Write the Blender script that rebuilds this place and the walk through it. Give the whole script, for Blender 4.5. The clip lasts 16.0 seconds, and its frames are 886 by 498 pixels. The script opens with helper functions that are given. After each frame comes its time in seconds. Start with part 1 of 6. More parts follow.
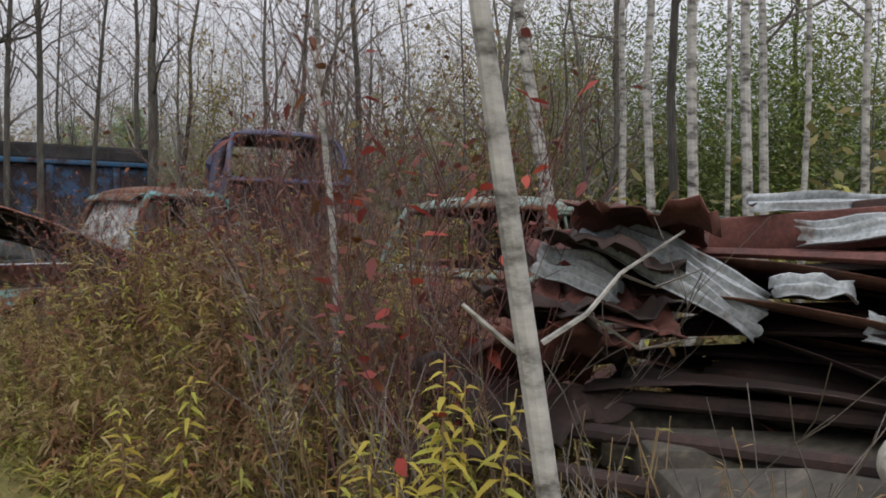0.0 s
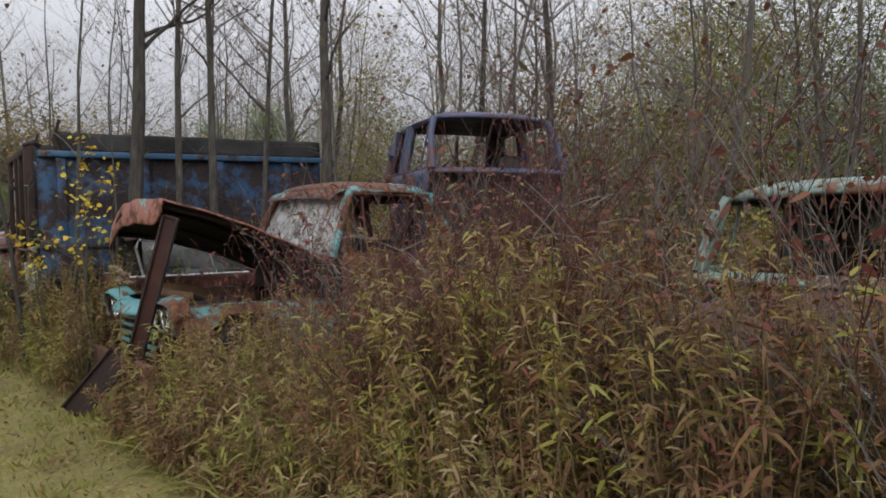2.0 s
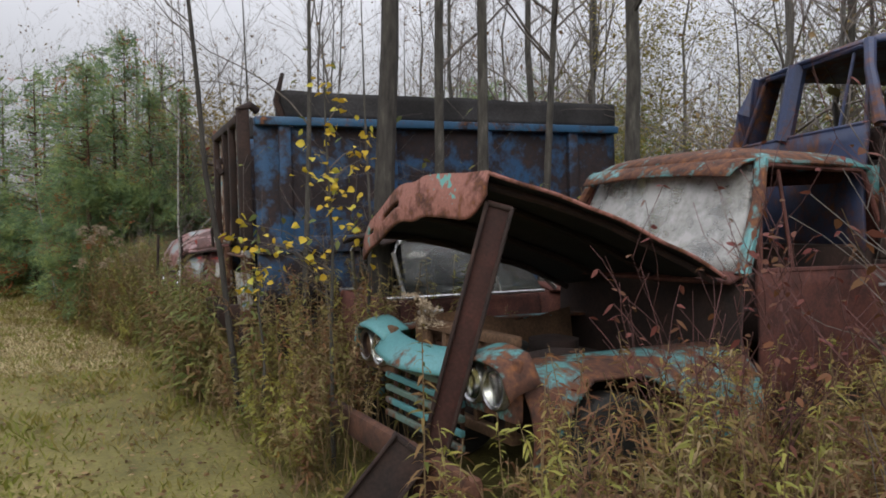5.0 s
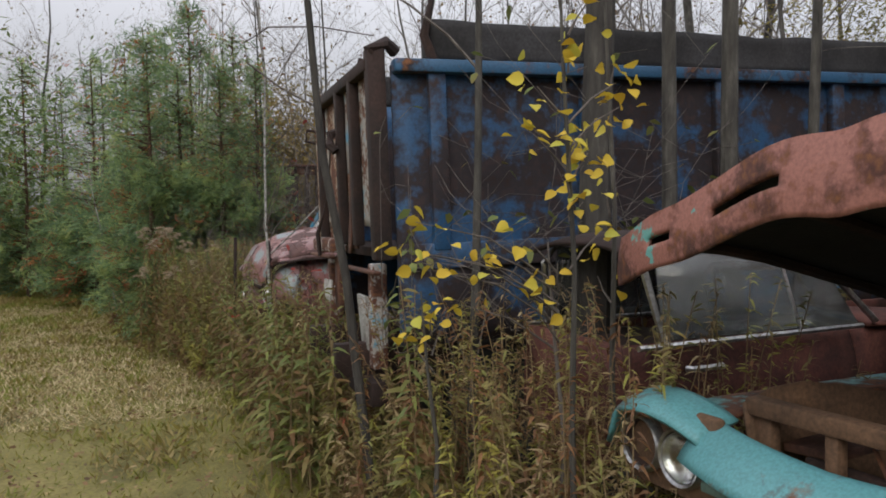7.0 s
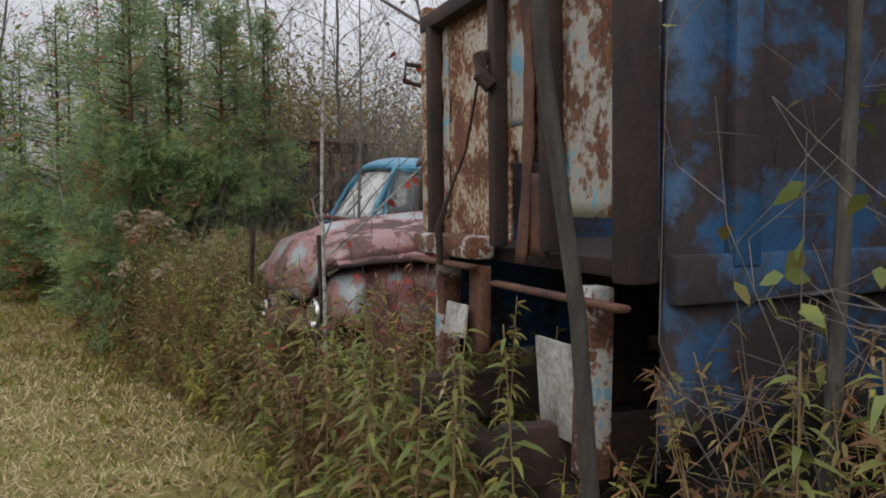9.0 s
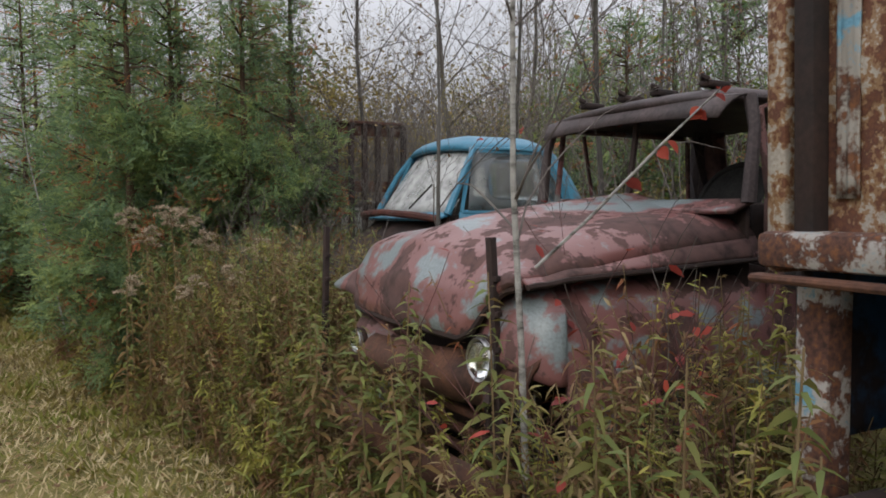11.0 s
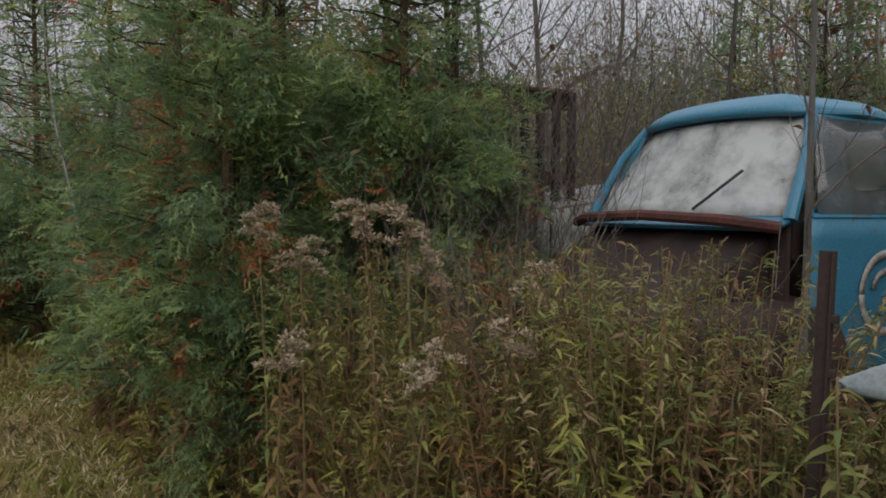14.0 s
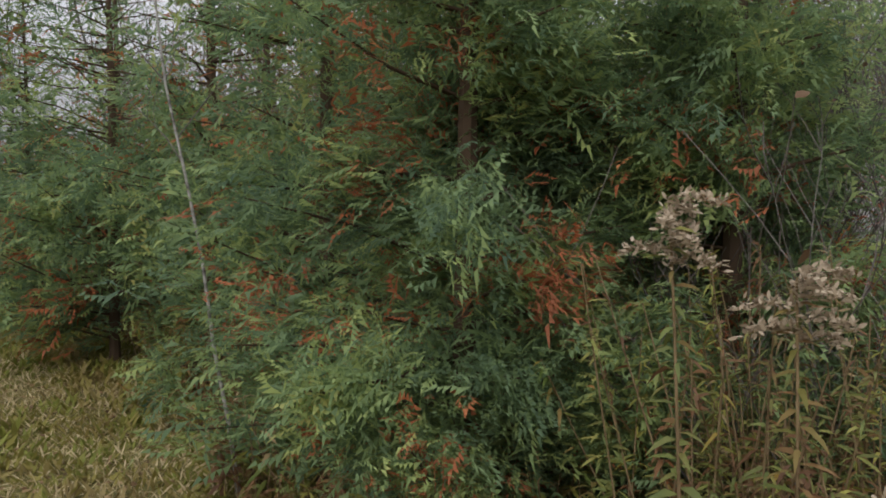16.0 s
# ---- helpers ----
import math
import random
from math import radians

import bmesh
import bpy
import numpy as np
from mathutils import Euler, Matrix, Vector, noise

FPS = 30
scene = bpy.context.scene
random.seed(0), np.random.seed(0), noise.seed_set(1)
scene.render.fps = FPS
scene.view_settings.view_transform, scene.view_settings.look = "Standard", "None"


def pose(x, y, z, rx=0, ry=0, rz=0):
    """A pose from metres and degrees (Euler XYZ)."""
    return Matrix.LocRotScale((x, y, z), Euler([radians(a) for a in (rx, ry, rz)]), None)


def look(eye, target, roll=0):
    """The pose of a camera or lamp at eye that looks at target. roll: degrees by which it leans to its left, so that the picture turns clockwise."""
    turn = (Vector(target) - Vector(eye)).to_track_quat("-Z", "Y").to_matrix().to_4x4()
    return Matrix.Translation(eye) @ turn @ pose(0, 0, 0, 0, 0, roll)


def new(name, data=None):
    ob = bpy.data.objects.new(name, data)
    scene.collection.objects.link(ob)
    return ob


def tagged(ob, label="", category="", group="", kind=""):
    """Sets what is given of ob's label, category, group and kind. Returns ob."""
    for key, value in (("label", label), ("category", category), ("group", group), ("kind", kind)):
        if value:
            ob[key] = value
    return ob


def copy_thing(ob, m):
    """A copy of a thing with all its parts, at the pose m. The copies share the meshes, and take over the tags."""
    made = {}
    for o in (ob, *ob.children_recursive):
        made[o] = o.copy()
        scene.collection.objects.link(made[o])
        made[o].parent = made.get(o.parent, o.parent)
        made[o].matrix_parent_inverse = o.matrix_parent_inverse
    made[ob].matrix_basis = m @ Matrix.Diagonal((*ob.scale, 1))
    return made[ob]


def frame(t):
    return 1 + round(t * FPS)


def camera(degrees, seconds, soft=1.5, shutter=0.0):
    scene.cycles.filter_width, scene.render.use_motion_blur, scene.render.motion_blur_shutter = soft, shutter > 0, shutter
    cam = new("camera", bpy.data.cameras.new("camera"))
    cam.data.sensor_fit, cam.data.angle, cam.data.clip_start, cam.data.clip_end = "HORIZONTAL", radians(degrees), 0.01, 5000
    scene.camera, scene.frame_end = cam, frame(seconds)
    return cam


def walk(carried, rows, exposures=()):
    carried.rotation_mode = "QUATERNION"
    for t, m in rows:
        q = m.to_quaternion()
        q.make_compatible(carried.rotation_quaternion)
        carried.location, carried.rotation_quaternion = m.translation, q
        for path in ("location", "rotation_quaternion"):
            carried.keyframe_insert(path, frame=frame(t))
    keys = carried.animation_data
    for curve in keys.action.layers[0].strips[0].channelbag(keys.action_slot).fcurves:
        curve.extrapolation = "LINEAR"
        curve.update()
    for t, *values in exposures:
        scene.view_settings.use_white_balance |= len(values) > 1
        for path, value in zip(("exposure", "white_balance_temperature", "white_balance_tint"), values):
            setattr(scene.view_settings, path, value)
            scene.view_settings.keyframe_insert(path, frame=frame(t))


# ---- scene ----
cam = camera(60.0, 16.0, soft=1.8)
PATH = [
    (0, (-0.000, -0.000, 1.542), (2.184, 2.056, 1.485), 1.27),
    (0.5, (0.027, 0.431, 1.574), (2.086, 2.610, 1.480), -0.36),
    (1, (-0.088, 0.970, 1.572), (1.880, 3.233, 1.492), -0.06),
    (1.5, (-0.097, 1.581, 1.542), (1.900, 3.818, 1.457), -0.14),
    (2, (-0.054, 2.181, 1.554), (1.876, 4.476, 1.474), -0.06),
    (2.5, (0.030, 2.742, 1.549), (1.963, 5.034, 1.464), -0.14),
    (3, (0.170, 3.314, 1.547), (2.083, 5.623, 1.468), -0.12),
    (3.5, (0.241, 3.851, 1.526), (1.928, 6.330, 1.459), 0.35),
    (3.7, (0.260, 4.058, 1.516), (1.858, 6.596, 1.445), 0.57),
    (5.8, (0.472, 6.516, 1.568), (1.884, 9.161, 1.483), -0.13),
    (6, (0.485, 6.750, 1.536), (1.913, 9.387, 1.459), -0.12),
    (6.5, (0.589, 7.373, 1.538), (2.039, 9.998, 1.456), -0.30),
    (7, (0.581, 7.925, 1.578), (1.812, 10.659, 1.474), -0.77),
    (7.5, (0.640, 8.486, 1.552), (1.946, 11.184, 1.439), -1.10),
    (8, (0.709, 9.090, 1.534), (1.914, 11.836, 1.441), 0.35),
    (8.2, (0.676, 9.321, 1.567), (1.897, 12.059, 1.459), 0.51),
    (10.3, (0.451, 11.380, 1.529), (1.955, 13.972, 1.386), -0.05),
    (10.5, (0.439, 11.583, 1.517), (1.940, 14.177, 1.367), -0.25),
    (11, (0.371, 12.053, 1.537), (1.839, 14.665, 1.385), -0.16),
    (11.5, (0.327, 12.555, 1.576), (1.801, 15.163, 1.414), -0.05),
    (12, (0.242, 13.004, 1.565), (1.713, 15.614, 1.408), -0.01),
    (12.5, (0.226, 13.456, 1.551), (1.703, 16.062, 1.394), -0.05),
    (13, (0.208, 13.939, 1.553), (1.695, 16.540, 1.394), 0.06),
    (13.5, (0.195, 14.409, 1.535), (1.682, 17.011, 1.379), 0.21),
    (14, (0.186, 14.941, 1.541), (1.688, 17.533, 1.386), 0.41),
    (14.5, (0.182, 15.389, 1.561), (1.719, 17.961, 1.395), 0.27),
    (15, (0.159, 15.882, 1.559), (1.557, 18.529, 1.362), 0.09),
    (15.5, (0.076, 16.385, 1.568), (1.470, 19.032, 1.353), -0.04),
    (16, (-0.000, 16.864, 1.549), (1.383, 19.518, 1.347), 0.36),
]
walk(cam, [(t, look(eye, target, roll)) for t, eye, target, roll in PATH], [(0, 0.22), (11, 0.18), (12, 0.1), (13, -0.06), (14, -0.22), (14.5, -0.06), (15, 0.16), (16, 0.3)])

# ---------------------------------------------------------------- world and light: an overcast autumn day
world = bpy.data.worlds.new("overcast_sky")
scene.world = world
world.use_nodes = True
wt = world.node_tree
wbg = wt.nodes["Background"]
sky = wt.nodes.new("ShaderNodeTexSky")
sky.sky_type, sky.sun_disc = "NISHITA", False
sky.sun_elevation, sky.sun_rotation = radians(32), radians(250)
cloud = wt.nodes.new("ShaderNodeTexNoise")
cloud.inputs["Scale"].default_value, cloud.inputs["Detail"].default_value = 1.6, 4
ramp = wt.nodes.new("ShaderNodeValToRGB")
ramp.color_ramp.elements[0].position, ramp.color_ramp.elements[1].position = 0.3, 0.75
ramp.color_ramp.elements[0].color = (5.2, 5.2, 5.6, 1)
ramp.color_ramp.elements[1].color = (6.3, 6.25, 6.55, 1)
wmix = wt.nodes.new("ShaderNodeMix")
wmix.data_type = "RGBA"
wmix.inputs["Factor"].default_value = 0.88
wt.links.new(cloud.outputs["Fac"], ramp.inputs["Fac"])
wt.links.new(sky.outputs["Color"], wmix.inputs["A"])
wt.links.new(ramp.outputs["Color"], wmix.inputs["B"])
# an overcast sky is about three times as bright overhead as at the horizon
wco = wt.nodes.new("ShaderNodeTexCoord")
wsep = wt.nodes.new("ShaderNodeSeparateXYZ")
wgrad = wt.nodes.new("ShaderNodeMapRange")
wgrad.inputs["From Min"].default_value, wgrad.inputs["From Max"].default_value = 0.0, 1.0
wgrad.inputs["To Min"].default_value, wgrad.inputs["To Max"].default_value = 0.42, 3.4
wmul = wt.nodes.new("ShaderNodeVectorMath")
wmul.operation = "SCALE"
wt.links.new(wco.outputs["Generated"], wsep.inputs["Vector"])
wt.links.new(wsep.outputs["Z"], wgrad.inputs["Value"])
wt.links.new(wmix.outputs["Result"], wmul.inputs[0])
wt.links.new(wgrad.outputs["Result"], wmul.inputs["Scale"])
wt.links.new(wmul.outputs["Vector"], wbg.inputs["Color"])
wbg.inputs["Strength"].default_value = 0.1
sun = new("sun", bpy.data.lights.new("sun", "SUN"))
sun.data.energy, sun.data.angle, sun.data.color = 1.1, radians(40), (1.0, 0.93, 0.82)
sun.matrix_world = look((-6, -4, 9), (2, 6, 0))


# ---------------------------------------------------------------- materials
def link(nt, a, b):
    nt.links.new(a, b)


def base_mat(name, rough=0.8, metal=0.0):
    m = bpy.data.materials.new(name)
    m.use_nodes = True
    nt = m.node_tree
    b = nt.nodes["Principled BSDF"]
    b.inputs["Roughness"].default_value = rough
    b.inputs["Metallic"].default_value = metal
    return m, nt, b


def noise_node(nt, scale, detail=4, rough=0.55, coord="Object"):
    tc = nt.nodes.new("ShaderNodeTexCoord")
    n = nt.nodes.new("ShaderNodeTexNoise")
    n.inputs["Scale"].default_value, n.inputs["Detail"].default_value, n.inputs["Roughness"].default_value = scale, detail, rough
    link(nt, tc.outputs[coord], n.inputs["Vector"])
    return n


def ramp_node(nt, fac, stops):
    r = nt.nodes.new("ShaderNodeValToRGB")
    el = r.color_ramp.elements
    while len(el) < len(stops):
        el.new(0.5)
    for e, (p, c) in zip(el, stops):
        e.position, e.color = p, (*c, 1)
    link(nt, fac, r.inputs["Fac"])
    return r


def mix_node(nt, fac, a, b, mode="MIX"):
    m = nt.nodes.new("ShaderNodeMix")
    m.data_type, m.blend_type = "RGBA", mode
    if isinstance(fac, float):
        m.inputs["Factor"].default_value = fac
    else:
        link(nt, fac, m.inputs["Factor"])
    for sock, v in (("A", a), ("B", b)):
        if isinstance(v, tuple):
            m.inputs[sock].default_value = (*v, 1)
        else:
            link(nt, v, m.inputs[sock])
    return m.outputs["Result"]


def bump_node(nt, b, height, strength=0.3, dist=0.01):
    n = nt.nodes.new("ShaderNodeBump")
    n.inputs["Strength"].default_value, n.inputs["Distance"].default_value = strength, dist
    link(nt, height, n.inputs["Height"])
    link(nt, n.outputs["Normal"], b.inputs["Normal"])


RUST = (0.085, 0.036, 0.022)
RUST_DARK = (0.028, 0.014, 0.011)
RUST_ORANGE = (0.20, 0.080, 0.030)


def rusty_paint(name, paint, amount=0.5, scale=3.0, primer=None, hard=0.06, rust=RUST, gloss=0.45, fleck=None, fray=0.35, bright=RUST_ORANGE, band=0.09):
    """Flaking paint over rust: amount is the share of bare rust, primer a second coat that shows round the flakes."""
    m, nt, b = base_mat(name)
    big = noise_node(nt, scale, 6, 0.6)
    small = noise_node(nt, scale * 7, 5, 0.6)
    fine = noise_node(nt, 90, 3)
    add = nt.nodes.new("ShaderNodeMath")
    add.operation = "MULTIPLY_ADD"
    link(nt, small.outputs["Fac"], add.inputs[0])
    add.inputs[1].default_value = fray
    link(nt, big.outputs["Fac"], add.inputs[2])
    cut = 0.5 + fray / 2 + (0.5 - amount) * 0.42
    lo = nt.nodes.new("ShaderNodeMapRange")
    lo.inputs["From Min"].default_value, lo.inputs["From Max"].default_value = cut - hard, cut + hard
    lo.inputs["To Min"].default_value, lo.inputs["To Max"].default_value = 1, 0
    link(nt, add.outputs[0], lo.inputs["Value"])
    rr = ramp_node(nt, small.outputs["Fac"], [(0.3, RUST_DARK), (0.5, rust), (0.72, bright)])
    dirt = ramp_node(nt, fine.outputs["Fac"], [(0.3, tuple(c * 0.7 for c in paint)), (0.65, paint)])
    coat = dirt.outputs["Color"]
    if primer:
        edge = nt.nodes.new("ShaderNodeMapRange")
        edge.inputs["From Min"].default_value, edge.inputs["From Max"].default_value = cut - hard - band, cut - hard - (0.04 if band < 0.1 else band - 0.02)
        edge.inputs["To Min"].default_value, edge.inputs["To Max"].default_value = 1, 0
        link(nt, add.outputs[0], edge.inputs["Value"])
        coat = mix_node(nt, edge.outputs["Result"], primer, coat)
    inv = nt.nodes.new("ShaderNodeMath")
    inv.operation = "SUBTRACT"
    inv.inputs[0].default_value = 1
    link(nt, lo.outputs["Result"], inv.inputs[1])
    col = mix_node(nt, inv.outputs[0], coat, rr.outputs["Color"])
    if fleck:
        fl = nt.nodes.new("ShaderNodeMapRange")
        fl.inputs["From Min"].default_value, fl.inputs["From Max"].default_value = cut - 0.16, cut - 0.14
        fl.inputs["To Min"].default_value, fl.inputs["To Max"].default_value = 1, 0
        link(nt, add.outputs[0], fl.inputs["Value"])
        col = mix_node(nt, fl.outputs["Result"], col, fleck)
    link(nt, col, b.inputs["Base Color"])
    rg = nt.nodes.new("ShaderNodeMapRange")
    rg.inputs["To Min"].default_value, rg.inputs["To Max"].default_value = 0.9, gloss
    link(nt, lo.outputs["Result"], rg.inputs["Value"])
    link(nt, rg.outputs["Result"], b.inputs["Roughness"])
    bump_node(nt, b, add.outputs[0], 0.35, 0.012)
    return m


def speckle(name, stops, scale=4.0, rough=0.85, metal=0.0, bump=0.3, fine=60.0):
    """A mottled surface of two scales."""
    m, nt, b = base_mat(name, rough, metal)
    n = noise_node(nt, scale, 6, 0.62)
    f = noise_node(nt, fine, 3)
    r = ramp_node(nt, n.outputs["Fac"], stops)
    v = ramp_node(nt, f.outputs["Fac"], [(0.3, (0.6, 0.6, 0.6)), (0.7, (1.15, 1.15, 1.15))])
    link(nt, mix_node(nt, 1.0, r.outputs["Color"], v.outputs["Color"], "MULTIPLY"), b.inputs["Base Color"])
    if bump:
        bump_node(nt, b, n.outputs["Fac"], bump, 0.02)
    return m


def leafy(name, stops, patch=None, rough=0.65, patch_scale=0.9, through_light=0.3):
    """Leaves: each one takes its own colour off the ramp; patch drifts the colour over whole clumps."""
    m, nt, b = base_mat(name, rough)
    g = nt.nodes.new("ShaderNodeNewGeometry")
    val = g.outputs["Random Per Island"]
    if patch:
        n = noise_node(nt, patch_scale, 3)
        mr = nt.nodes.new("ShaderNodeMapRange")
        mr.inputs["From Min"].default_value, mr.inputs["From Max"].default_value = 0.35, 0.65
        link(nt, n.outputs["Fac"], mr.inputs["Value"])
        mm = nt.nodes.new("ShaderNodeMix")
        mm.inputs["Factor"].default_value = patch
        link(nt, val, mm.inputs["A"])
        link(nt, mr.outputs["Result"], mm.inputs["B"])
        val = mm.outputs["Result"]
    r = ramp_node(nt, val, stops)
    link(nt, r.outputs["Color"], b.inputs["Base Color"])
    b.inputs["Specular IOR Level"].default_value = 0.25
    tr = nt.nodes.new("ShaderNodeBsdfTranslucent")
    link(nt, r.outputs["Color"], tr.inputs["Color"])
    ms = nt.nodes.new("ShaderNodeMixShader")
    ms.inputs["Fac"].default_value = through_light
    link(nt, b.outputs["BSDF"], ms.inputs[1])
    link(nt, tr.outputs["BSDF"], ms.inputs[2])
    link(nt, ms.outputs["Shader"], nt.nodes["Material Output"].inputs["Surface"])
    return m


def bark_mat(name, stops, scale=(9, 9, 2.2), bump=0.5):
    m, nt, b = base_mat(name, 0.9)
    tc = nt.nodes.new("ShaderNodeTexCoord")
    mp = nt.nodes.new("ShaderNodeMapping")
    mp.inputs["Scale"].default_value = scale
    n = nt.nodes.new("ShaderNodeTexNoise")
    n.inputs["Scale"].default_value, n.inputs["Detail"].default_value, n.inputs["Roughness"].default_value = 2.2, 6, 0.65
    link(nt, tc.outputs["Object"], mp.inputs["Vector"])
    link(nt, mp.outputs["Vector"], n.inputs["Vector"])
    r = ramp_node(nt, n.outputs["Fac"], stops)
    link(nt, r.outputs["Color"], b.inputs["Base Color"])
    bump_node(nt, b, n.outputs["Fac"], bump, 0.01)
    return m


def glass_mat(name, tint=(0.8, 0.85, 0.85), rough=0.08, dusty=0.0):
    m, nt, b = base_mat(name, rough)
    b.inputs["Transmission Weight"].default_value = 1.0
    b.inputs["IOR"].default_value = 1.45
    b.inputs["Base Color"].default_value = (*tint, 1)
    if dusty:
        n = noise_node(nt, 5, 6, 0.65)
        d = nt.nodes.new("ShaderNodeBsdfDiffuse")
        d.inputs["Color"].default_value = (0.46, 0.47, 0.47, 1)
        ms = nt.nodes.new("ShaderNodeMixShader")
        r = ramp_node(nt, n.outputs["Fac"], [(0.34, (dusty * 0.2,) * 3), (0.60, (dusty,) * 3)])
        link(nt, r.outputs["Color"], ms.inputs["Fac"])
        link(nt, b.outputs["BSDF"], ms.inputs[1])
        link(nt, d.outputs["BSDF"], ms.inputs[2])
        link(nt, ms.outputs["Shader"], nt.nodes["Material Output"].inputs["Surface"])
    return m


M_HOOD = rusty_paint("pink_rust_hood", (0.32, 0.135, 0.108), 0.46, 3.4, None, 0.05, rust=(0.085, 0.034, 0.026), gloss=0.6, fleck=(0.12, 0.33, 0.31))
# near-black colour holds the shade beneath the raised hood
M_HOOD_UNDER = speckle("shaded_underside", [(0.3, (0.008, 0.008, 0.010)), (0.7, (0.022, 0.018, 0.018))], 4)
M_TEAL = rusty_paint("turquoise_paint", (0.10, 0.29, 0.31), 0.30, 3.0, None, 0.05)
M_TEAL_RUST = rusty_paint("worn_turquoise_paint", (0.10, 0.28, 0.29), 0.62, 2.4, None, 0.04)
M_PALE_TEAL = rusty_paint("pale_green_paint", (0.14, 0.22, 0.19), 0.5, 2.0, None, 0.05)
M_RUST = speckle("brown_rust", [(0.3, RUST_DARK), (0.5, RUST), (0.72, (0.15, 0.065, 0.035))], 5)
M_RUST_RED = speckle("red_brown_rust", [(0.3, (0.035, 0.012, 0.010)), (0.55, (0.10, 0.032, 0.024)), (0.75, (0.15, 0.06, 0.04))], 4)
M_PROP = speckle("dark_red_prop_paint", [(0.3, (0.02, 0.009, 0.008)), (0.55, (0.055, 0.019, 0.015)), (0.78, (0.11, 0.032, 0.024))], 3)
M_RUST_DARK = speckle("dark_rust", [(0.3, (0.012, 0.008, 0.008)), (0.6, (0.035, 0.018, 0.014)), (0.8, (0.07, 0.033, 0.022))], 5)
M_BROWN_PRIMER = speckle("brown_primer", [(0.3, (0.07, 0.04, 0.022)), (0.55, (0.16, 0.09, 0.05)), (0.75, (0.22, 0.12, 0.06))], 3)
M_BOX_BLUE = rusty_paint("blue_box_paint", (0.022, 0.080, 0.18), 0.62, 2.3, None, 0.06, rust=(0.022, 0.018, 0.022), bright=(0.045, 0.026, 0.024))
M_TAILGATE = rusty_paint("flaked_tailgate_paint", (0.42, 0.38, 0.33), 0.47, 6.5, (0.24, 0.14, 0.07), 0.03, rust=(0.10, 0.04, 0.026), fray=0.8, bright=(0.17, 0.07, 0.035), band=0.075)
M_TAILGATE_BLUE = rusty_paint("flaked_light_blue_paint", (0.14, 0.33, 0.46), 0.50, 4.0, (0.30, 0.28, 0.25), 0.03)
M_RAIL_FLAKED = rusty_paint("flaked_rail_paint", (0.16, 0.33, 0.44), 0.62, 7.0, (0.36, 0.34, 0.32), 0.03, rust=(0.09, 0.04, 0.028))
M_BOX_RAIL = rusty_paint("box_rail_paint", (0.030, 0.105, 0.21), 0.30, 3.0, None, 0.06, rust=(0.022, 0.018, 0.022))
M_SIDEBOARD = speckle("blackened_sideboard", [(0.3, (0.014, 0.013, 0.014)), (0.55, (0.035, 0.034, 0.036)), (0.8, (0.06, 0.06, 0.066))], 3)
M_TAN = rusty_paint("dull_red_and_grey_hood_paint", (0.22, 0.26, 0.27), 0.505, 2.0, (0.19, 0.085, 0.08), 0.010, rust=(0.085, 0.045, 0.041), gloss=0.36, fray=0.17, bright=(0.115, 0.06, 0.052), band=0.075)
M_CAB_BLUE = rusty_paint("bright_blue_cab_paint", (0.045, 0.20, 0.31), 0.16, 2.5, None, 0.06, gloss=0.4)
M_CAB_PURPLE = rusty_paint("faded_navy_paint", (0.034, 0.05, 0.115), 0.34, 2.0, None, 0.1)
M_BLACKROOF = speckle("black_weathered_roof", [(0.3, (0.03, 0.022, 0.022)), (0.6, (0.075, 0.055, 0.055)), (0.8, (0.14, 0.10, 0.09))], 4, 0.7)
M_WHITE = speckle("chalky_white_paint", [(0.3, (0.12, 0.09, 0.07)), (0.42, (0.28, 0.27, 0.25)), (0.65, (0.45, 0.45, 0.43))], 6)
M_CHROME = speckle("dull_chrome", [(0.3, (0.30, 0.30, 0.30)), (0.6, (0.55, 0.55, 0.55))], 14, 0.28, 0.9, 0.1)
M_LENS = glass_mat("headlight_lens", (0.9, 0.92, 0.9), 0.12)
M_REFLECTOR = speckle("silver_reflector", [(0.3, (0.45, 0.45, 0.43)), (0.6, (0.75, 0.75, 0.74))], 10, 0.25, 0.85, 0.1)
M_GLASS_DARK = glass_mat("grimy_dark_window_glass", (0.35, 0.4, 0.4), 0.08, 0.12)
# on these two the white film also paints in the sky's reflection
M_GLASS_WHITE = glass_mat("fog_and_reflection_glass", (0.85, 0.88, 0.88), 0.15, 0.95)
M_GLASS_PATCHY = glass_mat("half_fog_and_reflection_glass", (0.6, 0.65, 0.65), 0.12, 0.62)
M_RUBBER = speckle("cracked_black_rubber", [(0.3, (0.012, 0.012, 0.012)), (0.7, (0.035, 0.034, 0.032))], 9)
M_GALV = speckle("galvanised_sheet", [(0.32, (0.10, 0.06, 0.045)), (0.42, (0.20, 0.22, 0.23)), (0.65, (0.36, 0.39, 0.41))], 4, 0.55, 0.3, 0.1)
M_WOOD_GREY = bark_mat("weathered_grey_timber", [(0.3, (0.022, 0.02, 0.016)), (0.55, (0.06, 0.052, 0.04)), (0.75, (0.12, 0.105, 0.08))], (3, 9, 9))
M_ROCK = speckle("pale_field_stone", [(0.3, (0.25, 0.23, 0.19)), (0.6, (0.45, 0.43, 0.36))], 5)
M_BARK = bark_mat("grey_bark", [(0.3, (0.022, 0.020, 0.018)), (0.55, (0.062, 0.058, 0.050)), (0.78, (0.13, 0.125, 0.108))])
M_BARK_DARK = bark_mat("dark_bark", [(0.3, (0.016, 0.014, 0.013)), (0.6, (0.05, 0.046, 0.040)), (0.8, (0.09, 0.085, 0.072))])
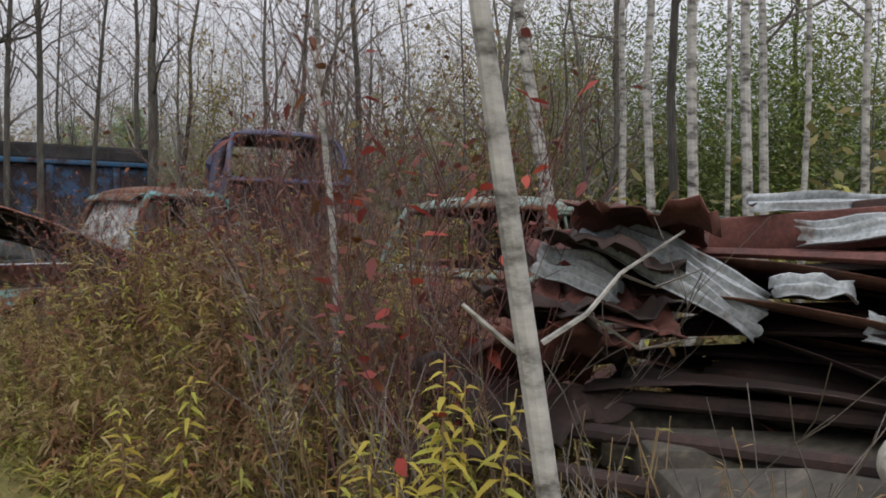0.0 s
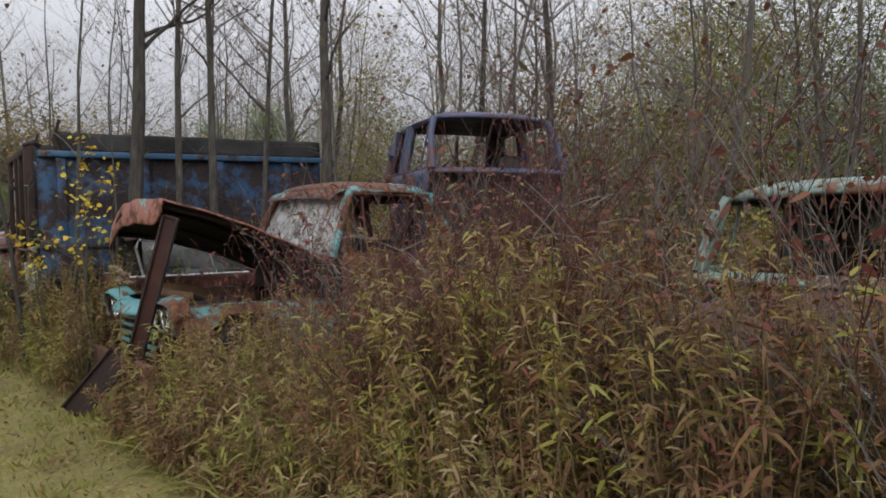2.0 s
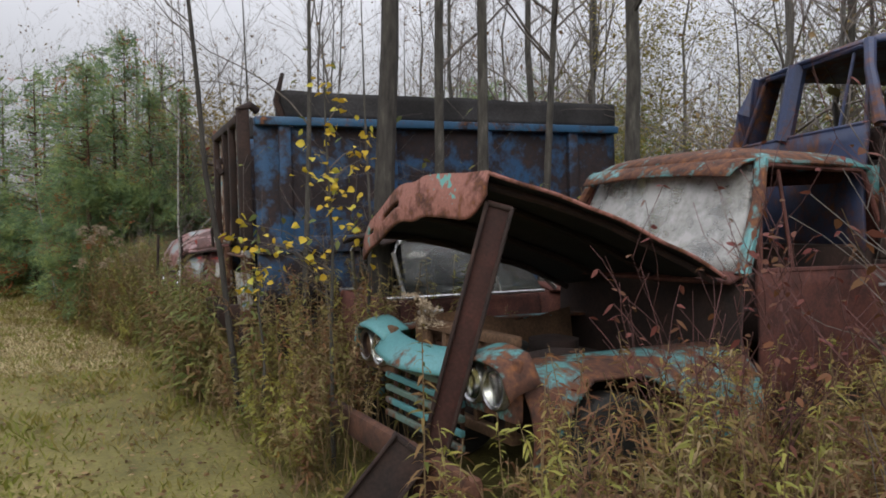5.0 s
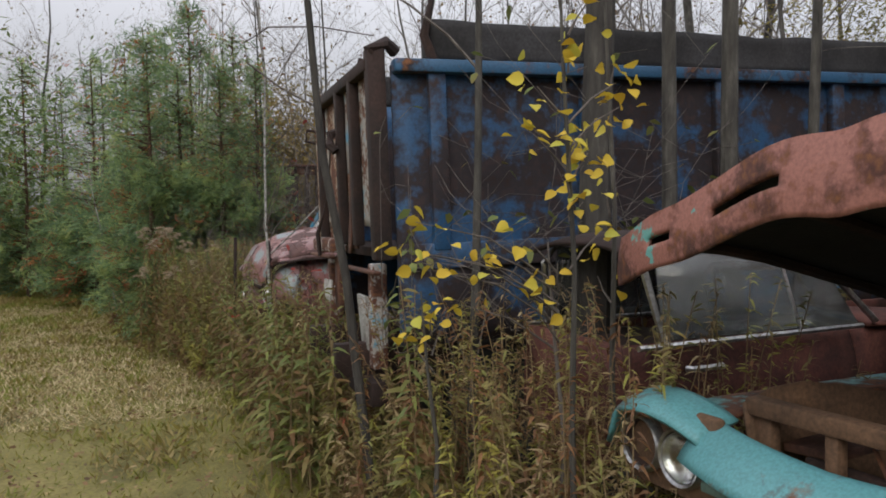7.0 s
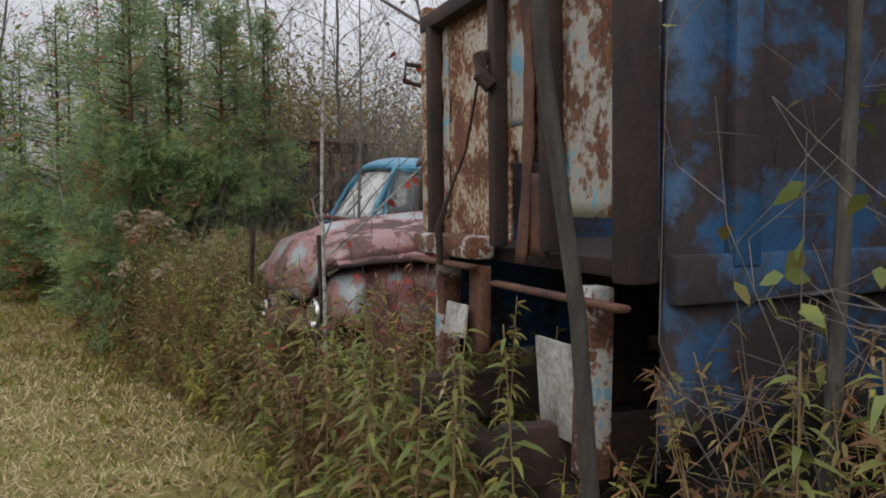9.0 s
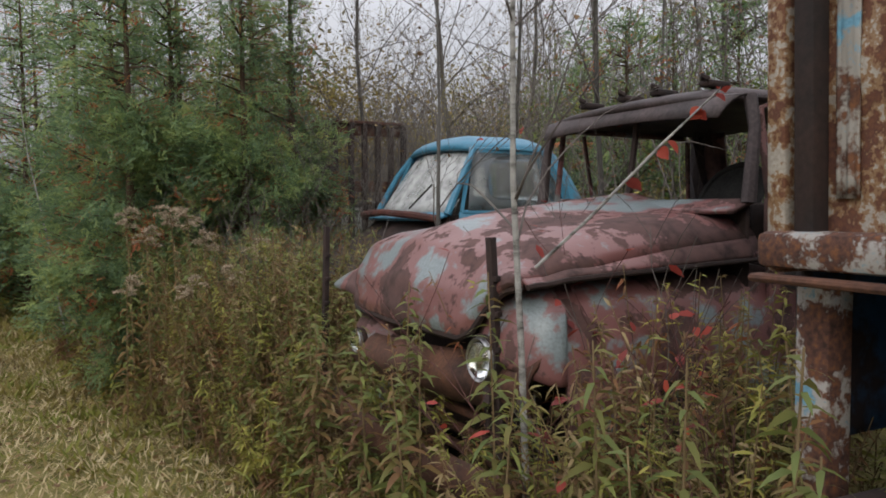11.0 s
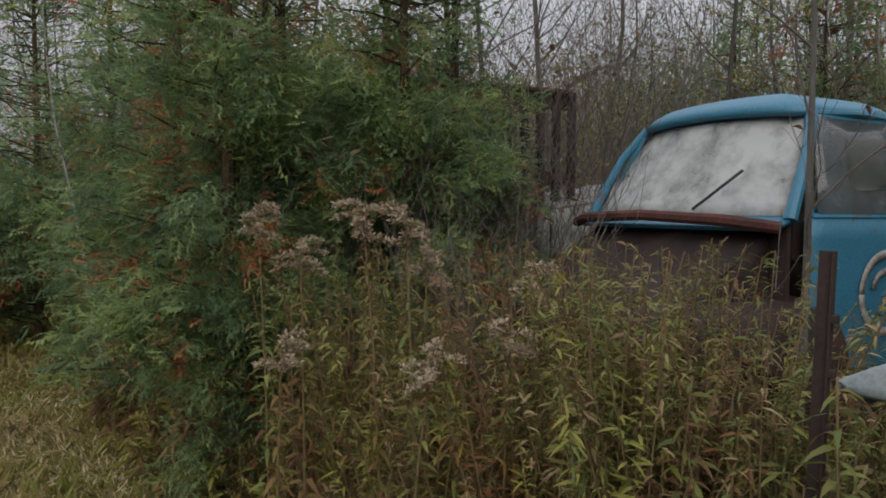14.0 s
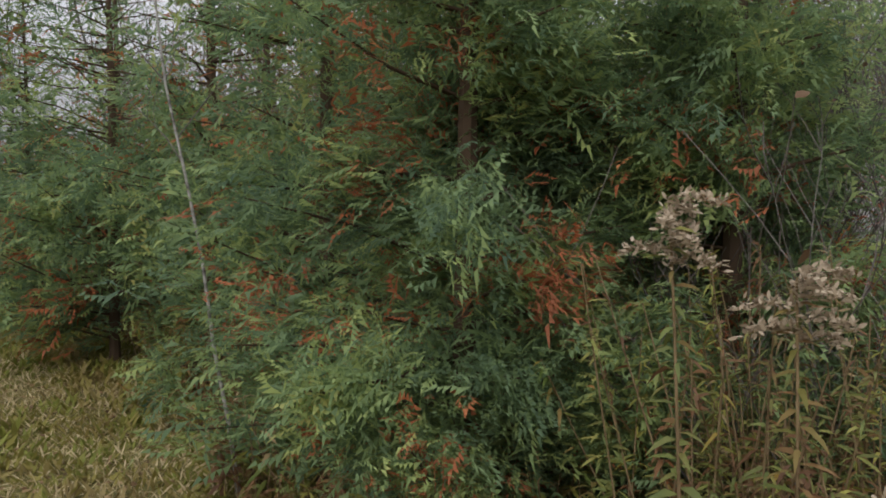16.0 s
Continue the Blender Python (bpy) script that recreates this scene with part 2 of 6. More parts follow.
M_BIRCH = bark_mat("pale_birch_bark", [(0.33, (0.035, 0.03, 0.027)), (0.41, (0.13, 0.125, 0.115)), (0.50, (0.26, 0.255, 0.24)), (0.68, (0.38, 0.37, 0.345))], (4, 4, 9), 0.35)
# bark and twigs lightened to paint in distance haze; a few near plants share them
M_BARK_FAR = bark_mat("haze_paled_grey_bark", [(0.3, (0.05, 0.046, 0.042)), (0.6, (0.11, 0.104, 0.095)), (0.8, (0.19, 0.18, 0.165))])
M_TWIG_FAR = bark_mat("haze_paled_twigs", [(0.3, (0.09, 0.078, 0.07)), (0.7, (0.21, 0.185, 0.165))])
M_TWIG = bark_mat("grey_twigs", [(0.3, (0.05, 0.042, 0.038)), (0.7, (0.16, 0.14, 0.125))])
M_TWIG_RED = bark_mat("red_brown_twigs", [(0.3, (0.035, 0.014, 0.014)), (0.7, (0.12, 0.05, 0.045))])
M_STALK = bark_mat("straw_stalks", [(0.3, (0.10, 0.065, 0.03)), (0.7, (0.26, 0.19, 0.10))])


# ---------------------------------------------------------------- mesh helpers
def part(name, bm, material, parent=None, label="", smooth=True):
    """Links a bmesh as one mesh object, under a thing or a part."""
    me = bpy.data.meshes.new(name)
    bm.to_mesh(me)
    bm.free()
    me.materials.append(material)
    if smooth:
        for p in me.polygons:
            p.use_smooth = True
        me.set_sharp_from_angle(angle=radians(38))
    ob = new(name, me)
    if parent is not None:
        ob.parent = parent
    if label:
        ob["label"] = label
    return ob


def thing(name, m, label, category, group=""):
    ob = new(name)
    ob.matrix_basis = m
    return tagged(ob, label, category, group)


def add_box(bm, sx, sy, sz, m=Matrix(), bevel=0.0):
    r = bmesh.ops.create_cube(bm, size=1, matrix=m @ Matrix.Diagonal((sx, sy, sz, 1)))
    if bevel:
        ed = {e for v in r["verts"] for e in v.link_edges}
        bmesh.ops.bevel(bm, geom=list(ed), offset=bevel, segments=2, affect="EDGES", profile=0.5)


def box_part(name, sx, sy, sz, m, mat, parent, label="", bevel=0.012):
    bm = bmesh.new()
    add_box(bm, sx, sy, sz, m, bevel)
    return part(name, bm, mat, parent, label)


def sheet_part(name, nu, nv, fn, mat, parent, thick=0.012, label="", under=None):
    """A curved panel over a grid, fn(u, v) with u and v from 0 to 1, given thickness; None leaves a hole."""
    bm = bmesh.new()
    pts = [[fn(i / nu, j / nv) for j in range(nv + 1)] for i in range(nu + 1)]
    vs = [[bm.verts.new(p) if p is not None else None for p in row] for row in pts]
    for i in range(nu):
        for j in range(nv):
            q = (vs[i][j], vs[i + 1][j], vs[i + 1][j + 1], vs[i][j + 1])
            if None not in q:
                bm.faces.new(q)
    ob = part(name, bm, mat, parent, label)
    mod = ob.modifiers.new("thickness", "SOLIDIFY")
    mod.thickness, mod.offset = thick, 0
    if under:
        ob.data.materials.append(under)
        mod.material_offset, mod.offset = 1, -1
    return ob


def sweep(bm, pts, radii, sides=6, closed_ends=True):
    """A tapered tube along points."""
    rings = []
    n = len(pts)
    up = Vector((0.31, 0.2, 0.93))
    for i, p in enumerate(pts):
        a, b = Vector(pts[max(i - 1, 0)]), Vector(pts[min(i + 1, n - 1)])
        d = (b - a).normalized()
        s = d.cross(up)
        if s.length < 0.05:
            s = d.cross(Vector((1, 0, 0)))
        s.normalize()
        w = s.cross(d)
        r = radii[i] if isinstance(radii, (list, tuple)) else radii
        rings.append([bm.verts.new(Vector(p) + (s * math.cos(k * math.tau / sides) + w * math.sin(k * math.tau / sides)) * r) for k in range(sides)])
    for a, b in zip(rings, rings[1:]):
        for k in range(sides):
            bm.faces.new((a[k], a[(k + 1) % sides], b[(k + 1) % sides], b[k]))
    if closed_ends:
        bm.faces.new(rings[0][::-1])
        bm.faces.new(rings[-1])


def tube_part(name, pts, radii, mat, parent, label="", sides=8):
    bm = bmesh.new()
    sweep(bm, pts, radii, sides)
    return part(name, bm, mat, parent, label)


def lathe_part(name, profile, m, mat, parent, label="", sides=24):
    """A turned part: profile of (radius, height) about the local z axis."""
    bm = bmesh.new()
    rings = [[bm.verts.new(m @ Vector((r * math.cos(k * math.tau / sides), r * math.sin(k * math.tau / sides), h))) for k in range(sides)] for r, h in profile]
    for a, b in zip(rings, rings[1:]):
        for k in range(sides):
            bm.faces.new((a[k], a[(k + 1) % sides], b[(k + 1) % sides], b[k]))
    bm.faces.new(rings[0][::-1])
    bm.faces.new(rings[-1])
    return part(name, bm, mat, parent, label)


class Soup:
    """Very many small faces gathered as arrays and linked as one mesh."""

    def __init__(self):
        self.v, self.f, self.n = [], [], 0

    def add(self, verts, tris):
        self.v.append(verts.reshape(-1, 3))
        self.f.append(tris.reshape(-1, 3) + self.n)
        self.n += self.v[-1].shape[0]

    def repeat(self, verts, tris):
        """verts: instances x points x 3; tris: of one instance."""
        k, p = verts.shape[:2]
        self.add(verts, tris[None] + (np.arange(k) * p)[:, None, None])

    def leaves(self, base, way, length, width, droop=0.25, fold=0.15, simple=False):
        k = len(base)
        length, width, droop = (np.broadcast_to(a, (k,))[:, None] for a in (length, width, droop))
        way = way / np.linalg.norm(way, axis=1, keepdims=True)
        side = np.cross(way, np.random.normal(0, 0.45, (k, 3)) + (0, 0, 1))
        side /= np.linalg.norm(side, axis=1, keepdims=True) + 1e-6
        up = np.cross(side, way)
        if simple:
            out = np.stack([base, base + way * length * 0.5 + side * width / 2, base + way * length, base + way * length * 0.5 - side * width / 2], 1)
            self.repeat(out, np.array([(0, 3, 1), (1, 3, 2)]))
            return
        out = np.empty((k, 6, 3))
        for i, (a, b) in enumerate(((0, 0), (0.33, 0.5), (0.33, -0.5), (0.7, 0.36), (0.7, -0.36), (1, 0))):
            out[:, i] = base + way * length * a + side * width * b + up * width * abs(b) * fold
            out[:, i, 2:] -= droop * length * a * a
        self.repeat(out, np.array([(0, 2, 1), (1, 2, 4), (1, 4, 3), (3, 4, 5)]))

    def round_leaves(self, base, way, size):
        """Broad oval leaves, creased along the middle."""
        k = len(base)
        size = np.broadcast_to(size, (k,))[:, None]
        way = way / np.linalg.norm(way, axis=1, keepdims=True)
        side = np.cross(way, np.random.normal(0, 0.8, (k, 3)) + (0, 0, 1))
        side /= np.linalg.norm(side, axis=1, keepdims=True) + 1e-6
        up = np.cross(side, way)
        pts = [base]
        for a, b in ((0.12, 0.30), (0.38, 0.46), (0.68, 0.36), (0.9, 0.14), (1.06, 0.0), (0.9, -0.14), (0.68, -0.36), (0.38, -0.46), (0.12, -0.30)):
            pts.append(base + way * size * a + side * size * b + up * size * (abs(b) * 0.35 - 0.12 * a * a))
        pts.append(base + way * size * 0.5 - up * size * 0.03)
        n = len(pts) - 1
        self.repeat(np.stack(pts, 1), np.array([(n, i, (i + 1) % n) for i in range(n)]))

    def stems(self, a, b, ra, rb, bend=0.0):
        k = len(a)
        ra, rb = (np.broadcast_to(r, (k,))[:, None] for r in (ra, rb))
        d = b - a
        d = d / (np.linalg.norm(d, axis=1, keepdims=True) + 1e-9)
        s = np.cross(d, np.array((0.3, 0.9, 0.25)))
        s /= np.linalg.norm(s, axis=1, keepdims=True) + 1e-9
        w = np.cross(s, d)
        mid = (a + b) / 2 + np.random.normal(0, 1, (k, 3)) * bend
        out = np.empty((k, 9, 3))
        for ring, (c, r) in enumerate(((a, ra), (mid, (ra + rb) / 2), (b, rb))):
            for j in range(3):
                t = j * math.tau / 3
                out[:, ring * 3 + j] = c + (s * math.cos(t) + w * math.sin(t)) * r
        tri = []
        for ring in (0, 3):
            for j in range(3):
                p, q = ring + j, ring + (j + 1) % 3
                tri += [(p, q, q + 3), (p, q + 3, p + 3)]
        self.repeat(out, np.array(tri))

    def build(self, name, mat, parent=None, label="", category="", kind="", smooth=False):
        v, f = np.concatenate(self.v), np.concatenate(self.f)
        me = bpy.data.meshes.new(name)
        me.vertices.add(len(v))
        me.vertices.foreach_set("co", v.astype(np.float32).ravel())
        me.loops.add(f.size)
        me.loops.foreach_set("vertex_index", f.astype(np.int32).ravel())
        me.polygons.add(len(f))
        me.polygons.foreach_set("loop_start", np.arange(len(f), dtype=np.int32) * 3)
        if smooth:
            me.polygons.foreach_set("use_smooth", np.ones(len(f), dtype=bool))
        me.update(calc_edges=True)
        me.materials.append(mat)
        ob = new(name, me)
        if parent is not None:
            ob.parent = parent
        return tagged(ob, label, category, "", kind)


def unit_dirs(k, zlo=-0.3, zhi=1.0):
    a, z = np.random.uniform(0, math.tau, k), np.random.uniform(zlo, zhi, k)
    r = np.sqrt(np.maximum(0, 1 - z * z))
    return np.stack([r * np.cos(a), r * np.sin(a), z], 1)


# ---------------------------------------------------------------- ground
M_GROUND = speckle("autumn_turf", [(0.30, (0.085, 0.077, 0.02)), (0.5, (0.15, 0.132, 0.034)), (0.7, (0.225, 0.185, 0.062))], 1.3, 0.95, 0, 0.5, 38)


def lane_edge(y):
    """Where the mown grass ends and the weeds begin."""
    return np.interp(y, (-6, 3, 9, 13.5, 15.5, 17.2, 18.5, 20, 24, 40), (1.3, 1.55, 1.75, 1.65, 1.6, 1.3, 0.95, 0.75, 0.6, 0.4))


def build_ground():
    bm = bmesh.new()
    xs = sorted({*np.linspace(-8, 10, 37), *(-900, -300, -100, -40, -20, 20, 40, 100, 300, 900)})
    ys = sorted({*np.linspace(-6, 32, 77), *(-900, -300, -100, -40, -15, 45, 60, 100, 300, 900)})
    grid = []
    for x in xs:
        col = []
        for y in ys:
            near = max(0, 1 - max(abs(x), abs(y - 13) / 2) / 30)
            z = (noise.noise(Vector((x * 0.5, y * 0.5, 0))) * 0.035 + noise.noise(Vector((x * 1.7, y * 1.7, 3))) * 0.012) * near
            col.append(bm.verts.new((x, y, z)))
        grid.append(col)
    for i in range(len(xs) - 1):
        for j in range(len(ys) - 1):
            bm.faces.new((grid[i][j], grid[i + 1][j], grid[i + 1][j + 1], grid[i][j + 1]))
    tagged(part("ground", bm, M_GROUND), "olive and straw-coloured mown autumn turf", "ground", kind="structure")


build_ground()


# ---------------------------------------------------------------- vehicles
def wheel(parent, x, y, r=0.36, w=0.2):
    m = pose(x, y, r, 90)
    ty = lathe_part("wheel", [(r * 0.6, -w / 2), (r * 0.93, -w / 2), (r, -w / 3), (r, w / 3), (r * 0.93, w / 2), (r * 0.6, w / 2)], m, M_RUBBER, parent, "cracked black tyre")
    part_rim = lathe_part("rim", [(r * 0.12, -w * 0.52), (r * 0.5, -w * 0.42), (r * 0.61, -w * 0.5), (r * 0.61, w * 0.5), (r * 0.5, w * 0.42), (r * 0.12, w * 0.52)], m, M_RUST, ty, "rusted steel rim")
    return part_rim


def headlight(parent, x, y, z, r=0.09, lens=True):
    m = pose(x, y, z, 0, 90, 0)
    hl = lathe_part("headlight", [(r * 1.18, -0.03), (r * 1.22, 0.0), (r * 1.12, 0.018), (r, 0.012), (r * 0.98, -0.03)], m, M_CHROME, parent, "dull chrome headlight ring")
    if lens:
        lathe_part("reflector", [(r * 0.15, -0.07), (r * 0.7, -0.05), (r * 0.97, 0.0), (r * 0.93, 0.002), (r * 0.6, -0.045), (r * 0.1, -0.062)], m, M_REFLECTOR, hl)
        lathe_part("lens", [(r * 0.98, 0.004), (r * 0.9, 0.02), (r * 0.6, 0.035), (r * 0.2, 0.042)], m, M_LENS, hl, "clouded glass lens")
    else:
        lathe_part("socket", [(r * 0.97, -0.09), (r * 0.97, 0.0), (r * 0.9, 0.0), (r * 0.9, -0.085)], m, M_RUST_DARK, hl, "empty rusted lamp bowl")
    return hl


def cab(parent, front_base, front_top, rear_top, rear_base, belt, roof, floor, wb, wr, mats, glass=None, visor=0.0, open_door=False, crown=0.06, pillar=1.0):
    """A truck cab: local x ahead, y to its left. Roof shell, pillars, doors with sills, rear wall with a window, dashboard, seat."""
    m_roof, m_body, m_in = mats

    def roof_fn(u, v):
        x = front_top + 0.05 + (rear_top - front_top - 0.1) * u
        s = 2 * v - 1
        w = wr * (1 - 0.12 * (2 * u - 1) ** 4)
        edge = max(abs(s) ** 4, abs(2 * u - 1) ** 4)
        return (x + (0.05 * (1 - s * s) if u < 0.5 else -0.04 * (1 - s * s)), w * s, roof - crown * 1.6 * edge + 0.02 * (1 - s * s))

    sheet_part("roof", 14, 14, roof_fn, m_roof, parent, 0.03)
    # gutter round the roof
    for s in (-1, 1):
        tube_part("gutter", [(front_top + 0.02, s * (wr - 0.02), roof - crown * 1.6), ((front_top + rear_top) / 2, s * (wr + 0.015), roof - crown * 1.45), (rear_top, s * (wr - 0.02), roof - crown * 1.6)], 0.016, m_roof, parent, sides=6)
    if visor:
        sheet_part("sun_visor", 4, 12, lambda u, v: (front_top + 0.03 + visor * u, wr * 0.98 * (2 * v - 1) * (1 - 0.1 * u), roof - crown * 1.4 + 0.03 * (1 - (2 * v - 1) ** 2) - 0.10 * u * u), m_roof, parent, 0.012)
    top = roof - crown * 1.5
    for s in (-1, 1):
        tube_part("windscreen_pillar", [(front_base, s * wb * 0.97, belt - 0.02), ((front_base * 0.4 + front_top * 0.6), s * (wb * 0.45 + wr * 0.55), (belt + top) / 2 + 0.08), (front_top, s * wr * 0.97, top)], [0.045 * pillar, 0.035 * pillar, 0.04 * pillar], m_roof, parent)
        tube_part("rear_pillar", [(rear_base, s * wb * 0.96, belt - 0.02), ((rear_base + rear_top) / 2, s * (wb + wr) / 2, (belt + top) / 2), (rear_top, s * wr * 0.96, top)], [0.095, 0.075, 0.06], m_roof, parent)
        # door: skin with a rolled belt and a lower edge, window frame, vent bar, handle
        xf, xr = front_base - 0.10, rear_base + 0.13
        door = sheet_part("door", 8, 8, lambda u, v: (xf + (xr - xf) * u, s * (wb * (0.985 + 0.03 * math.sin(math.pi * min(v * 1.15, 1)))), floor + 0.05 + (belt - floor - 0.05) * v), m_body, parent, 0.025)
        wx0, wx1 = front_base * 0.35 + front_top * 0.65 - 0.08, rear_top + 0.10
        tube_part("window_frame", [(xf - 0.02, s * wb * 0.985, belt), (wx0, s * (wr * 0.97), top - 0.05), (wx0 - 0.08, s * wr * 0.985, top - 0.025), (wx1 + 0.05, s * wr * 0.985, top - 0.03), (wx1, s * wr * 0.98, top - 0.06), (xr, s * wb * 0.985, belt), (xf - 0.02, s * wb * 0.985, belt)], 0.018, m_body, door, sides=6)
        tube_part("vent_bar", [(xf - 0.30, s * wb * 0.985, belt), (wx0 - 0.16, s * wr * 0.975, top - 0.05)], 0.012, m_body, door, sides=6)
        tube_part("handle", [(xr + 0.10, s * (wb * 1.02), belt - 0.10), (xr + 0.11, s * (wb * 1.02 + 0.04), belt - 0.10), (xr + 0.22, s * (wb * 1.02 + 0.045), belt - 0.105), (xr + 0.24, s * (wb * 1.02 + 0.03), belt - 0.105)], 0.011, M_CHROME, door, "chrome door handle", 6)
        box_part("sill_step", xf - xr, 0.07, 0.12, pose((xf + xr) / 2, s * wb * 0.96, floor), M_RUST_DARK, parent)
    # rear wall with a window
    def rear_fn(u, v):
        z = floor + (top - floor) * u
        f = max(0, (z - belt) / (top - belt))
        s = 2 * v - 1
        if 0.16 < f < 0.84 and abs(s) < 0.62:
            return None
        return (rear_base + (rear_top - rear_base) * f, s * ((wb * (1 - f) + wr * f) * 0.95), z)

    sheet_part("rear_wall", 16, 14, rear_fn, m_body, parent, 0.02)
    # cowl and dashboard
    sheet_part("cowl", 5, 12, lambda u, v: (front_base + 0.10 - 0.14 * u + 0.10 * (1 - (2 * v - 1) ** 2), wb * 0.97 * (2 * v - 1), belt - 0.06 + 0.05 * u), m_body, parent, 0.02)
    box_part("firewall", 0.03, wb * 1.9, belt - floor - 0.05, pose(front_base - 0.02, 0, (belt + floor) / 2), M_RUST_DARK, parent)
    box_part("dashboard", 0.22, wb * 1.8, 0.2, pose(front_base - 0.2, 0, belt - 0.12), m_in, parent, bevel=0.03)
    box_part("bench_seat", 0.45, wb * 1.7, 0.22, pose(rear_base + 0.42, 0, floor + 0.38), M_RUST_DARK, parent, bevel=0.05)
    box_part("seat_back", 0.14, wb * 1.7, 0.5, pose(rear_base + 0.17, 0, floor + 0.68, 0, -8), M_RUST_DARK, parent, bevel=0.05)
    box_part("cab_floor", front_base - rear_base, wb * 1.9, 0.04, pose((front_base + rear_base) / 2, 0, floor), M_RUST_DARK, parent)
    lathe_part("steering_wheel", [(0.17, -0.012), (0.19, -0.012), (0.2, 0.0), (0.19, 0.012), (0.17, 0.012), (0.165, 0)], pose(front_base - 0.38, wb * 0.42, belt + 0.02, 0, 60), M_RUBBER, parent)
    if glass:
        g = sheet_part("windscreen", 8, 14, lambda u, v: (front_base + (front_top - front_base) * u + 0.09 * (1 - (2 * v - 1) ** 2) - 0.03, (wb * (1 - u) + wr * u) * 0.93 * (2 * v - 1), belt + 0.0 + (top - belt - 0.01) * u), glass, parent, 0.008, "fogged and cracked windscreen glass, whitened for reflected sky")
        g.visible_shadow = False


def fender(parent, name, s, x0, x1, y0, y1, z0, z1, mat, nose=0.12, arch=None):
    """A rounded front wing: s is its side, arch (x, z, radius) the wheel opening."""
    def fn(u, v):
        x = x0 + (x1 - x0) * u
        a = v * math.pi * 0.62
        drop = nose * max(0, 1 - u / 0.22) ** 2
        y = y0 + (y1 - y0) * math.sin(min(a, math.pi / 2)) ** 0.75
        z = z1 - drop - (z1 - z0) * max(0, (1 - math.cos(a)) ** 1.35) / 1.55
        if v > 0.72:
            y = y1 - (v - 0.72) * 0.12 * abs(y1 - y0)
        if arch and v > 0.45 and (x - arch[0]) ** 2 + (z - arch[1]) ** 2 < arch[2] ** 2:
            return None
        return (x, s * y, z)

    return sheet_part(name, 72, 44, fn, mat, parent, 0.016)


# -- pickup with its bonnet propped open
def build_open_hood_truck():
    t = thing("pickup_truck", pose(2.33, 9.31, 0, 0, 0, 180), "rusted turquoise pickup truck with its pink-brown hood propped open", "truck")
    fender(t, "front_fender", 1, -0.06, -1.55, 0.52, 0.95, 0.42, 0.87, M_TEAL_RUST, 0.03, (-0.62, 0.36, 0.46))
    fender(t, "front_fender", -1, -0.06, -1.55, 0.52, 0.95, 0.42, 0.935, M_TEAL_RUST, 0.03, (-0.62, 0.36, 0.46))
    for s in (1, -1):
        box_part("headlight_panel", 0.05, 0.46, 0.30, pose(-0.02, s * 0.66, 0.80), M_TEAL_RUST if s > 0 else M_BROWN_PRIMER, t, bevel=0.02)
        # eyebrow over each pair of lamps
        sheet_part("headlight_hood", 8, 18, lambda u, v: (0.085 - 0.17 * u - 0.03 * (2 * v - 1) ** 2, s * (0.46 + 0.46 * v), 0.86 + 0.095 * math.sin(math.pi * (0.06 + 0.88 * v)) ** 0.6 + 0.03 * u - 0.03 * (1 - u) ** 4 - 0.10 * max(0, v - 0.86) / 0.14), M_TEAL_RUST if s > 0 else M_TEAL, t, 0.016)
    for y, ok in ((0.56, True), (0.76, True), (-0.56, True), (-0.76, False)):
        headlight(t, 0.03, y, 0.80, 0.085, ok)
    # grille
    for i in range(5):
        box_part("grille_bar", 0.03, 0.92, 0.035, pose(0.03, 0, 0.44 + i * 0.075, 0, 0, 0), M_TEAL if i % 2 else M_PALE_TEAL, t, bevel=0.008)
    for i in range(6):
        box_part("grille_upright", 0.02, 0.014, 0.36, pose(0.0, -0.4 + i * 0.16, 0.59), M_RUST, t, bevel=0.003)
    sheet_part("grille_top_panel", 8, 16, lambda u, v: (0.08 - 0.15 * u + 0.10 * (1 - (2 * v - 1) ** 2), 0.52 * (2 * v - 1), 0.84 + 0.07 * u - 0.05 * (1 - u) ** 3 + 0.02 * abs(2 * v - 1)), M_TEAL, t, 0.014, "bent turquoise panel above the grille")
    box_part("front_bumper", 0.07, 1.8, 0.17, pose(0.20, 0, 0.36, 0, 4, 0), M_RUST, t, bevel=0.03)
    # engine bay
    for s in (1, -1):
        # near side in darker rust: the engine bay's shade put into its colour
        sheet_part("inner_fender", 8, 6, lambda u, v: (-0.18 - 1.2 * u, s * (0.50 - 0.06 * v + 0.03 * math.sin(9 * u)), (0.97 if s < 0 else 0.88) - 0.45 * v + 0.04 * math.sin(7 * u + v)), M_BROWN_PRIMER if s < 0 else M_RUST_DARK, t, 0.012)
    box_part("radiator_core", 0.04, 0.6, 0.40, pose(-0.30, -0.05, 0.62), M_RUST_DARK, t)
    for z in (0.96, 0.46):
        box_part("radiator_support", 0.07, 1.02, 0.06, pose(-0.24, 0, z, 0, 0, 2), M_BROWN_PRIMER, t, bevel=0.012)
    for y, w in ((-0.47, 0.10), (-0.20, 0.05), (0.16, 0.045), (0.46, 0.09)):
        box_part("radiator_upright", 0.05, w, 0.46, pose(-0.24, y, 0.71), M_BROWN_PRIMER, t, bevel=0.012)
    tube_part("battery_cable", [(-0.3, -0.12, 0.9), (-0.24, -0.02, 0.82), (-0.22, 0.1, 0.76), (-0.25, 0.14, 0.66)], 0.007, M_PALE_TEAL, t, sides=6)
    box_part("battery_tray", 0.26, 0.2, 0.03, pose(-0.42, -0.34, 0.84, 4, 3), M_RUST, t, bevel=0.006)
    tube_part("radiator_hose", [(-0.28, 0.2, 0.86), (-0.42, 0.16, 0.92), (-0.6, 0.08, 0.86)], 0.028, M_RUBBER, t)
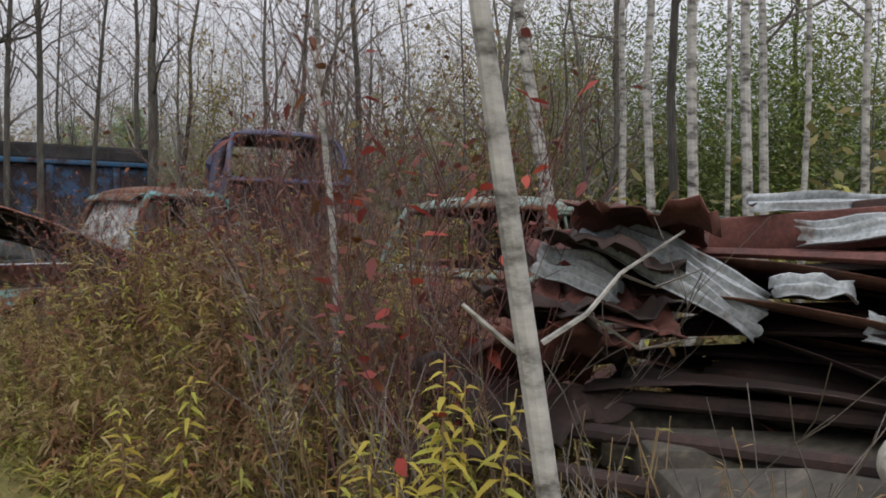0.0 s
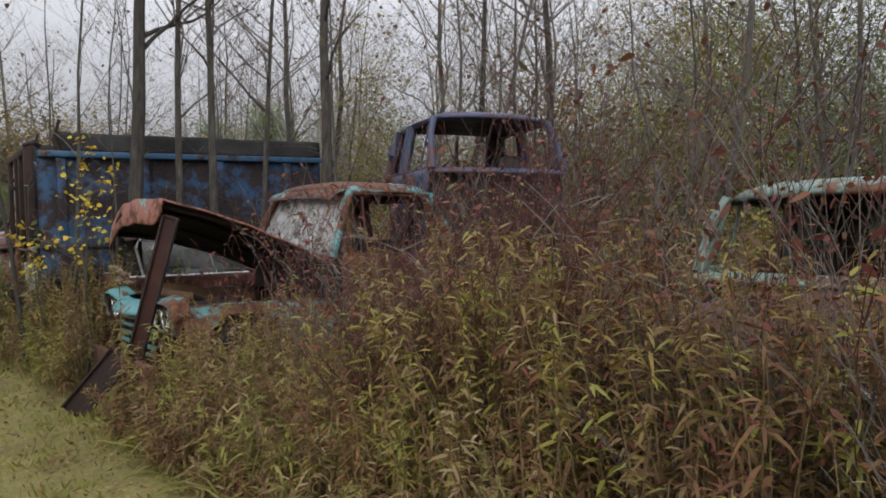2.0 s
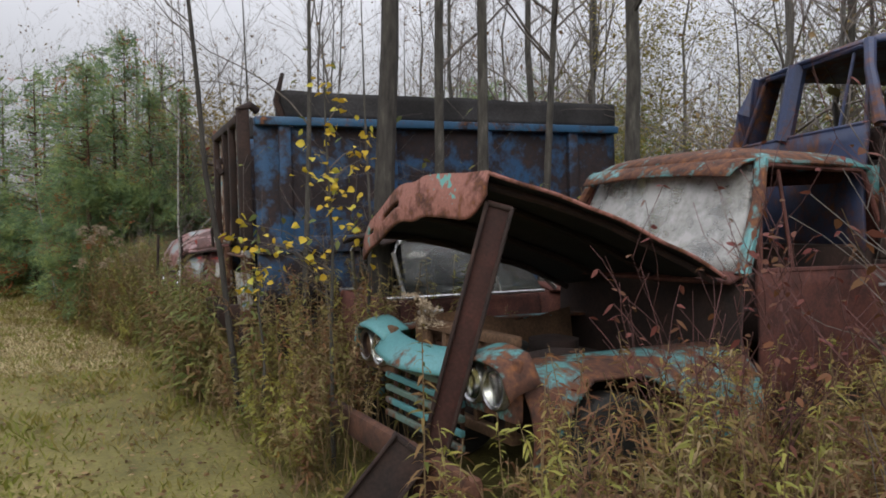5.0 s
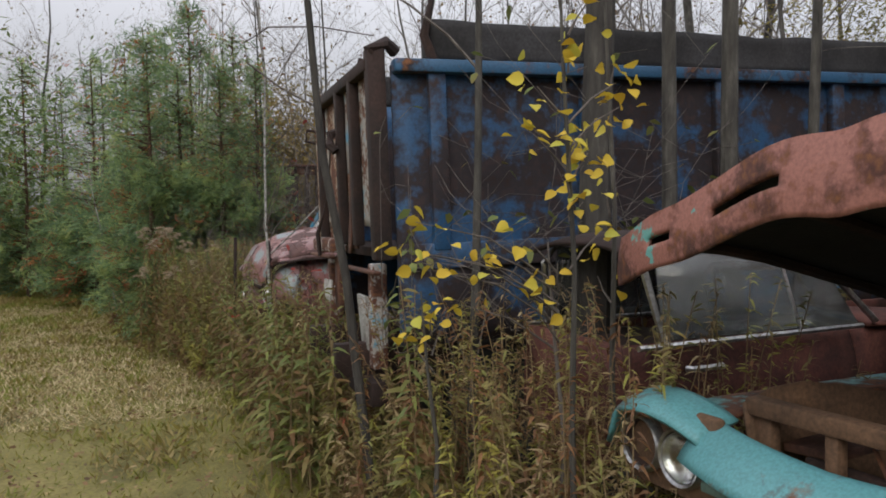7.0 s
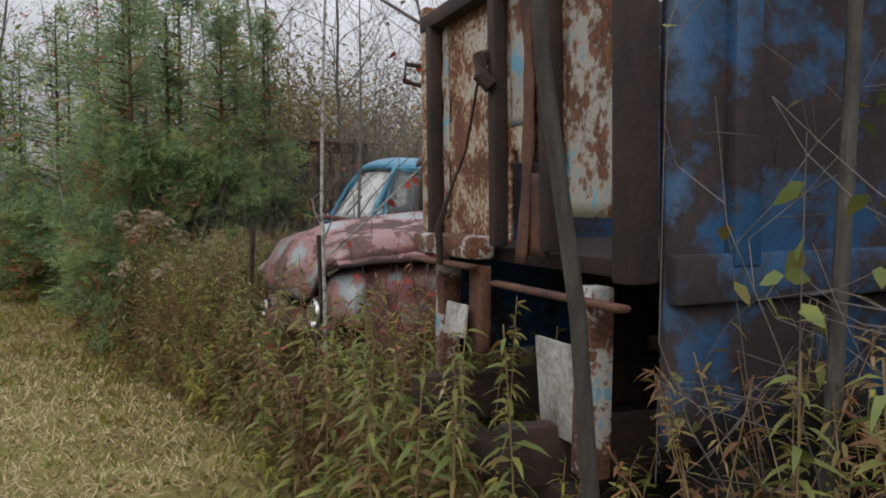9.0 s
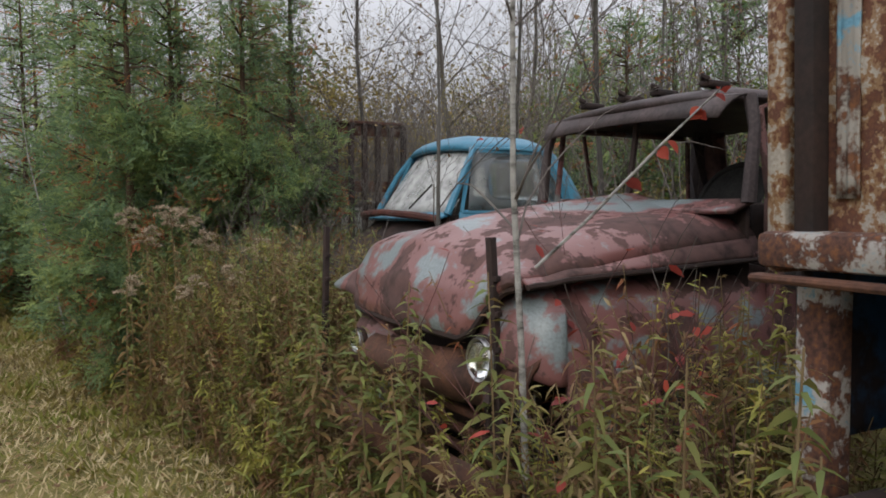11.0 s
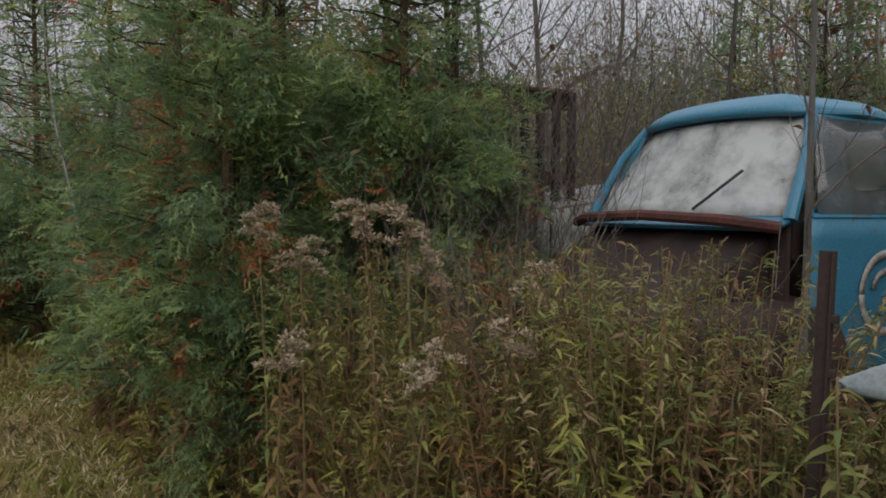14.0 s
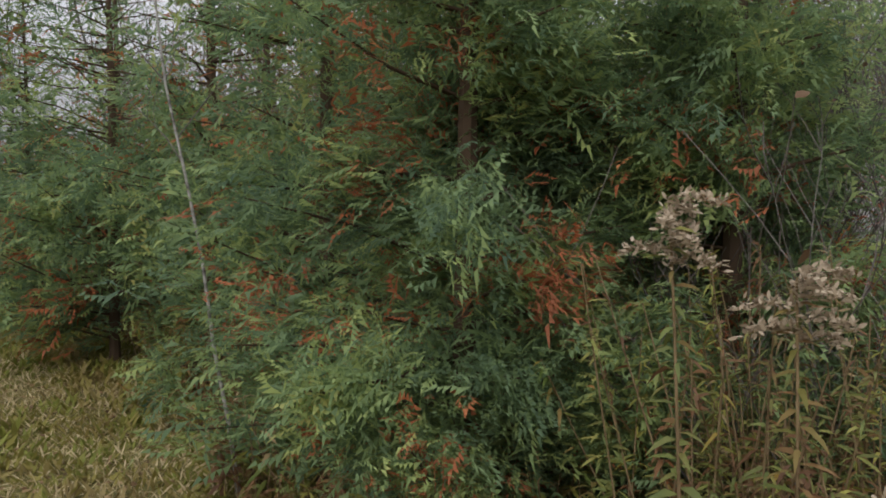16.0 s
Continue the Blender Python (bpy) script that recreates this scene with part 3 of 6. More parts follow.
    box_part("engine_block", 0.6, 0.34, 0.4, pose(-0.85, 0.02, 0.60), M_RUST_DARK, t, bevel=0.04)
    lathe_part("air_cleaner", [(0.14, 0), (0.15, 0.02), (0.15, 0.08), (0.05, 0.10)], pose(-0.85, 0.02, 0.80), M_RUST_DARK, t)
    # raised bonnet: hinged at the cowl, twisted, front lip with two slots
    far, near = Vector((-0.04, -0.96, 1.52)), Vector((0.06, 0.74, 1.80))
    hf, hn = Vector((-1.45, -0.72, 1.16)), Vector((-1.40, 0.84, 1.28))

    def hood_fn(u, v):
        # u from the hinge to the lip, v from the far edge to the near one
        a, b = hf.lerp(far, u), hn.lerp(near, u)
        p = a.lerp(b, v)
        s = 2 * v - 1
        p.z += 0.11 * math.sin(math.pi * v ** 1.25) * (0.35 + 0.65 * u) + 0.07 * math.sin(math.pi * u)
        p.z += 0.004 * math.sin(9 * v + 3 * u) + 0.003 * math.sin(21 * v + 5 * u) + 0.016 * noise.noise(Vector((u * 5, v * 7, 1.5)))
        p.x += 0.10 * (1 - s * s) * u
        p.z -= 0.012 * math.exp(-((v - 0.62) / 0.04) ** 2) * u
        return p

    def skin(u, v):
        if u < 0.8:
            return hood_fn(u / 0.8, v)
        k = (u - 0.8) / 0.2
        p = hood_fn(1, v)
        p.x += 0.02 * math.sin(k * math.pi * 0.7)
        p.z -= (0.18 + 0.05 * v) * k * (1 - 0.5 * max(0, (v - 0.9) / 0.1) ** 2)
        slot = any(a < v < b for a, b in ((0.15, 0.215), (0.36, 0.51)))
        if slot and 0.45 < k < 0.58:
            return None
        return p

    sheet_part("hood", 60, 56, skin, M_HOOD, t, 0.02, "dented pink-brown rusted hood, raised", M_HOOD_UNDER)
    for v in (0.06, 0.36, 0.66, 0.94):
        tube_part("hood_brace", [hood_fn(k / 8, v) - Vector((0, 0, 0.045)) for k in range(9)], 0.022, M_RUST_DARK, t, sides=6)
    # cab and flat bed
    cab(t, -1.52, -1.80, -2.85, -3.0, 1.30, 2.02, 0.5, 0.86, 0.74, (M_TEAL_RUST, M_RUST_RED, M_RUST_DARK), M_GLASS_PATCHY, 0.16)
    bed = box_part("flat_bed", 2.3, 1.95, 0.10, pose(-4.25, 0, 1.18), M_RUST_DARK, t)
    for i in range(7):
        box_part("bed_board", 2.28, 0.25, 0.03, pose(-4.25, -0.84 + i * 0.28, 1.246), M_WOOD_GREY, bed, bevel=0.004)
    for s in (1, -1):
        box_part("chassis_rail", 4.9, 0.07, 0.15, pose(-2.75, s * 0.38, 0.52), M_RUST_DARK, t)
        wheel(t, -0.62, s * 0.78)
        wheel(t, -4.2, s * 0.78)
        for x in (-3.4, -5.1):
            box_part("bed_bearer", 0.09, 0.09, 0.6, pose(x, s * 0.38, 0.86), M_RUST_DARK, t)


build_open_hood_truck()


def build_prop():
    """Steel channel that holds up the bonnet, and the plank lying at its foot."""
    for name, a, b, w, label in (("hood_prop", Vector((2.03, 8.90, 0.0)), Vector((2.36, 8.60, 1.66)), 0.12, "dark red rusted steel channel propping up the raised hood"), ("plank", Vector((1.66, 8.98, 0.02)), Vector((2.02, 8.84, 0.50)), 0.20, "dark rusted plank leaning against the hood prop")):
        t = thing(name, Matrix.Translation(a), label, "prop" if name == "hood_prop" else "plank")
        d = b - a
        zax = d.normalized()
        xax = (Vector((-0.60, -0.80, 0)) - zax * zax.dot(Vector((-0.60, -0.80, 0)))).normalized()
        q = Matrix((xax, zax.cross(xax), zax)).transposed().to_4x4()
        bm = bmesh.new()
        add_box(bm, 0.03, w, d.length, q @ pose(0, 0, d.length / 2), 0.006)
        web = part("web", bm, M_PROP if name == "hood_prop" else M_RUST_DARK, t)
        for s in (1, -1):
            box_part("flange", 0.06, 0.018, d.length * 0.99, q @ pose(0.02, s * w / 2, d.length / 2), M_RUST_DARK, t, bevel=0.004)
        box_part("end_plate", 0.05, w * 1.15, 0.02, q @ pose(0.0, 0, d.length - 0.015), M_RUST_DARK, t, bevel=0.004)


build_prop()


# -- stripped cab resting on the pickup's bed
def build_loose_cab():
    t = thing("truck_cab", pose(6.15, 9.0, 1.262, 0, 0, -112), "stripped navy blue truck cab without glass resting on a flat bed", "truck cab")
    cab(t, 0.85, 0.60, -0.80, -0.98, 0.95, 1.60, 0.06, 0.80, 0.70, (M_CAB_PURPLE, M_CAB_PURPLE, M_RUST_DARK), None)
    for s in (1, -1):
        tube_part("door_post", [(-0.22, s * 0.80, 0.93), (-0.20, s * 0.70, 1.50)], 0.07, M_CAB_PURPLE, t)


build_loose_cab()


# -- pale green truck half hidden in the shrubs
def build_green_truck():
    t = thing("panel_truck", pose(3.1, 4.15, 0, 0, 0, 180), "pale green rusted panel truck half hidden in red shrubs", "truck")
    fender(t, "front_fender", 1, 0.0, -1.5, 0.5, 0.93, 0.4, 0.94, M_RUST_RED, 0.12, (-0.6, 0.36, 0.45))
    fender(t, "front_fender", -1, 0.0, -1.5, 0.5, 0.93, 0.4, 0.94, M_RUST_RED, 0.12, (-0.6, 0.36, 0.45))
    sheet_part("hood", 12, 14, lambda u, v: (0.05 - 1.5 * u, 0.56 * (2 * v - 1), 0.95 + 0.20 * u + 0.07 * (1 - (2 * v - 1) ** 2) - 0.12 * (1 - u) ** 6), M_RUST_RED, t, 0.016)
    box_part("grille", 0.06, 1.0, 0.45, pose(0.0, 0, 0.75), M_RUST_DARK, t)
    for s in (1, -1):
        headlight(t, 0.03, s * 0.72, 0.84, 0.09)
        wheel(t, -0.6, s * 0.76)
        wheel(t, -3.6, s * 0.76)
    cab(t, -1.45, -1.68, -2.6, -2.75, 1.28, 1.84, 0.5, 0.88, 0.80, (M_PALE_TEAL, M_PALE_TEAL, M_RUST_DARK), None)
    for s in (1, -1):
        sheet_part("body_side", 8, 6, lambda u, v: (-2.75 - 1.9 * u, s * (0.92 - 0.04 * v), 0.5 + 1.28 * v), M_PALE_TEAL, t, 0.02)
    sheet_part("body_roof", 6, 8, lambda u, v: (-2.72 - 1.92 * u, 0.9 * (2 * v - 1), 1.78 + 0.05 * (1 - (2 * v - 1) ** 2)), M_PALE_TEAL, t, 0.02)
    box_part("chassis_rail", 4.4, 0.7, 0.16, pose(-2.3, 0, 0.5), M_RUST_DARK, t)


build_green_truck()


# -- sedan between the pickup and the box truck
def build_sedan():
    t = thing("sedan", pose(2.72, 10.95, 0), "dark red rusted sedan with chrome window trim and dusty glass", "car")
    y0, y1 = -0.46, 0.46
    for s, y in ((-1, y0), (1, y1)):
        for name, x0, x1 in (("rear_quarter", -0.12, 0.02), ("door", 0.03, 1.25), ("front_wing", 1.26, 2.6)):
            d = sheet_part(name, 8, 10, lambda u, v: (x0 + (x1 - x0) * u, y - s * (0.02 + 0.08 * (2 * v - 1.1) ** 2) , 0.32 + 0.72 * v), M_RUST_RED, t, 0.018)
            if name == "door":
                tube_part("handle", [(0.14, y + s * 0.02, 0.94), (0.15, y + s * 0.045, 0.94), (0.32, y + s * 0.045, 0.94), (0.33, y + s * 0.02, 0.94)], 0.014, M_CHROME, d, "chrome door handle", 6)
        tube_part("belt_trim", [(-0.1, y + s * 0.005, 1.04), (1.25, y + s * 0.005, 1.05)], 0.014, M_CHROME, t, "dull chrome belt trim", 6)
        tube_part("window_trim", [(0.04, y, 1.05), (-0.02, y - s * 0.06, 1.36), (0.03, y - s * 0.08, 1.44), (0.12, y - s * 0.085, 1.465), (0.95, y - s * 0.085, 1.46), (1.38, y - s * 0.02, 1.06)], 0.017, M_CHROME, t, "chrome window surround", 6)
        tube_part("vent_bar", [(0.86, y - s * 0.02, 1.05), (0.76, y - s * 0.075, 1.45)], 0.012, M_CHROME, t, sides=6)
        g = sheet_part("side_window", 3, 3, lambda u, v: (0.05 + 1.2 * u - 0.25 * u * v, y - s * (0.02 + 0.06 * v), 1.06 + 0.38 * v), M_GLASS_DARK, t, 0.006)
        g.visible_shadow = False
    sheet_part("roof", 10, 10, lambda u, v: (-0.10 + 1.12 * u, (y1 - 0.08) * (2 * v - 1), 1.52 - 0.05 * abs(2 * v - 1) ** 3 - 0.05 * (2 * u - 1) ** 4), M_RUST_DARK, t, 0.02)
    sheet_part("bonnet", 8, 10, lambda u, v: (1.35 + 1.3 * u, (y1 - 0.04) * (2 * v - 1), 1.04 + 0.05 * (1 - (2 * v - 1) ** 2) - 0.10 * u), M_RUST_RED, t, 0.016)
    sheet_part("rear_panel", 4, 8, lambda u, v: (-0.12 + 0.02 * u, (y1 - 0.05) * (2 * v - 1), 0.32 + 0.72 * u), M_RUST_RED, t, 0.016)
    box_part("seat", 0.5, 0.8, 0.5, pose(0.35, 0, 0.75), M_RUST_DARK, t, bevel=0.06)
    box_part("underbody", 2.6, 0.8, 0.12, pose(1.25, 0, 0.34), M_RUST_DARK, t)
    for x in (0.0, 2.1):
        for y in (-0.36, 0.36):
            wheel(t, x + 0.1, y, 0.32, 0.16)


build_sedan()


# -- tipper with a blue box
def build_box_truck():
    t = thing("dump_truck", pose(2.06, 12.65, 0, 0, 0, -5), "dump truck with a rust-streaked blue box and flaked tailgate", "truck")
    lean = pose(0, 0, 1.46, 0, -1.5, 0)
    w, ln, hb, ht = 0.71, 3.50, -0.05, 0.97
    wide = {-1: 0.88, 1: 0.71}
    rise = 0.22

    def at(x, y, z):
        return lean @ Vector((x, y, z))

    for s in (-1, 1):
        def side_fn(u, v):
            z = -0.55 + (ht + 0.53) * v
            k = 0.014 * math.sin(14 * u) * math.sin(3 * v) + 0.012 * noise.noise(Vector((u * 7, v * 4, s)))
            return at(0.06 + ln * u, s * (wide[s] + k), z)

        wall = sheet_part("box_side", 30, 14, side_fn, M_BOX_BLUE, t, 0.03, "blue painted box side, rusted through in patches")
        for z, h, d, mat in ((ht - 0.03, 0.07, 0.10, M_BOX_RAIL), (hb - 0.02, 0.14, 0.06, M_BOX_BLUE)):
            box_part("rail", ln, d, h, lean @ pose(0.06 + ln / 2, s * (wide[s] + d / 2), z), mat, wall)
        for i in range(4):
            box_part("stake", 0.10, 0.06, ht - hb - 0.06, lean @ pose(0.30 + i * 0.92, s * (wide[s] + 0.04), (ht + hb) / 2 - 0.02), M_BOX_BLUE, wall)
        # grey planks that heighten the side
        sheet_part("sideboard", 30, 5, lambda u, v: at(0.24 + (ln - 0.18) * u, s * (wide[s] + 0.02 + 0.012 * noise.noise(Vector((u * 9, v, s)))), ht + (rise + 0.016 * noise.noise(Vector((u * 11, 3.1, s)))) * v), M_SIDEBOARD, wall, 0.035, "dark weathered sideboard")
        tube_part("sideboard_strap", [at(0.30, s * (wide[s] + 0.05), ht - 0.02), at(0.24, s * (wide[s] + 0.05), ht + rise * 0.6), at(0.30, s * (wide[s] + 0.05), ht + rise + 0.14)], [0.03, 0.028, 0.016], M_RUST_DARK, wall, "bent rusted strap", 6)
    box_part("head_board", 0.05, 1.58, ht + rise - hb, lean @ pose(ln + 0.03, -0.085, (ht + rise + hb) / 2), M_BOX_BLUE, t)
    box_part("box_floor", ln, 1.54, 0.06, lean @ pose(ln / 2 + 0.03, -0.085, hb), M_RUST_DARK, t)
    # tailgate: corner posts, ribs, rails and flaking sheet; the near bay is rusted through at the bottom
    def gate_fn(u, v):
        y, z = -0.88 + 1.59 * u, hb + 0.05 + (ht - hb - 0.05) * v
        if y < -0.11 and v < 0.30 + 0.06 * noise.noise(Vector((u * 40, 1.0, 0))):
            return None
        return at(-0.01 + 0.010 * noise.noise(Vector((u * 8, v * 6, 5))), y, z)

    gate = sheet_part("tailgate", 56, 40, gate_fn, M_TAILGATE, t, 0.016, "flaked cream, blue and rust-brown tailgate")
    for y, rw in ((-0.06, 0.06), (0.585, 0.06), (-0.45, 0.07)):
        box_part("rib", 0.06, rw, ht - hb - 0.04, lean @ pose(-0.05, y, (ht + hb) / 2 + 0.02), M_RUST_DARK, gate)
    for y0, y1, z0, z1 in ((0.475, 0.535, 0.10, 0.90), (-0.40, -0.12, 0.42, 0.93), (-0.80, -0.51, 0.10, 0.93)):
        sheet_part("flaking_panel", 12, 16, lambda u, v: at(-0.024 - 0.006 * noise.noise(Vector((u * 5, v * 7, y0))), y0 + (y1 - y0) * u, hb + 0.05 + (ht - hb) * (z0 + (z1 - z0) * v)), M_TAILGATE_BLUE, gate, 0.006, "flaked light blue panel")
    # a torn rust-brown strip hangs down the near bay
    sheet_part("torn_strip", 4, 20, lambda u, v: at(-0.035 - 0.03 * v * v, -0.26 + 0.07 * (u - 0.5) * (1 + 0.5 * noise.noise(Vector((v * 6, 0, 0)))) - 0.03 * math.sin(3 * v), ht - 0.05 - 0.98 * v), M_RUST, gate, 0.008, "torn rusted metal strip")
    sheet_part("patch_plate", 8, 8, lambda u, v: at(-0.045, -0.42 + 0.16 * u, hb + 0.02 + 0.28 * v - 0.06 * abs(2 * u - 1) ** 3 * v), M_RUST, gate, 0.01, "rounded rusted plate")
    for y, rw, mat in ((-0.86, 0.09, M_RUST_DARK), (0.675, 0.06, M_TAILGATE)):
        box_part("corner_post", 0.10, rw, ht - hb + 0.10, lean @ pose(-0.02, y, (ht + hb) / 2 + 0.02), mat, t)
    box_part("top_rail", 0.08, 1.55, 0.07, lean @ pose(-0.04, -0.085, ht - 0.01), M_RUST_DARK, gate)
    rail = box_part("bottom_rail", 0.11, 0.66, 0.09, lean @ pose(-0.07, 0.36, hb + 0.03), M_RAIL_FLAKED, gate, "blue and white flaked bottom rail", 0.02)
    box_part("bottom_lip", 0.05, 0.68, 0.022, lean @ pose(-0.12, 0.36, hb - 0.04), M_RUST, rail)
    box_part("bottom_lip", 0.05, 0.84, 0.022, lean @ pose(-0.05, -0.44, hb - 0.10), M_RUST, gate)
    tube_part("gate_chain", [at(-0.11, -0.03, 0.62), at(-0.10, 0.12, 0.36), at(-0.12, 0.24, 0.20), at(-0.16, 0.27, 0.06), at(-0.15, 0.28, -0.09)], [0.005, 0.005, 0.006, 0.016, 0.014], M_RUST_DARK, t)
    tube_part("chain_hook", [at(-0.04, -0.02, 0.70), at(-0.11, -0.04, 0.68), at(-0.12, -0.07, 0.61), at(-0.09, -0.09, 0.57)], 0.03, M_RUST_DARK, t)
    tube_part("hinge_arm", [at(-0.02, -0.87, ht - 0.02), at(-0.05, -0.88, ht + 0.06), at(0.04, -0.88, ht + 0.10), at(0.10, -0.85, ht + 0.06)], 0.035, M_RUST_DARK, t)
    tube_part("latch_hook", [at(-0.02, w, 0.78), at(-0.12, w + 0.05, 0.80), at(-0.13, w + 0.05, 0.72), at(-0.05, w + 0.03, 0.70)], 0.012, M_RUST_DARK, t)
    # chassis under the box
    for s in (-1, 1):
        box_part("chassis_rail", 4.6, 0.09, 0.2, pose(2.1, s * 0.42, 0.78), M_RUST_DARK, t)
        wheel(t, 0.95, s * 0.55, 0.46, 0.3)
        wheel(t, 4.2, s * 0.55, 0.46, 0.25)
        box_part("rear_post", 0.09, 0.10, 0.60, pose(0.02, s * 0.60, 1.05), M_RAIL_FLAKED, t)
    box_part("rear_cross_member", 0.1, 1.4, 0.14, pose(0.0, 0, 0.62), M_RUST_DARK, t)
    for x, y, z in ((0.9, -0.5, 1.1), (2.7, -0.5, 1.12), (0.9, 0.5, 1.1), (2.7, 0.5, 1.12)):
        box_part("subframe", 0.2, 0.16, 0.62, pose(x, y, z), M_RUST_DARK, t)
    box_part("splash_panel", 0.015, 0.17, 0.13, pose(-0.12, 0.17, 1.15, 0, 6, 4), M_WHITE, t, "white painted splash panel", 0.004)
    box_part("tail_bracket", 0.05, 0.12, 0.34, pose(-0.05, 0.10, 1.20), M_RUST, t)
    box_part("splash_panel", 0.02, 0.22, 0.32, pose(-0.02, -0.45, 1.0, 0, -5, 0), M_WHITE, t, "white painted splash panel", 0.004)


build_box_truck()


# -- big rounded truck with the grey and dull red hood
def build_round_truck():
    t = thing("flatbed_truck", pose(1.9, 15.03, 0, 0, 0, 180), "old truck with a rounded hood in peeling pink, grey and brown", "truck")
    # local: x ahead, y to its left, which is the side towards the box truck

    def hood(u, v):
        # u from the front lip over the nose back to the cowl, v from the far side (right) to the near one (left)
        c = 2 * v - 1
        lift = 0.22 * min(1.0, max(0.0, (v - 0.84) / 0.13)) ** 0.7
        x = float(np.interp(u, (0, 0.08, 0.2, 0.34, 0.45, 0.6, 1.0), (0.045, 0.06, 0.035, -0.06, -0.19, -0.48, -1.27)))
        z = float(np.interp(u, (0, 0.08, 0.2, 0.34, 0.45, 0.6, 1.0), (1.05 + lift, 1.10 + lift * 0.8, 1.23 + lift * 0.4, 1.375, 1.44, 1.495, 1.575)))
        top = min(1.0, max(0.0, (u - 0.12) / 0.4))
        z -= top * (0.025 * c * c + (0.13 if c > 0 else 0.07) * abs(c) ** 9) - 0.02 * top * math.exp(-(c / 0.12) ** 2)
        # the crown's two shoulders roll down to a shallow trough before the wings
        z += 0.018 * top * math.cos(c * math.pi * 1.5)
        x -= 0.11 * abs(c) ** 3.2 * (1 - 0.6 * u) + 0.02 * noise.noise(Vector((u * 3, v * 4, 0.4)))
        w = 0.74 - 0.03 * u
        y = c * w - 0.05 * (1 - v) * (1 - u) ** 2
        return Vector((x, y, z + 0.008 * noise.noise(Vector((u * 6, v * 5, 2.4)))))

    part_hood = sheet_part("hood", 46, 40, hood, M_TAN, t, 0.02, "rounded hood in peeling pink and grey over brown")
    for v, s in ((0.0, -1), (1.0, 1)):
        sheet_part("hood_side", 24, 6, lambda a, b: hood(0.16 + 0.84 * a, v) + Vector((0, s * 0.035 * math.sin(b * 1.6), -b * max(0.02, hood(0.16 + 0.84 * a, v).z - 1.27 - 0.06 * a))), M_TAN, part_hood, 0.015)
    # pointed beak at the far end of the lip
    def beak(u, v):
        c = 2 * v - 1
        return Vector((-0.16 + 0.13 * u + 0.17 * c * (1 - u) ** 0.8, -0.56 - 0.45 * u - 0.03 * math.sin(math.pi * u), 1.265 - 0.135 * u + 0.025 * math.sin(math.pi * u) - 0.17 * (1 - u) ** 0.7 * max(0.0, c) ** 1.5 - 0.02 * max(0.0, -c)))

    sheet_part("hood_nose", 12, 10, beak, M_TAN, part_hood, 0.02, "pointed brown beak at the corner of the hood")
    tube_part("hood_lip", [hood(0.0, k / 20) + Vector((0.004, 0, -0.008)) for k in range(21)], 0.014, M_RUST_DARK, part_hood, sides=6)
    tube_part("seam", [hood(0.16 + 0.84 * k / 10, 1.0) + Vector((0, 0.04, -max(0.02, hood(0.16 + 0.84 * k / 10, 1.0).z - 1.262 - 0.06 * k / 10))) for k in range(11)], 0.012, M_RUST_DARK, part_hood, "dark open seam below the hood", 6)

    def sill(u, v):
        # rolled rust-brown panel under the hood, past a dark gap
        c = 2 * v - 1
        return (0.0 + 0.07 * math.sin(math.pi * u) - 0.10 * c * c, c * 0.80, 0.955 + 0.05 * c - 0.20 * u)

    sheet_part("grille_panel", 10, 24, sill, M_RUST, t, 0.02, "rolled rust-brown panel below the hood lip")
    box_part("grille_shell", 0.08, 1.2, 0.55, pose(-0.22, 0, 0.80), M_RUST_DARK, t, bevel=0.03)
    for i in range(4):
        box_part("grille_bar", 0.04, 1.06, 0.035, pose(-0.10, 0, 0.46 + i * 0.08), M_RUST, t, bevel=0.01)
    sheet_part("bumper", 6, 14, lambda u, v: (0.02 + 0.10 * (1 - (2 * v - 1) ** 2) + 0.03 * math.sin(math.pi * u), 0.86 * (2 * v - 1), 0.44 + 0.16 * u), M_RUST, t, 0.02, "sagging rust-brown bumper")
    for s, zl, zt in ((1, 1.0, 1.275), (-1, 0.90, 1.10)):
        fender(t, "front_fender", s, -0.20, -1.5, 0.44, 0.82, 0.42, zt, M_TAN, 0.05, (-0.85, 0.40, 0.46))

        def nose(u, v):
            # rounded front of the wing, from its crown down to the lamp
            a, b = u * math.pi * 0.52, (2 * v - 1) * math.pi * 0.5
            return (-0.22 + 0.22 * math.sin(a) * math.cos(b * 0.9), s * (0.60 + 0.225 * math.sin(b) * (0.75 + 0.25 * math.sin(a))), zt - 0.03 - (zt - zl - 0.02) * (1 - math.cos(a)) - 0.07 * abs(math.sin(b)) ** 2.5)

        wing = sheet_part("fender_nose", 14, 18, nose, M_TAN, t, 0.016)
        for dx, dz, r in ((0.02, 0.0, 0.085 if s > 0 else 0.06),):
            lathe_part("lamp_bowl", [(0.02, -0.20), (r * 0.8, -0.16), (r * 1.1, -0.02), (r * 1.15, 0.0), (r * 1.02, 0.0), (r * 0.7, -0.13), (0.015, -0.17)], pose(dx, s * 0.58, zl - 0.02, 0, 90, 0), M_RUST_DARK, wing, "rusted lamp bowl")
        headlight(t, 0.02, s * 0.58, zl - 0.02, 0.072 if s > 0 else 0.05)
    # hanging bracket below the near lamp
    tube_part("lamp_bracket", [(0.0, 0.60, 0.90), (0.03, 0.64, 0.83), (0.01, 0.62, 0.74), (-0.06, 0.58, 0.70)], 0.02, M_RUST_DARK, t, sides=6)
    cab(t, -1.24, -1.30, -2.50, -2.60, 1.585, 2.10, 0.55, 0.76, 0.71, (M_BLACKROOF, M_TAN, M_RUST_DARK), None, 0.10, crown=0.045, pillar=0.75)
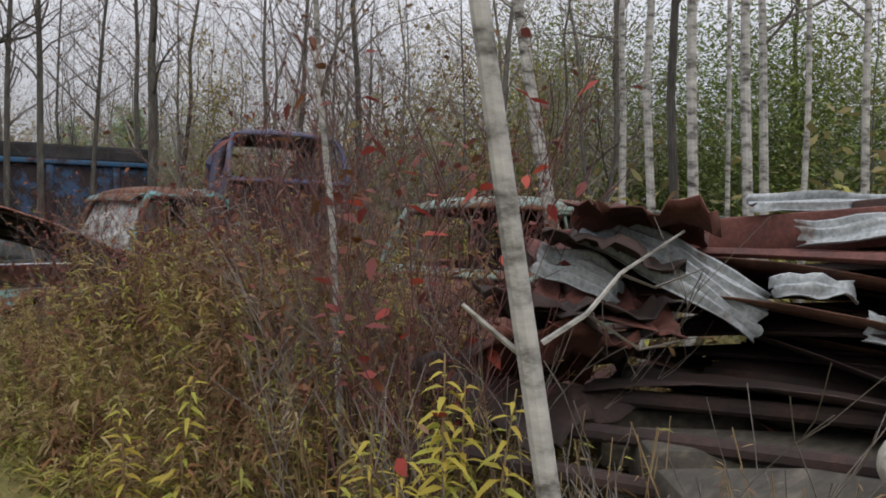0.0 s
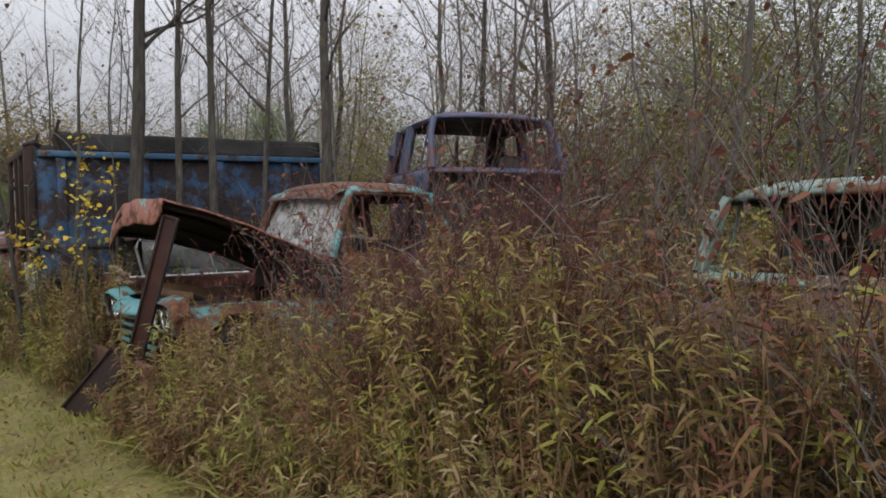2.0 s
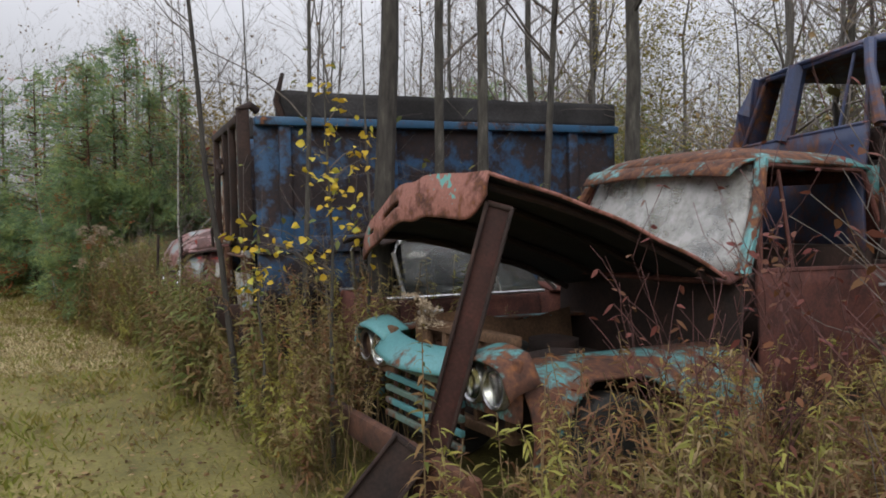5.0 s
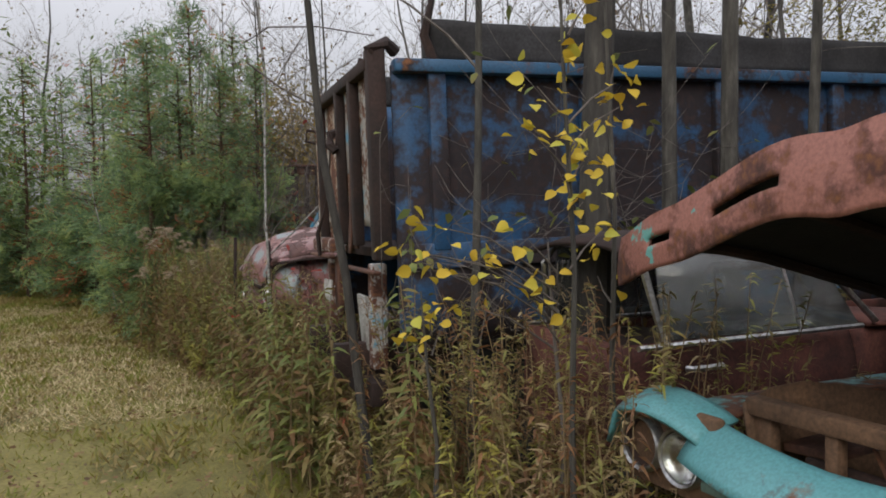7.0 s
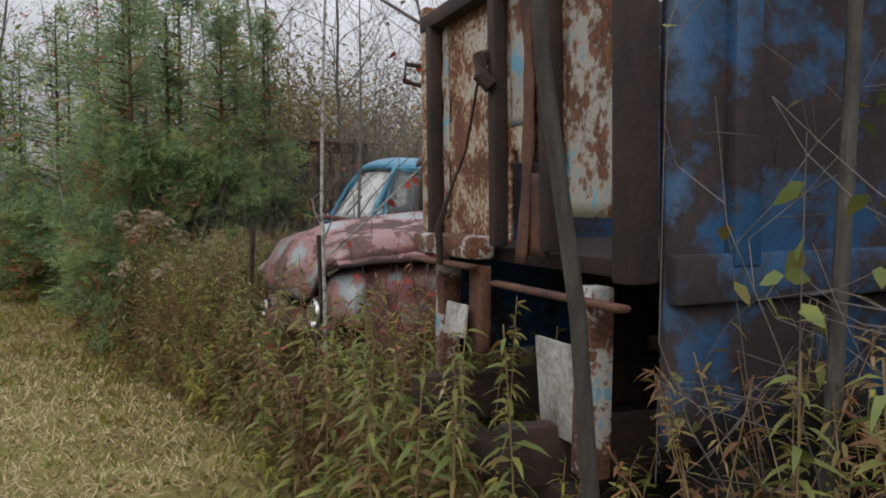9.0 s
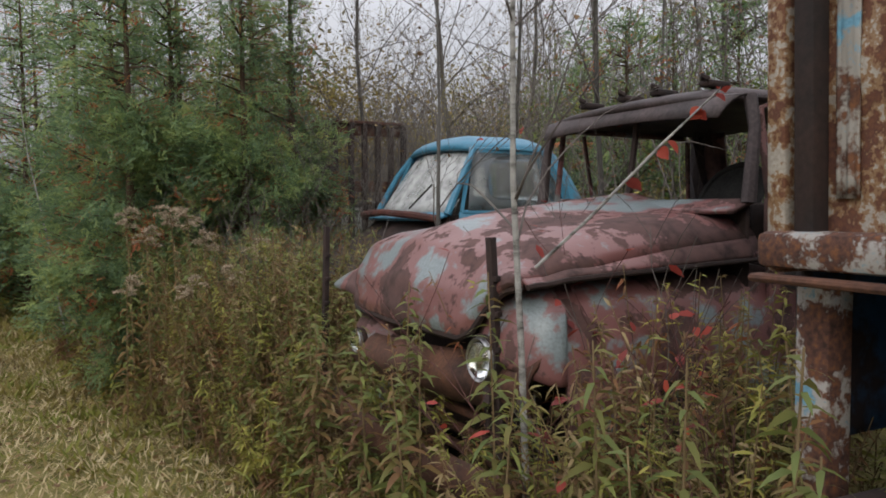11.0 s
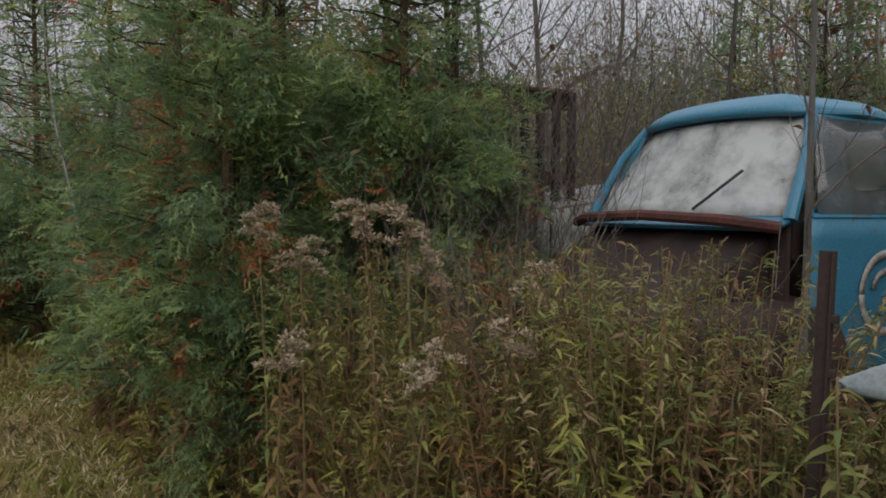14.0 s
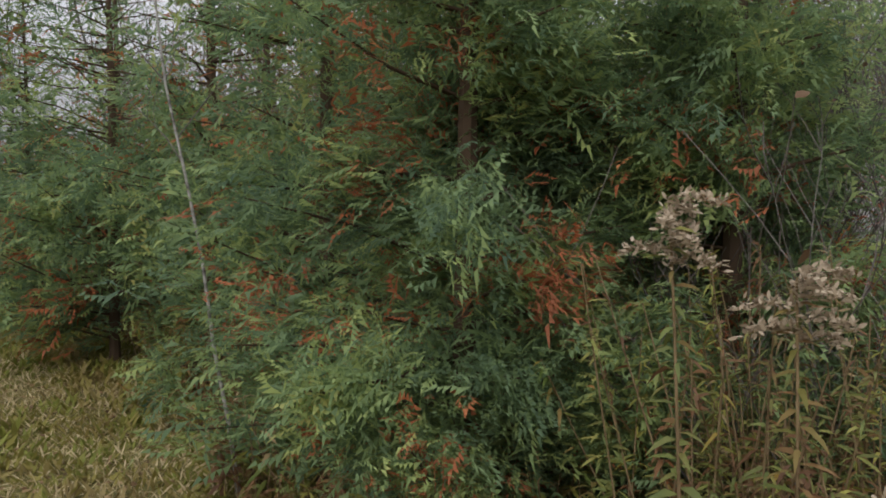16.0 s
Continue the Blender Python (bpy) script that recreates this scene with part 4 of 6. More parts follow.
    tube_part("windscreen_bar", [(-1.235, 0.0, 1.58), (-1.30, 0.0, 2.04)], 0.018, M_RUST_DARK, t, sides=6)
    for y in (0.42, 0.10, -0.14, -0.46):
        lamp = box_part("roof_lamp", 0.15, 0.07, 0.035, pose(-1.38, y, 2.125), M_RUST_DARK, t, bevel=0.015)
        tube_part("lamp_cap", [(-1.33, y - 0.025, 2.145), (-1.29, y + 0.01, 2.16), (-1.31, y + 0.03, 2.14)], 0.012, M_RUST_DARK, lamp, sides=6)
    for s in (1, -1):
        box_part("chassis_rail", 5.2, 0.08, 0.18, pose(-2.8, s * 0.38, 0.55), M_RUST_DARK, t)
        wheel(t, -0.85, s * 0.70, 0.4)
        wheel(t, -4.6, s * 0.70, 0.4)


build_round_truck()


# -- blue cab truck
def build_blue_truck():
    t = thing("blue_pickup", pose(2.15, 17.89, 0, 0, 0, 178), "bright blue pickup cab with a whitened windscreen and stripped dark nose", "truck")
    cab(t, -1.15, -1.46, -2.14, -2.38, 1.52, 2.13, 0.55, 0.72, 0.58, (M_CAB_BLUE, M_CAB_BLUE, M_RUST_DARK), M_GLASS_WHITE, 0.0, crown=0.07, pillar=0.7)
    for s in (1, -1):
        g = sheet_part("side_window", 3, 3, lambda u, v: (-1.32 - 0.90 * u + 0.16 * u * v - 0.12 * v, s * (0.72 - 0.14 * v), 1.53 + 0.48 * v), M_GLASS_DARK, t, 0.006, "dusty side window")
        g.visible_shadow = False
    sheet_part("hood", 10, 14, lambda u, v: (-0.30 - 0.80 * u, 0.60 * (2 * v - 1), 0.98 + 0.36 * u + 0.09 * u ** 3 + 0.06 * (1 - (2 * v - 1) ** 2) - 0.10 * (1 - u) ** 5 + 0.03 * noise.noise(Vector((u * 4, v * 5, 8)))), M_RUST_DARK, t, 0.016)
    fender(t, "front_fender", 1, -0.25, -1.35, 0.54, 0.88, 0.42, 1.13, M_RUST_DARK, 0.14, (-0.6, 0.4, 0.5))
    fender(t, "front_fender", -1, -0.25, -1.35, 0.54, 0.88, 0.42, 1.13, M_RUST_DARK, 0.14, (-0.6, 0.4, 0.5))
    tube_part("cowl_edge", [(-1.06, 0.72, 1.47), (-0.94, 0.5, 1.50), (-0.90, 0, 1.52), (-0.94, -0.5, 1.50), (-1.06, -0.72, 1.47)], 0.03, M_RUST_RED, t)
    for s in (1, -1):
        sheet_part("hood_side", 8, 4, lambda u, v: (-0.31 - 0.80 * u, s * (0.605 + 0.02 * v), 0.982 + 0.36 * u + 0.09 * u ** 3 - 0.10 * (1 - u) ** 5 - (0.10 + 0.2 * u) * v), M_RUST_DARK, t, 0.012)
    box_part("grille_shell", 0.08, 1.2, 0.5, pose(-0.32, 0, 0.82), M_RUST_DARK, t, bevel=0.03)
    # ring painted on the door
    ring = bmesh.new()
    for rr0, rr1, a0, a1 in ((0.17, 0.21, 0, math.tau), (0.09, 0.12, 0.2, math.pi - 0.2)):
        vs = [(ring.verts.new((-1.80 + rr0 * math.cos(a), 0.746, 1.15 + rr0 * math.sin(a))), ring.verts.new((-1.80 + rr1 * math.cos(a), 0.746, 1.15 + rr1 * math.sin(a)))) for a in np.linspace(a0, a1, 33)]
        for p, q in zip(vs, vs[1:]):
            ring.faces.new((p[0], p[1], q[1], q[0]))
    emblem = part("door_emblem", ring, M_WHITE, t, "worn white ring painted on the door")
    mod = emblem.modifiers.new("thickness", "SOLIDIFY")
    mod.thickness = 0.004
    for s in (1, -1):
        for i, (z, h) in enumerate(((0.95, 0.5),)):
            box_part("bed_side", 1.9, 0.04, h, pose(-3.5, s * 0.82, z), M_CAB_BLUE, t)
        wheel(t, -0.6, s * 0.76, 0.38)
        wheel(t, -4.2, s * 0.76, 0.38)
    box_part("chassis_rail", 4.8, 0.7, 0.16, pose(-2.4, 0, 0.55), M_RUST_DARK, t)
    # wiper blades
    tube_part("wiper", [(-1.06, 0.2, 1.55), (-1.16, 0.42, 1.74)], 0.008, M_RUBBER, t, sides=5)


build_blue_truck()


def build_far_wrecks():
    """The vine-covered stake body and the white hood behind the blue pickup."""
    t = thing("stake_body", pose(3.75, 20.45, 0), "rusted stake-sided truck body overgrown with bare vines", "truck body")
    for i in range(6):
        box_part("stake", 0.06, 0.06, 2.5, pose(-0.30, -0.5 + i * 0.11, 1.25), M_RUST_DARK, t)
    for i in range(5):
        box_part("stake", 0.06, 0.06, 2.5, pose(-0.12 + 0.16 * i, -0.55, 1.25), M_RUST_DARK, t)
    for z in (0.6, 1.2, 1.8, 2.42):
        box_part("rail", 0.05, 0.66, 0.12, pose(-0.35, -0.22, z), M_RUST, t)
        box_part("rail", 0.92, 0.05, 0.12, pose(0.08, -0.50, z), M_RUST, t)
    box_part("panel", 0.02, 0.6, 0.9, pose(-0.26, -0.22, 1.9), M_RUST_DARK, t)
    box_part("roof_sheet", 0.9, 0.75, 0.04, pose(0.06, -0.2, 2.50), M_RUST, t)
    w = thing("white_car", pose(4.9, 20.4, 0, 0, 0, 175), "chalky white car hood showing behind bare branches", "car")
    sheet_part("hood", 8, 12, lambda u, v: (0.9 - 1.5 * u, 0.75 * (2 * v - 1), 1.55 + 0.2 * u + 0.08 * (1 - (2 * v - 1) ** 2)), M_WHITE, w, 0.02)
    for s in (1, -1):
        sheet_part("side", 6, 6, lambda u, v: (0.9 - 1.5 * u, s * (0.76 + 0.03 * math.sin(math.pi * v)), 0.2 + (1.34 + 0.2 * u) * v), M_WHITE, w, 0.02)
    sheet_part("front_panel", 6, 10, lambda u, v: (0.92, 0.75 * (2 * v - 1), 0.2 + 1.36 * u), M_WHITE, w, 0.02)


build_far_wrecks()


def build_posts():
    for x, y, h, tilt in ((1.85, 16.05, 1.45, 1), (1.95, 14.35, 1.44, -2)):
        t = thing("fence_post", pose(x, y, 0, tilt, tilt, 20), "rusted steel fence post standing in the weeds", "post", "steel posts")
        bm = bmesh.new()
        add_box(bm, 0.034, 0.006, h, pose(0, 0, h / 2), 0.002)
        add_box(bm, 0.006, 0.034, h, pose(0, 0.017, h / 2), 0.002)
        for i in range(9):
            add_box(bm, 0.03, 0.016, 0.02, pose(0, -0.008, 0.25 + i * 0.13), 0.002)
        part("post", bm, M_RUST_DARK, t)


build_posts()


# -- scrap heap of rusted and galvanised sheets on timber
def corrugated(parent, m, length, width, mat, sag=0.05, waves=9, curl=0.0):
    sheet_part("corrugated_sheet", 10, waves * 4, lambda u, v: m @ Vector((length * (u - 0.5), width * (v - 0.5), 0.016 * math.sin(v * waves * math.tau) - sag * (2 * u - 1) ** 2 + curl * u ** 3)), mat, parent, 0.003)


def build_scrap():
    t = thing("scrap_pile", pose(2.9, 0.9, 0), "heap of rusted and galvanised roofing sheets stacked on old timbers", "scrap pile")
    rnd = random.Random(5)
    for i in range(12):
        row, lay = i % 3, i // 3
        box_part("timber", 1.9, 0.26, 0.22, pose(-0.55 + 0.24 * row + 0.09 * lay + rnd.uniform(-0.04, 0.04), -0.58 + 0.22 * row + rnd.uniform(-0.1, 0.1), 0.11 + 0.23 * lay, rnd.uniform(-3, 3), rnd.uniform(-1, 1), -47 + rnd.uniform(-5, 5)), M_WOOD_GREY, t, "weathered grey squared timber", 0.025)
    for i in range(26):
        z = 0.74 + 0.030 * i + rnd.uniform(-0.01, 0.01)
        m = pose(0.22 + rnd.uniform(-0.35, 0.3) + 0.02 * i, -0.35 + rnd.uniform(-0.35, 0.3), z, rnd.uniform(-6, 6), rnd.uniform(-9, 5), rnd.uniform(55, 110))
        mat = rnd.choice((M_RUST_DARK, M_RUST_RED, M_RUST_DARK, M_RUST))
        if i % 2:
            corrugated(t, m, rnd.uniform(1.8, 2.7), rnd.uniform(0.6, 0.9), mat, rnd.uniform(0.02, 0.1), 8)
        else:
            sheet_part("flat_sheet", 12, 8, lambda u, v: m @ Vector((2.4 * (u - 0.5), 0.9 * (v - 0.5), -0.06 * (2 * u - 1) ** 2 + 0.04 * math.sin(6 * u + 3 * v) + 0.02 * math.sin(17 * v + 5 * u))), mat, t, 0.004)
    # galvanised strips that lie across the heap, from one end to the other
    for a, b, w in (((2.48, 1.58, 1.59), (2.74, 1.02, 1.27), 0.24), ((2.26, 1.66, 1.46), (2.44, 1.42, 1.35), 0.17), ((3.2, 1.25, 1.70), (3.9, 0.50, 1.70), 0.12), ((3.05, 1.02, 1.58), (3.55, 0.48, 1.61), 0.14), ((2.74, 1.0, 1.38), (2.92, 0.78, 1.37), 0.10), ((2.84, 0.72, 1.27), (3.0, 0.45, 1.17), 0.14)):
        a, b = Vector(a) - Vector((2.9, 0.9, 0)), Vector(b) - Vector((2.9, 0.9, 0))
        d = b - a
        side = d.cross(Vector((-0.55, -0.35, 0.75))).normalized()
        up = side.cross(d).normalized()
        waves = max(2, round(w / 0.045))
        sheet_part("galvanised_sheet", 10, waves * 6, lambda u, v: a + d * u + side * w * (v - 0.5) + up * (0.012 * math.sin(v * waves * math.tau) + 0.03 * math.sin(math.pi * u) + 0.05 * noise.noise(Vector((u * 3, v * 2, w * 50)))) + d * 0.06 * noise.noise(Vector((v * 6, u * 2, w * 31))), M_GALV, t, 0.003, "bent galvanised corrugated sheet")
    # steel beam along the top and a crumpled bin at the end
    box_part("steel_beam", 0.12, 3.0, 0.16, pose(0.5, -0.2, 1.62, -5, 0, 14), M_RUST_RED, t)
    box_part("steel_beam", 0.10, 2.2, 0.22, pose(0.9, -1.0, 1.72, -6, 0, 20), M_RUST_DARK, t)
    for k in range(7):
        m = pose(-0.62 + 0.06 * k, 0.85 - 0.05 * k, 0.98 + 0.10 * k, rnd.uniform(-25, 25), rnd.uniform(-20, 25), rnd.uniform(20, 80))
        sheet_part("crumpled_sheet", 14, 14, lambda u, v: m @ Vector((0.75 * (u - 0.5) + 0.08 * noise.noise(Vector((u * 4, v * 4, k))), 0.5 * (v - 0.5) + 0.06 * noise.noise(Vector((v * 5, u * 3, k + 9))), 0.10 * noise.noise(Vector((u * 3, v * 3, k * 2.0))) + 0.05 * noise.noise(Vector((u * 9, v * 9, k))))), rnd.choice((M_RUST_DARK, M_RUST_DARK, M_RUST_RED)), t, 0.005)
    for k in range(3):
        tube_part("pipe", [(-1.0 + 0.2 * k, 1.0, 0.8 + 0.08 * k), (-0.6 + 0.3 * k, -1.6, 0.86 + 0.1 * k)], 0.03, M_RUST_DARK, t)
    s = thing("field_stone", pose(2.16, 0.36, 1.0), "pale rounded field stone lying on the timbers", "stone")
    bm = bmesh.new()
    bmesh.ops.create_icosphere(bm, subdivisions=3, radius=0.16)
    for v in bm.verts:
        v.co *= 1 + 0.22 * noise.noise(v.co * 4)
        v.co.z *= 0.62
    part("stone", bm, M_ROCK, s)


build_scrap()


def build_wire():
    t = thing("vine_loop", pose(2.0, 13.3, 0), "thin bare vine arching over the corner of the box", "vine")
    tube_part("stem", [(0.02, 0.02, 2.42), (-0.22, 0.1, 2.56), (-0.42, 0.16, 2.72), (-0.44, 0.16, 2.86), (-0.28, 0.1, 2.97), (0.05, 0.0, 2.98), (0.4, -0.2, 2.9)], [0.008, 0.007, 0.007, 0.006, 0.006, 0.005, 0.004], M_TWIG, t, sides=6)


build_wire()


# ---------------------------------------------------------------- plants: materials
def C(r, g, b):
    return (r, g, b)


BROWN, TAN, STRAW = C(0.105, 0.050, 0.022), C(0.22, 0.135, 0.055), C(0.31, 0.23, 0.11)
OLIVE, GREEN, YGREEN = C(0.15, 0.135, 0.035), C(0.09, 0.135, 0.030), C(0.24, 0.25, 0.05)
YELLOW, GOLD, ORANGE = C(0.42, 0.33, 0.045), C(0.30, 0.20, 0.04), C(0.34, 0.12, 0.03)
RED, WINE = C(0.28, 0.045, 0.035), C(0.135, 0.036, 0.034)
L_WEED_RED = leafy("russet_weed_leaves", [(0.0, WINE), (0.14, C(0.17, 0.075, 0.04)), (0.30, BROWN), (0.46, C(0.20, 0.13, 0.06)), (0.60, C(0.21, 0.165, 0.05)), (0.78, C(0.27, 0.19, 0.055)), (0.92, C(0.23, 0.235, 0.065)), (1.0, C(0.34, 0.31, 0.09))], 0.58, patch_scale=2.0)
L_WEED_GOLD = leafy("golden_weed_leaves", [(0.0, C(0.10, 0.055, 0.03)), (0.22, C(0.19, 0.12, 0.06)), (0.42, C(0.16, 0.145, 0.05)), (0.6, C(0.22, 0.175, 0.065)), (0.78, C(0.19, 0.20, 0.06)), (0.92, C(0.29, 0.25, 0.08)), (1.0, C(0.34, 0.20, 0.06))], 0.5, patch_scale=2.2)
L_WEED_GREEN = leafy("green_gold_weed_leaves", [(0.0, C(0.11, 0.055, 0.03)), (0.18, C(0.20, 0.115, 0.05)), (0.36, C(0.15, 0.15, 0.045)), (0.55, C(0.12, 0.155, 0.05)), (0.75, C(0.20, 0.22, 0.06)), (0.92, C(0.30, 0.28, 0.085)), (1.0, C(0.33, 0.14, 0.05))], 0.5, patch_scale=2.2)
L_PLANT_LIME = leafy("lime_weed_leaves", [(0.0, C(0.17, 0.18, 0.045)), (0.5, C(0.26, 0.255, 0.06)), (1.0, C(0.36, 0.30, 0.07))], 0.5, patch_scale=1.2)
L_PLANT_BROWN = leafy("brown_weed_leaves", [(0.0, C(0.085, 0.045, 0.028)), (0.5, C(0.16, 0.085, 0.042)), (0.85, C(0.22, 0.11, 0.045)), (1.0, C(0.26, 0.075, 0.04))], 0.5, patch_scale=1.2)
L_PLANT_STRAW = leafy("straw_weed_leaves", [(0.0, C(0.20, 0.145, 0.075)), (0.6, C(0.31, 0.235, 0.12)), (1.0, C(0.40, 0.32, 0.18))], 0.4, patch_scale=1.2)
L_GOLDENROD = leafy("yellow_goldenrod_leaves", [(0.0, GOLD), (0.4, C(0.36, 0.30, 0.05)), (0.8, C(0.30, 0.32, 0.06)), (1.0, C(0.42, 0.24, 0.05))], 0.3)
L_WEED_DRY = leafy("dry_weed_leaves", [(0.0, BROWN), (0.35, TAN), (0.55, OLIVE), (0.75, GREEN), (0.9, GOLD), (1.0, STRAW)], 0.55)
L_GRASS = leafy("lane_grass", [(0.0, C(0.15, 0.11, 0.045)), (0.25, C(0.25, 0.195, 0.08)), (0.45, C(0.22, 0.19, 0.05)), (0.7, C(0.15, 0.17, 0.035)), (0.88, C(0.19, 0.20, 0.04)), (1.0, C(0.33, 0.28, 0.14))], 0.6, 0.7, 1.3)
L_STRAW = leafy("dry_straw_grass", [(0.0, C(0.25, 0.19, 0.10)), (0.4, C(0.42, 0.34, 0.19)), (0.75, C(0.52, 0.43, 0.27)), (1.0, C(0.33, 0.30, 0.12))], 0.4, 0.8, 1.6)
L_YELLOW = leafy("yellow_leaves", [(0.0, C(0.45, 0.30, 0.03)), (0.5, C(0.58, 0.44, 0.05)), (1.0, C(0.42, 0.42, 0.07))])
L_SHRUB = leafy("russet_shrub_leaves", [(0.0, WINE), (0.35, C(0.15, 0.05, 0.04)), (0.6, BROWN), (0.8, C(0.20, 0.085, 0.04)), (1.0, C(0.26, 0.06, 0.045))], 0.3)
L_RED = leafy("red_leaves", [(0.0, WINE), (0.5, RED), (1.0, C(0.40, 0.075, 0.045))])
L_BROWNLEAF = leafy("dead_leaves", [(0.0, C(0.07, 0.04, 0.02)), (0.6, C(0.20, 0.12, 0.06)), (1.0, C(0.33, 0.24, 0.12))])
M_CEDAR_BARK = leafy("cedar_bark", [(0.0, C(0.07, 0.045, 0.03)), (1.0, C(0.11, 0.075, 0.05))], 0.1, 0.9)
L_CEDAR_RUST = leafy("dead_cedar_sprays", [(0.0, C(0.22, 0.08, 0.04)), (0.6, C(0.36, 0.12, 0.05)), (1.0, C(0.42, 0.2, 0.08))], 0.42, 0.7)
L_YELLOWLEAF = leafy("yellowed_birch_leaves", [(0.0, C(0.32, 0.28, 0.05)), (0.6, C(0.42, 0.34, 0.06)), (1.0, C(0.38, 0.2, 0.07))], 0.4, 0.6)
L_CEDAR = leafy("cedar_sprays", [(0.0, C(0.085, 0.14, 0.09)), (0.35, C(0.135, 0.205, 0.105)), (0.64, C(0.21, 0.295, 0.125)), (0.86, C(0.34, 0.41, 0.145)), (1.0, C(0.38, 0.34, 0.12))], 0.5, 0.7, 2.6, 0.48)
L_FAR_GREEN = leafy("far_pine_foliage", [(0.0, C(0.09, 0.13, 0.04)), (0.5, C(0.14, 0.19, 0.055)), (1.0, C(0.22, 0.24, 0.07))], 0.5, 0.8, 0.25)
L_FAR_GOLD = leafy("far_autumn_foliage", [(0.0, C(0.09, 0.085, 0.035)), (0.4, C(0.16, 0.13, 0.05)), (0.7, C(0.27, 0.19, 0.06)), (1.0, C(0.34, 0.19, 0.05))], 0.6, 0.8, 0.15)
L_FAR_ASPEN = leafy("thin_yellow_crowns", [(0.0, C(0.13, 0.12, 0.035)), (0.4, C(0.23, 0.20, 0.05)), (0.75, C(0.33, 0.27, 0.06)), (1.0, C(0.36, 0.22, 0.07))], 0.5, 0.8, 0.5)
L_FAR_GREY = leafy("far_bare_scrub", [(0.0, C(0.075, 0.06, 0.052)), (0.5, C(0.13, 0.105, 0.09)), (1.0, C(0.19, 0.15, 0.11))], 0.5, 0.9, 0.2)
L_FAR_SCRUB = leafy("far_olive_scrub", [(0.0, C(0.10, 0.085, 0.06)), (0.35, C(0.15, 0.14, 0.06)), (0.7, C(0.21, 0.18, 0.07)), (1.0, C(0.24, 0.19, 0.12))], 0.5, 0.9, 0.2)
L_SEED = leafy("grey_seed_fluff", [(0.0, C(0.28, 0.22, 0.15)), (1.0, C(0.48, 0.40, 0.30))], None, 0.95)

# stretches of the plan where vehicles stand: (x0, x1, y0, y1)
KEEP_OUT = [(1.72, 6.3, 8.25, 9.7), (2.15, 6.3, 9.7, 10.15), (2.0, 6, 11.65, 13.45), (2.6, 5.3, 10.5, 11.4), (1.95, 5, 14.2, 15.95), (2.3, 6, 17.25, 18.7), (3.1, 6, 3.4, 4.9), (2.15, 4.2, -1, 1.7)]


def outside(p):
    ok = p[:, 0] > lane_edge(p[:, 1])
    for x0, x1, y0, y1 in KEEP_OUT:
        ok &= ~((p[:, 0] > x0) & (p[:, 0] < x1) & (p[:, 1] > y0) & (p[:, 1] < y1))
    return ok


def scatter(k, x0, x1, y0, y1):
    p = np.stack([np.random.uniform(x0, x1, k), np.random.uniform(y0, y1, k), np.zeros(k)], 1)
    return p[outside(p)]


def weeds(name, p, lo, hi, mat, label, leaf=(0.07, 0.13), per=34, stalk=M_STALK, lean=0.19, width=0.16, bare=0.25):
    """Tall leafy stalks; the leaves hang off each stalk all the way up."""
    k = len(p)
    h = np.random.uniform(lo, hi, k) * np.clip(0.35 + (p[:, 0] - lane_edge(p[:, 1])) / 0.5, 0.35, 1)
    top = p + np.random.normal(0, lean, (k, 3)) * h[:, None]
    top[:, 2] = h
    st = Soup()
    st.stems(p, top, 0.0045, 0.002, 0.02)
    st.build(name + "_stalks", stalk, None, "thin dry stalks of tall roadside weeds", "weeds", "stuff")
    tint = np.random.choice(4, k, p=(0.46, 0.20, 0.22, 0.12))
    for j, (m, word) in enumerate(((mat, ""), (L_PLANT_LIME, "_lime"), (L_PLANT_BROWN, "_brown"), (L_PLANT_STRAW, "_straw"))):
        idx = np.repeat(np.flatnonzero(tint == j), per if j < 2 else int(per * 0.75))
        f = np.random.uniform(bare, 1.0, len(idx)) ** 0.8
        base = p[idx] + (top - p)[idx] * f[:, None]
        way = unit_dirs(len(idx), -0.25, 0.75)
        lv = Soup()
        ln = np.random.uniform(leaf[0], leaf[1], len(idx)) * (1.25 - 0.6 * f)
        lv.leaves(base, way, ln, ln * width, np.random.uniform(0.1, 0.9 if j > 1 else 0.7, len(idx)))
        lv.build(name + word, m, None, label, "weeds", "stuff")


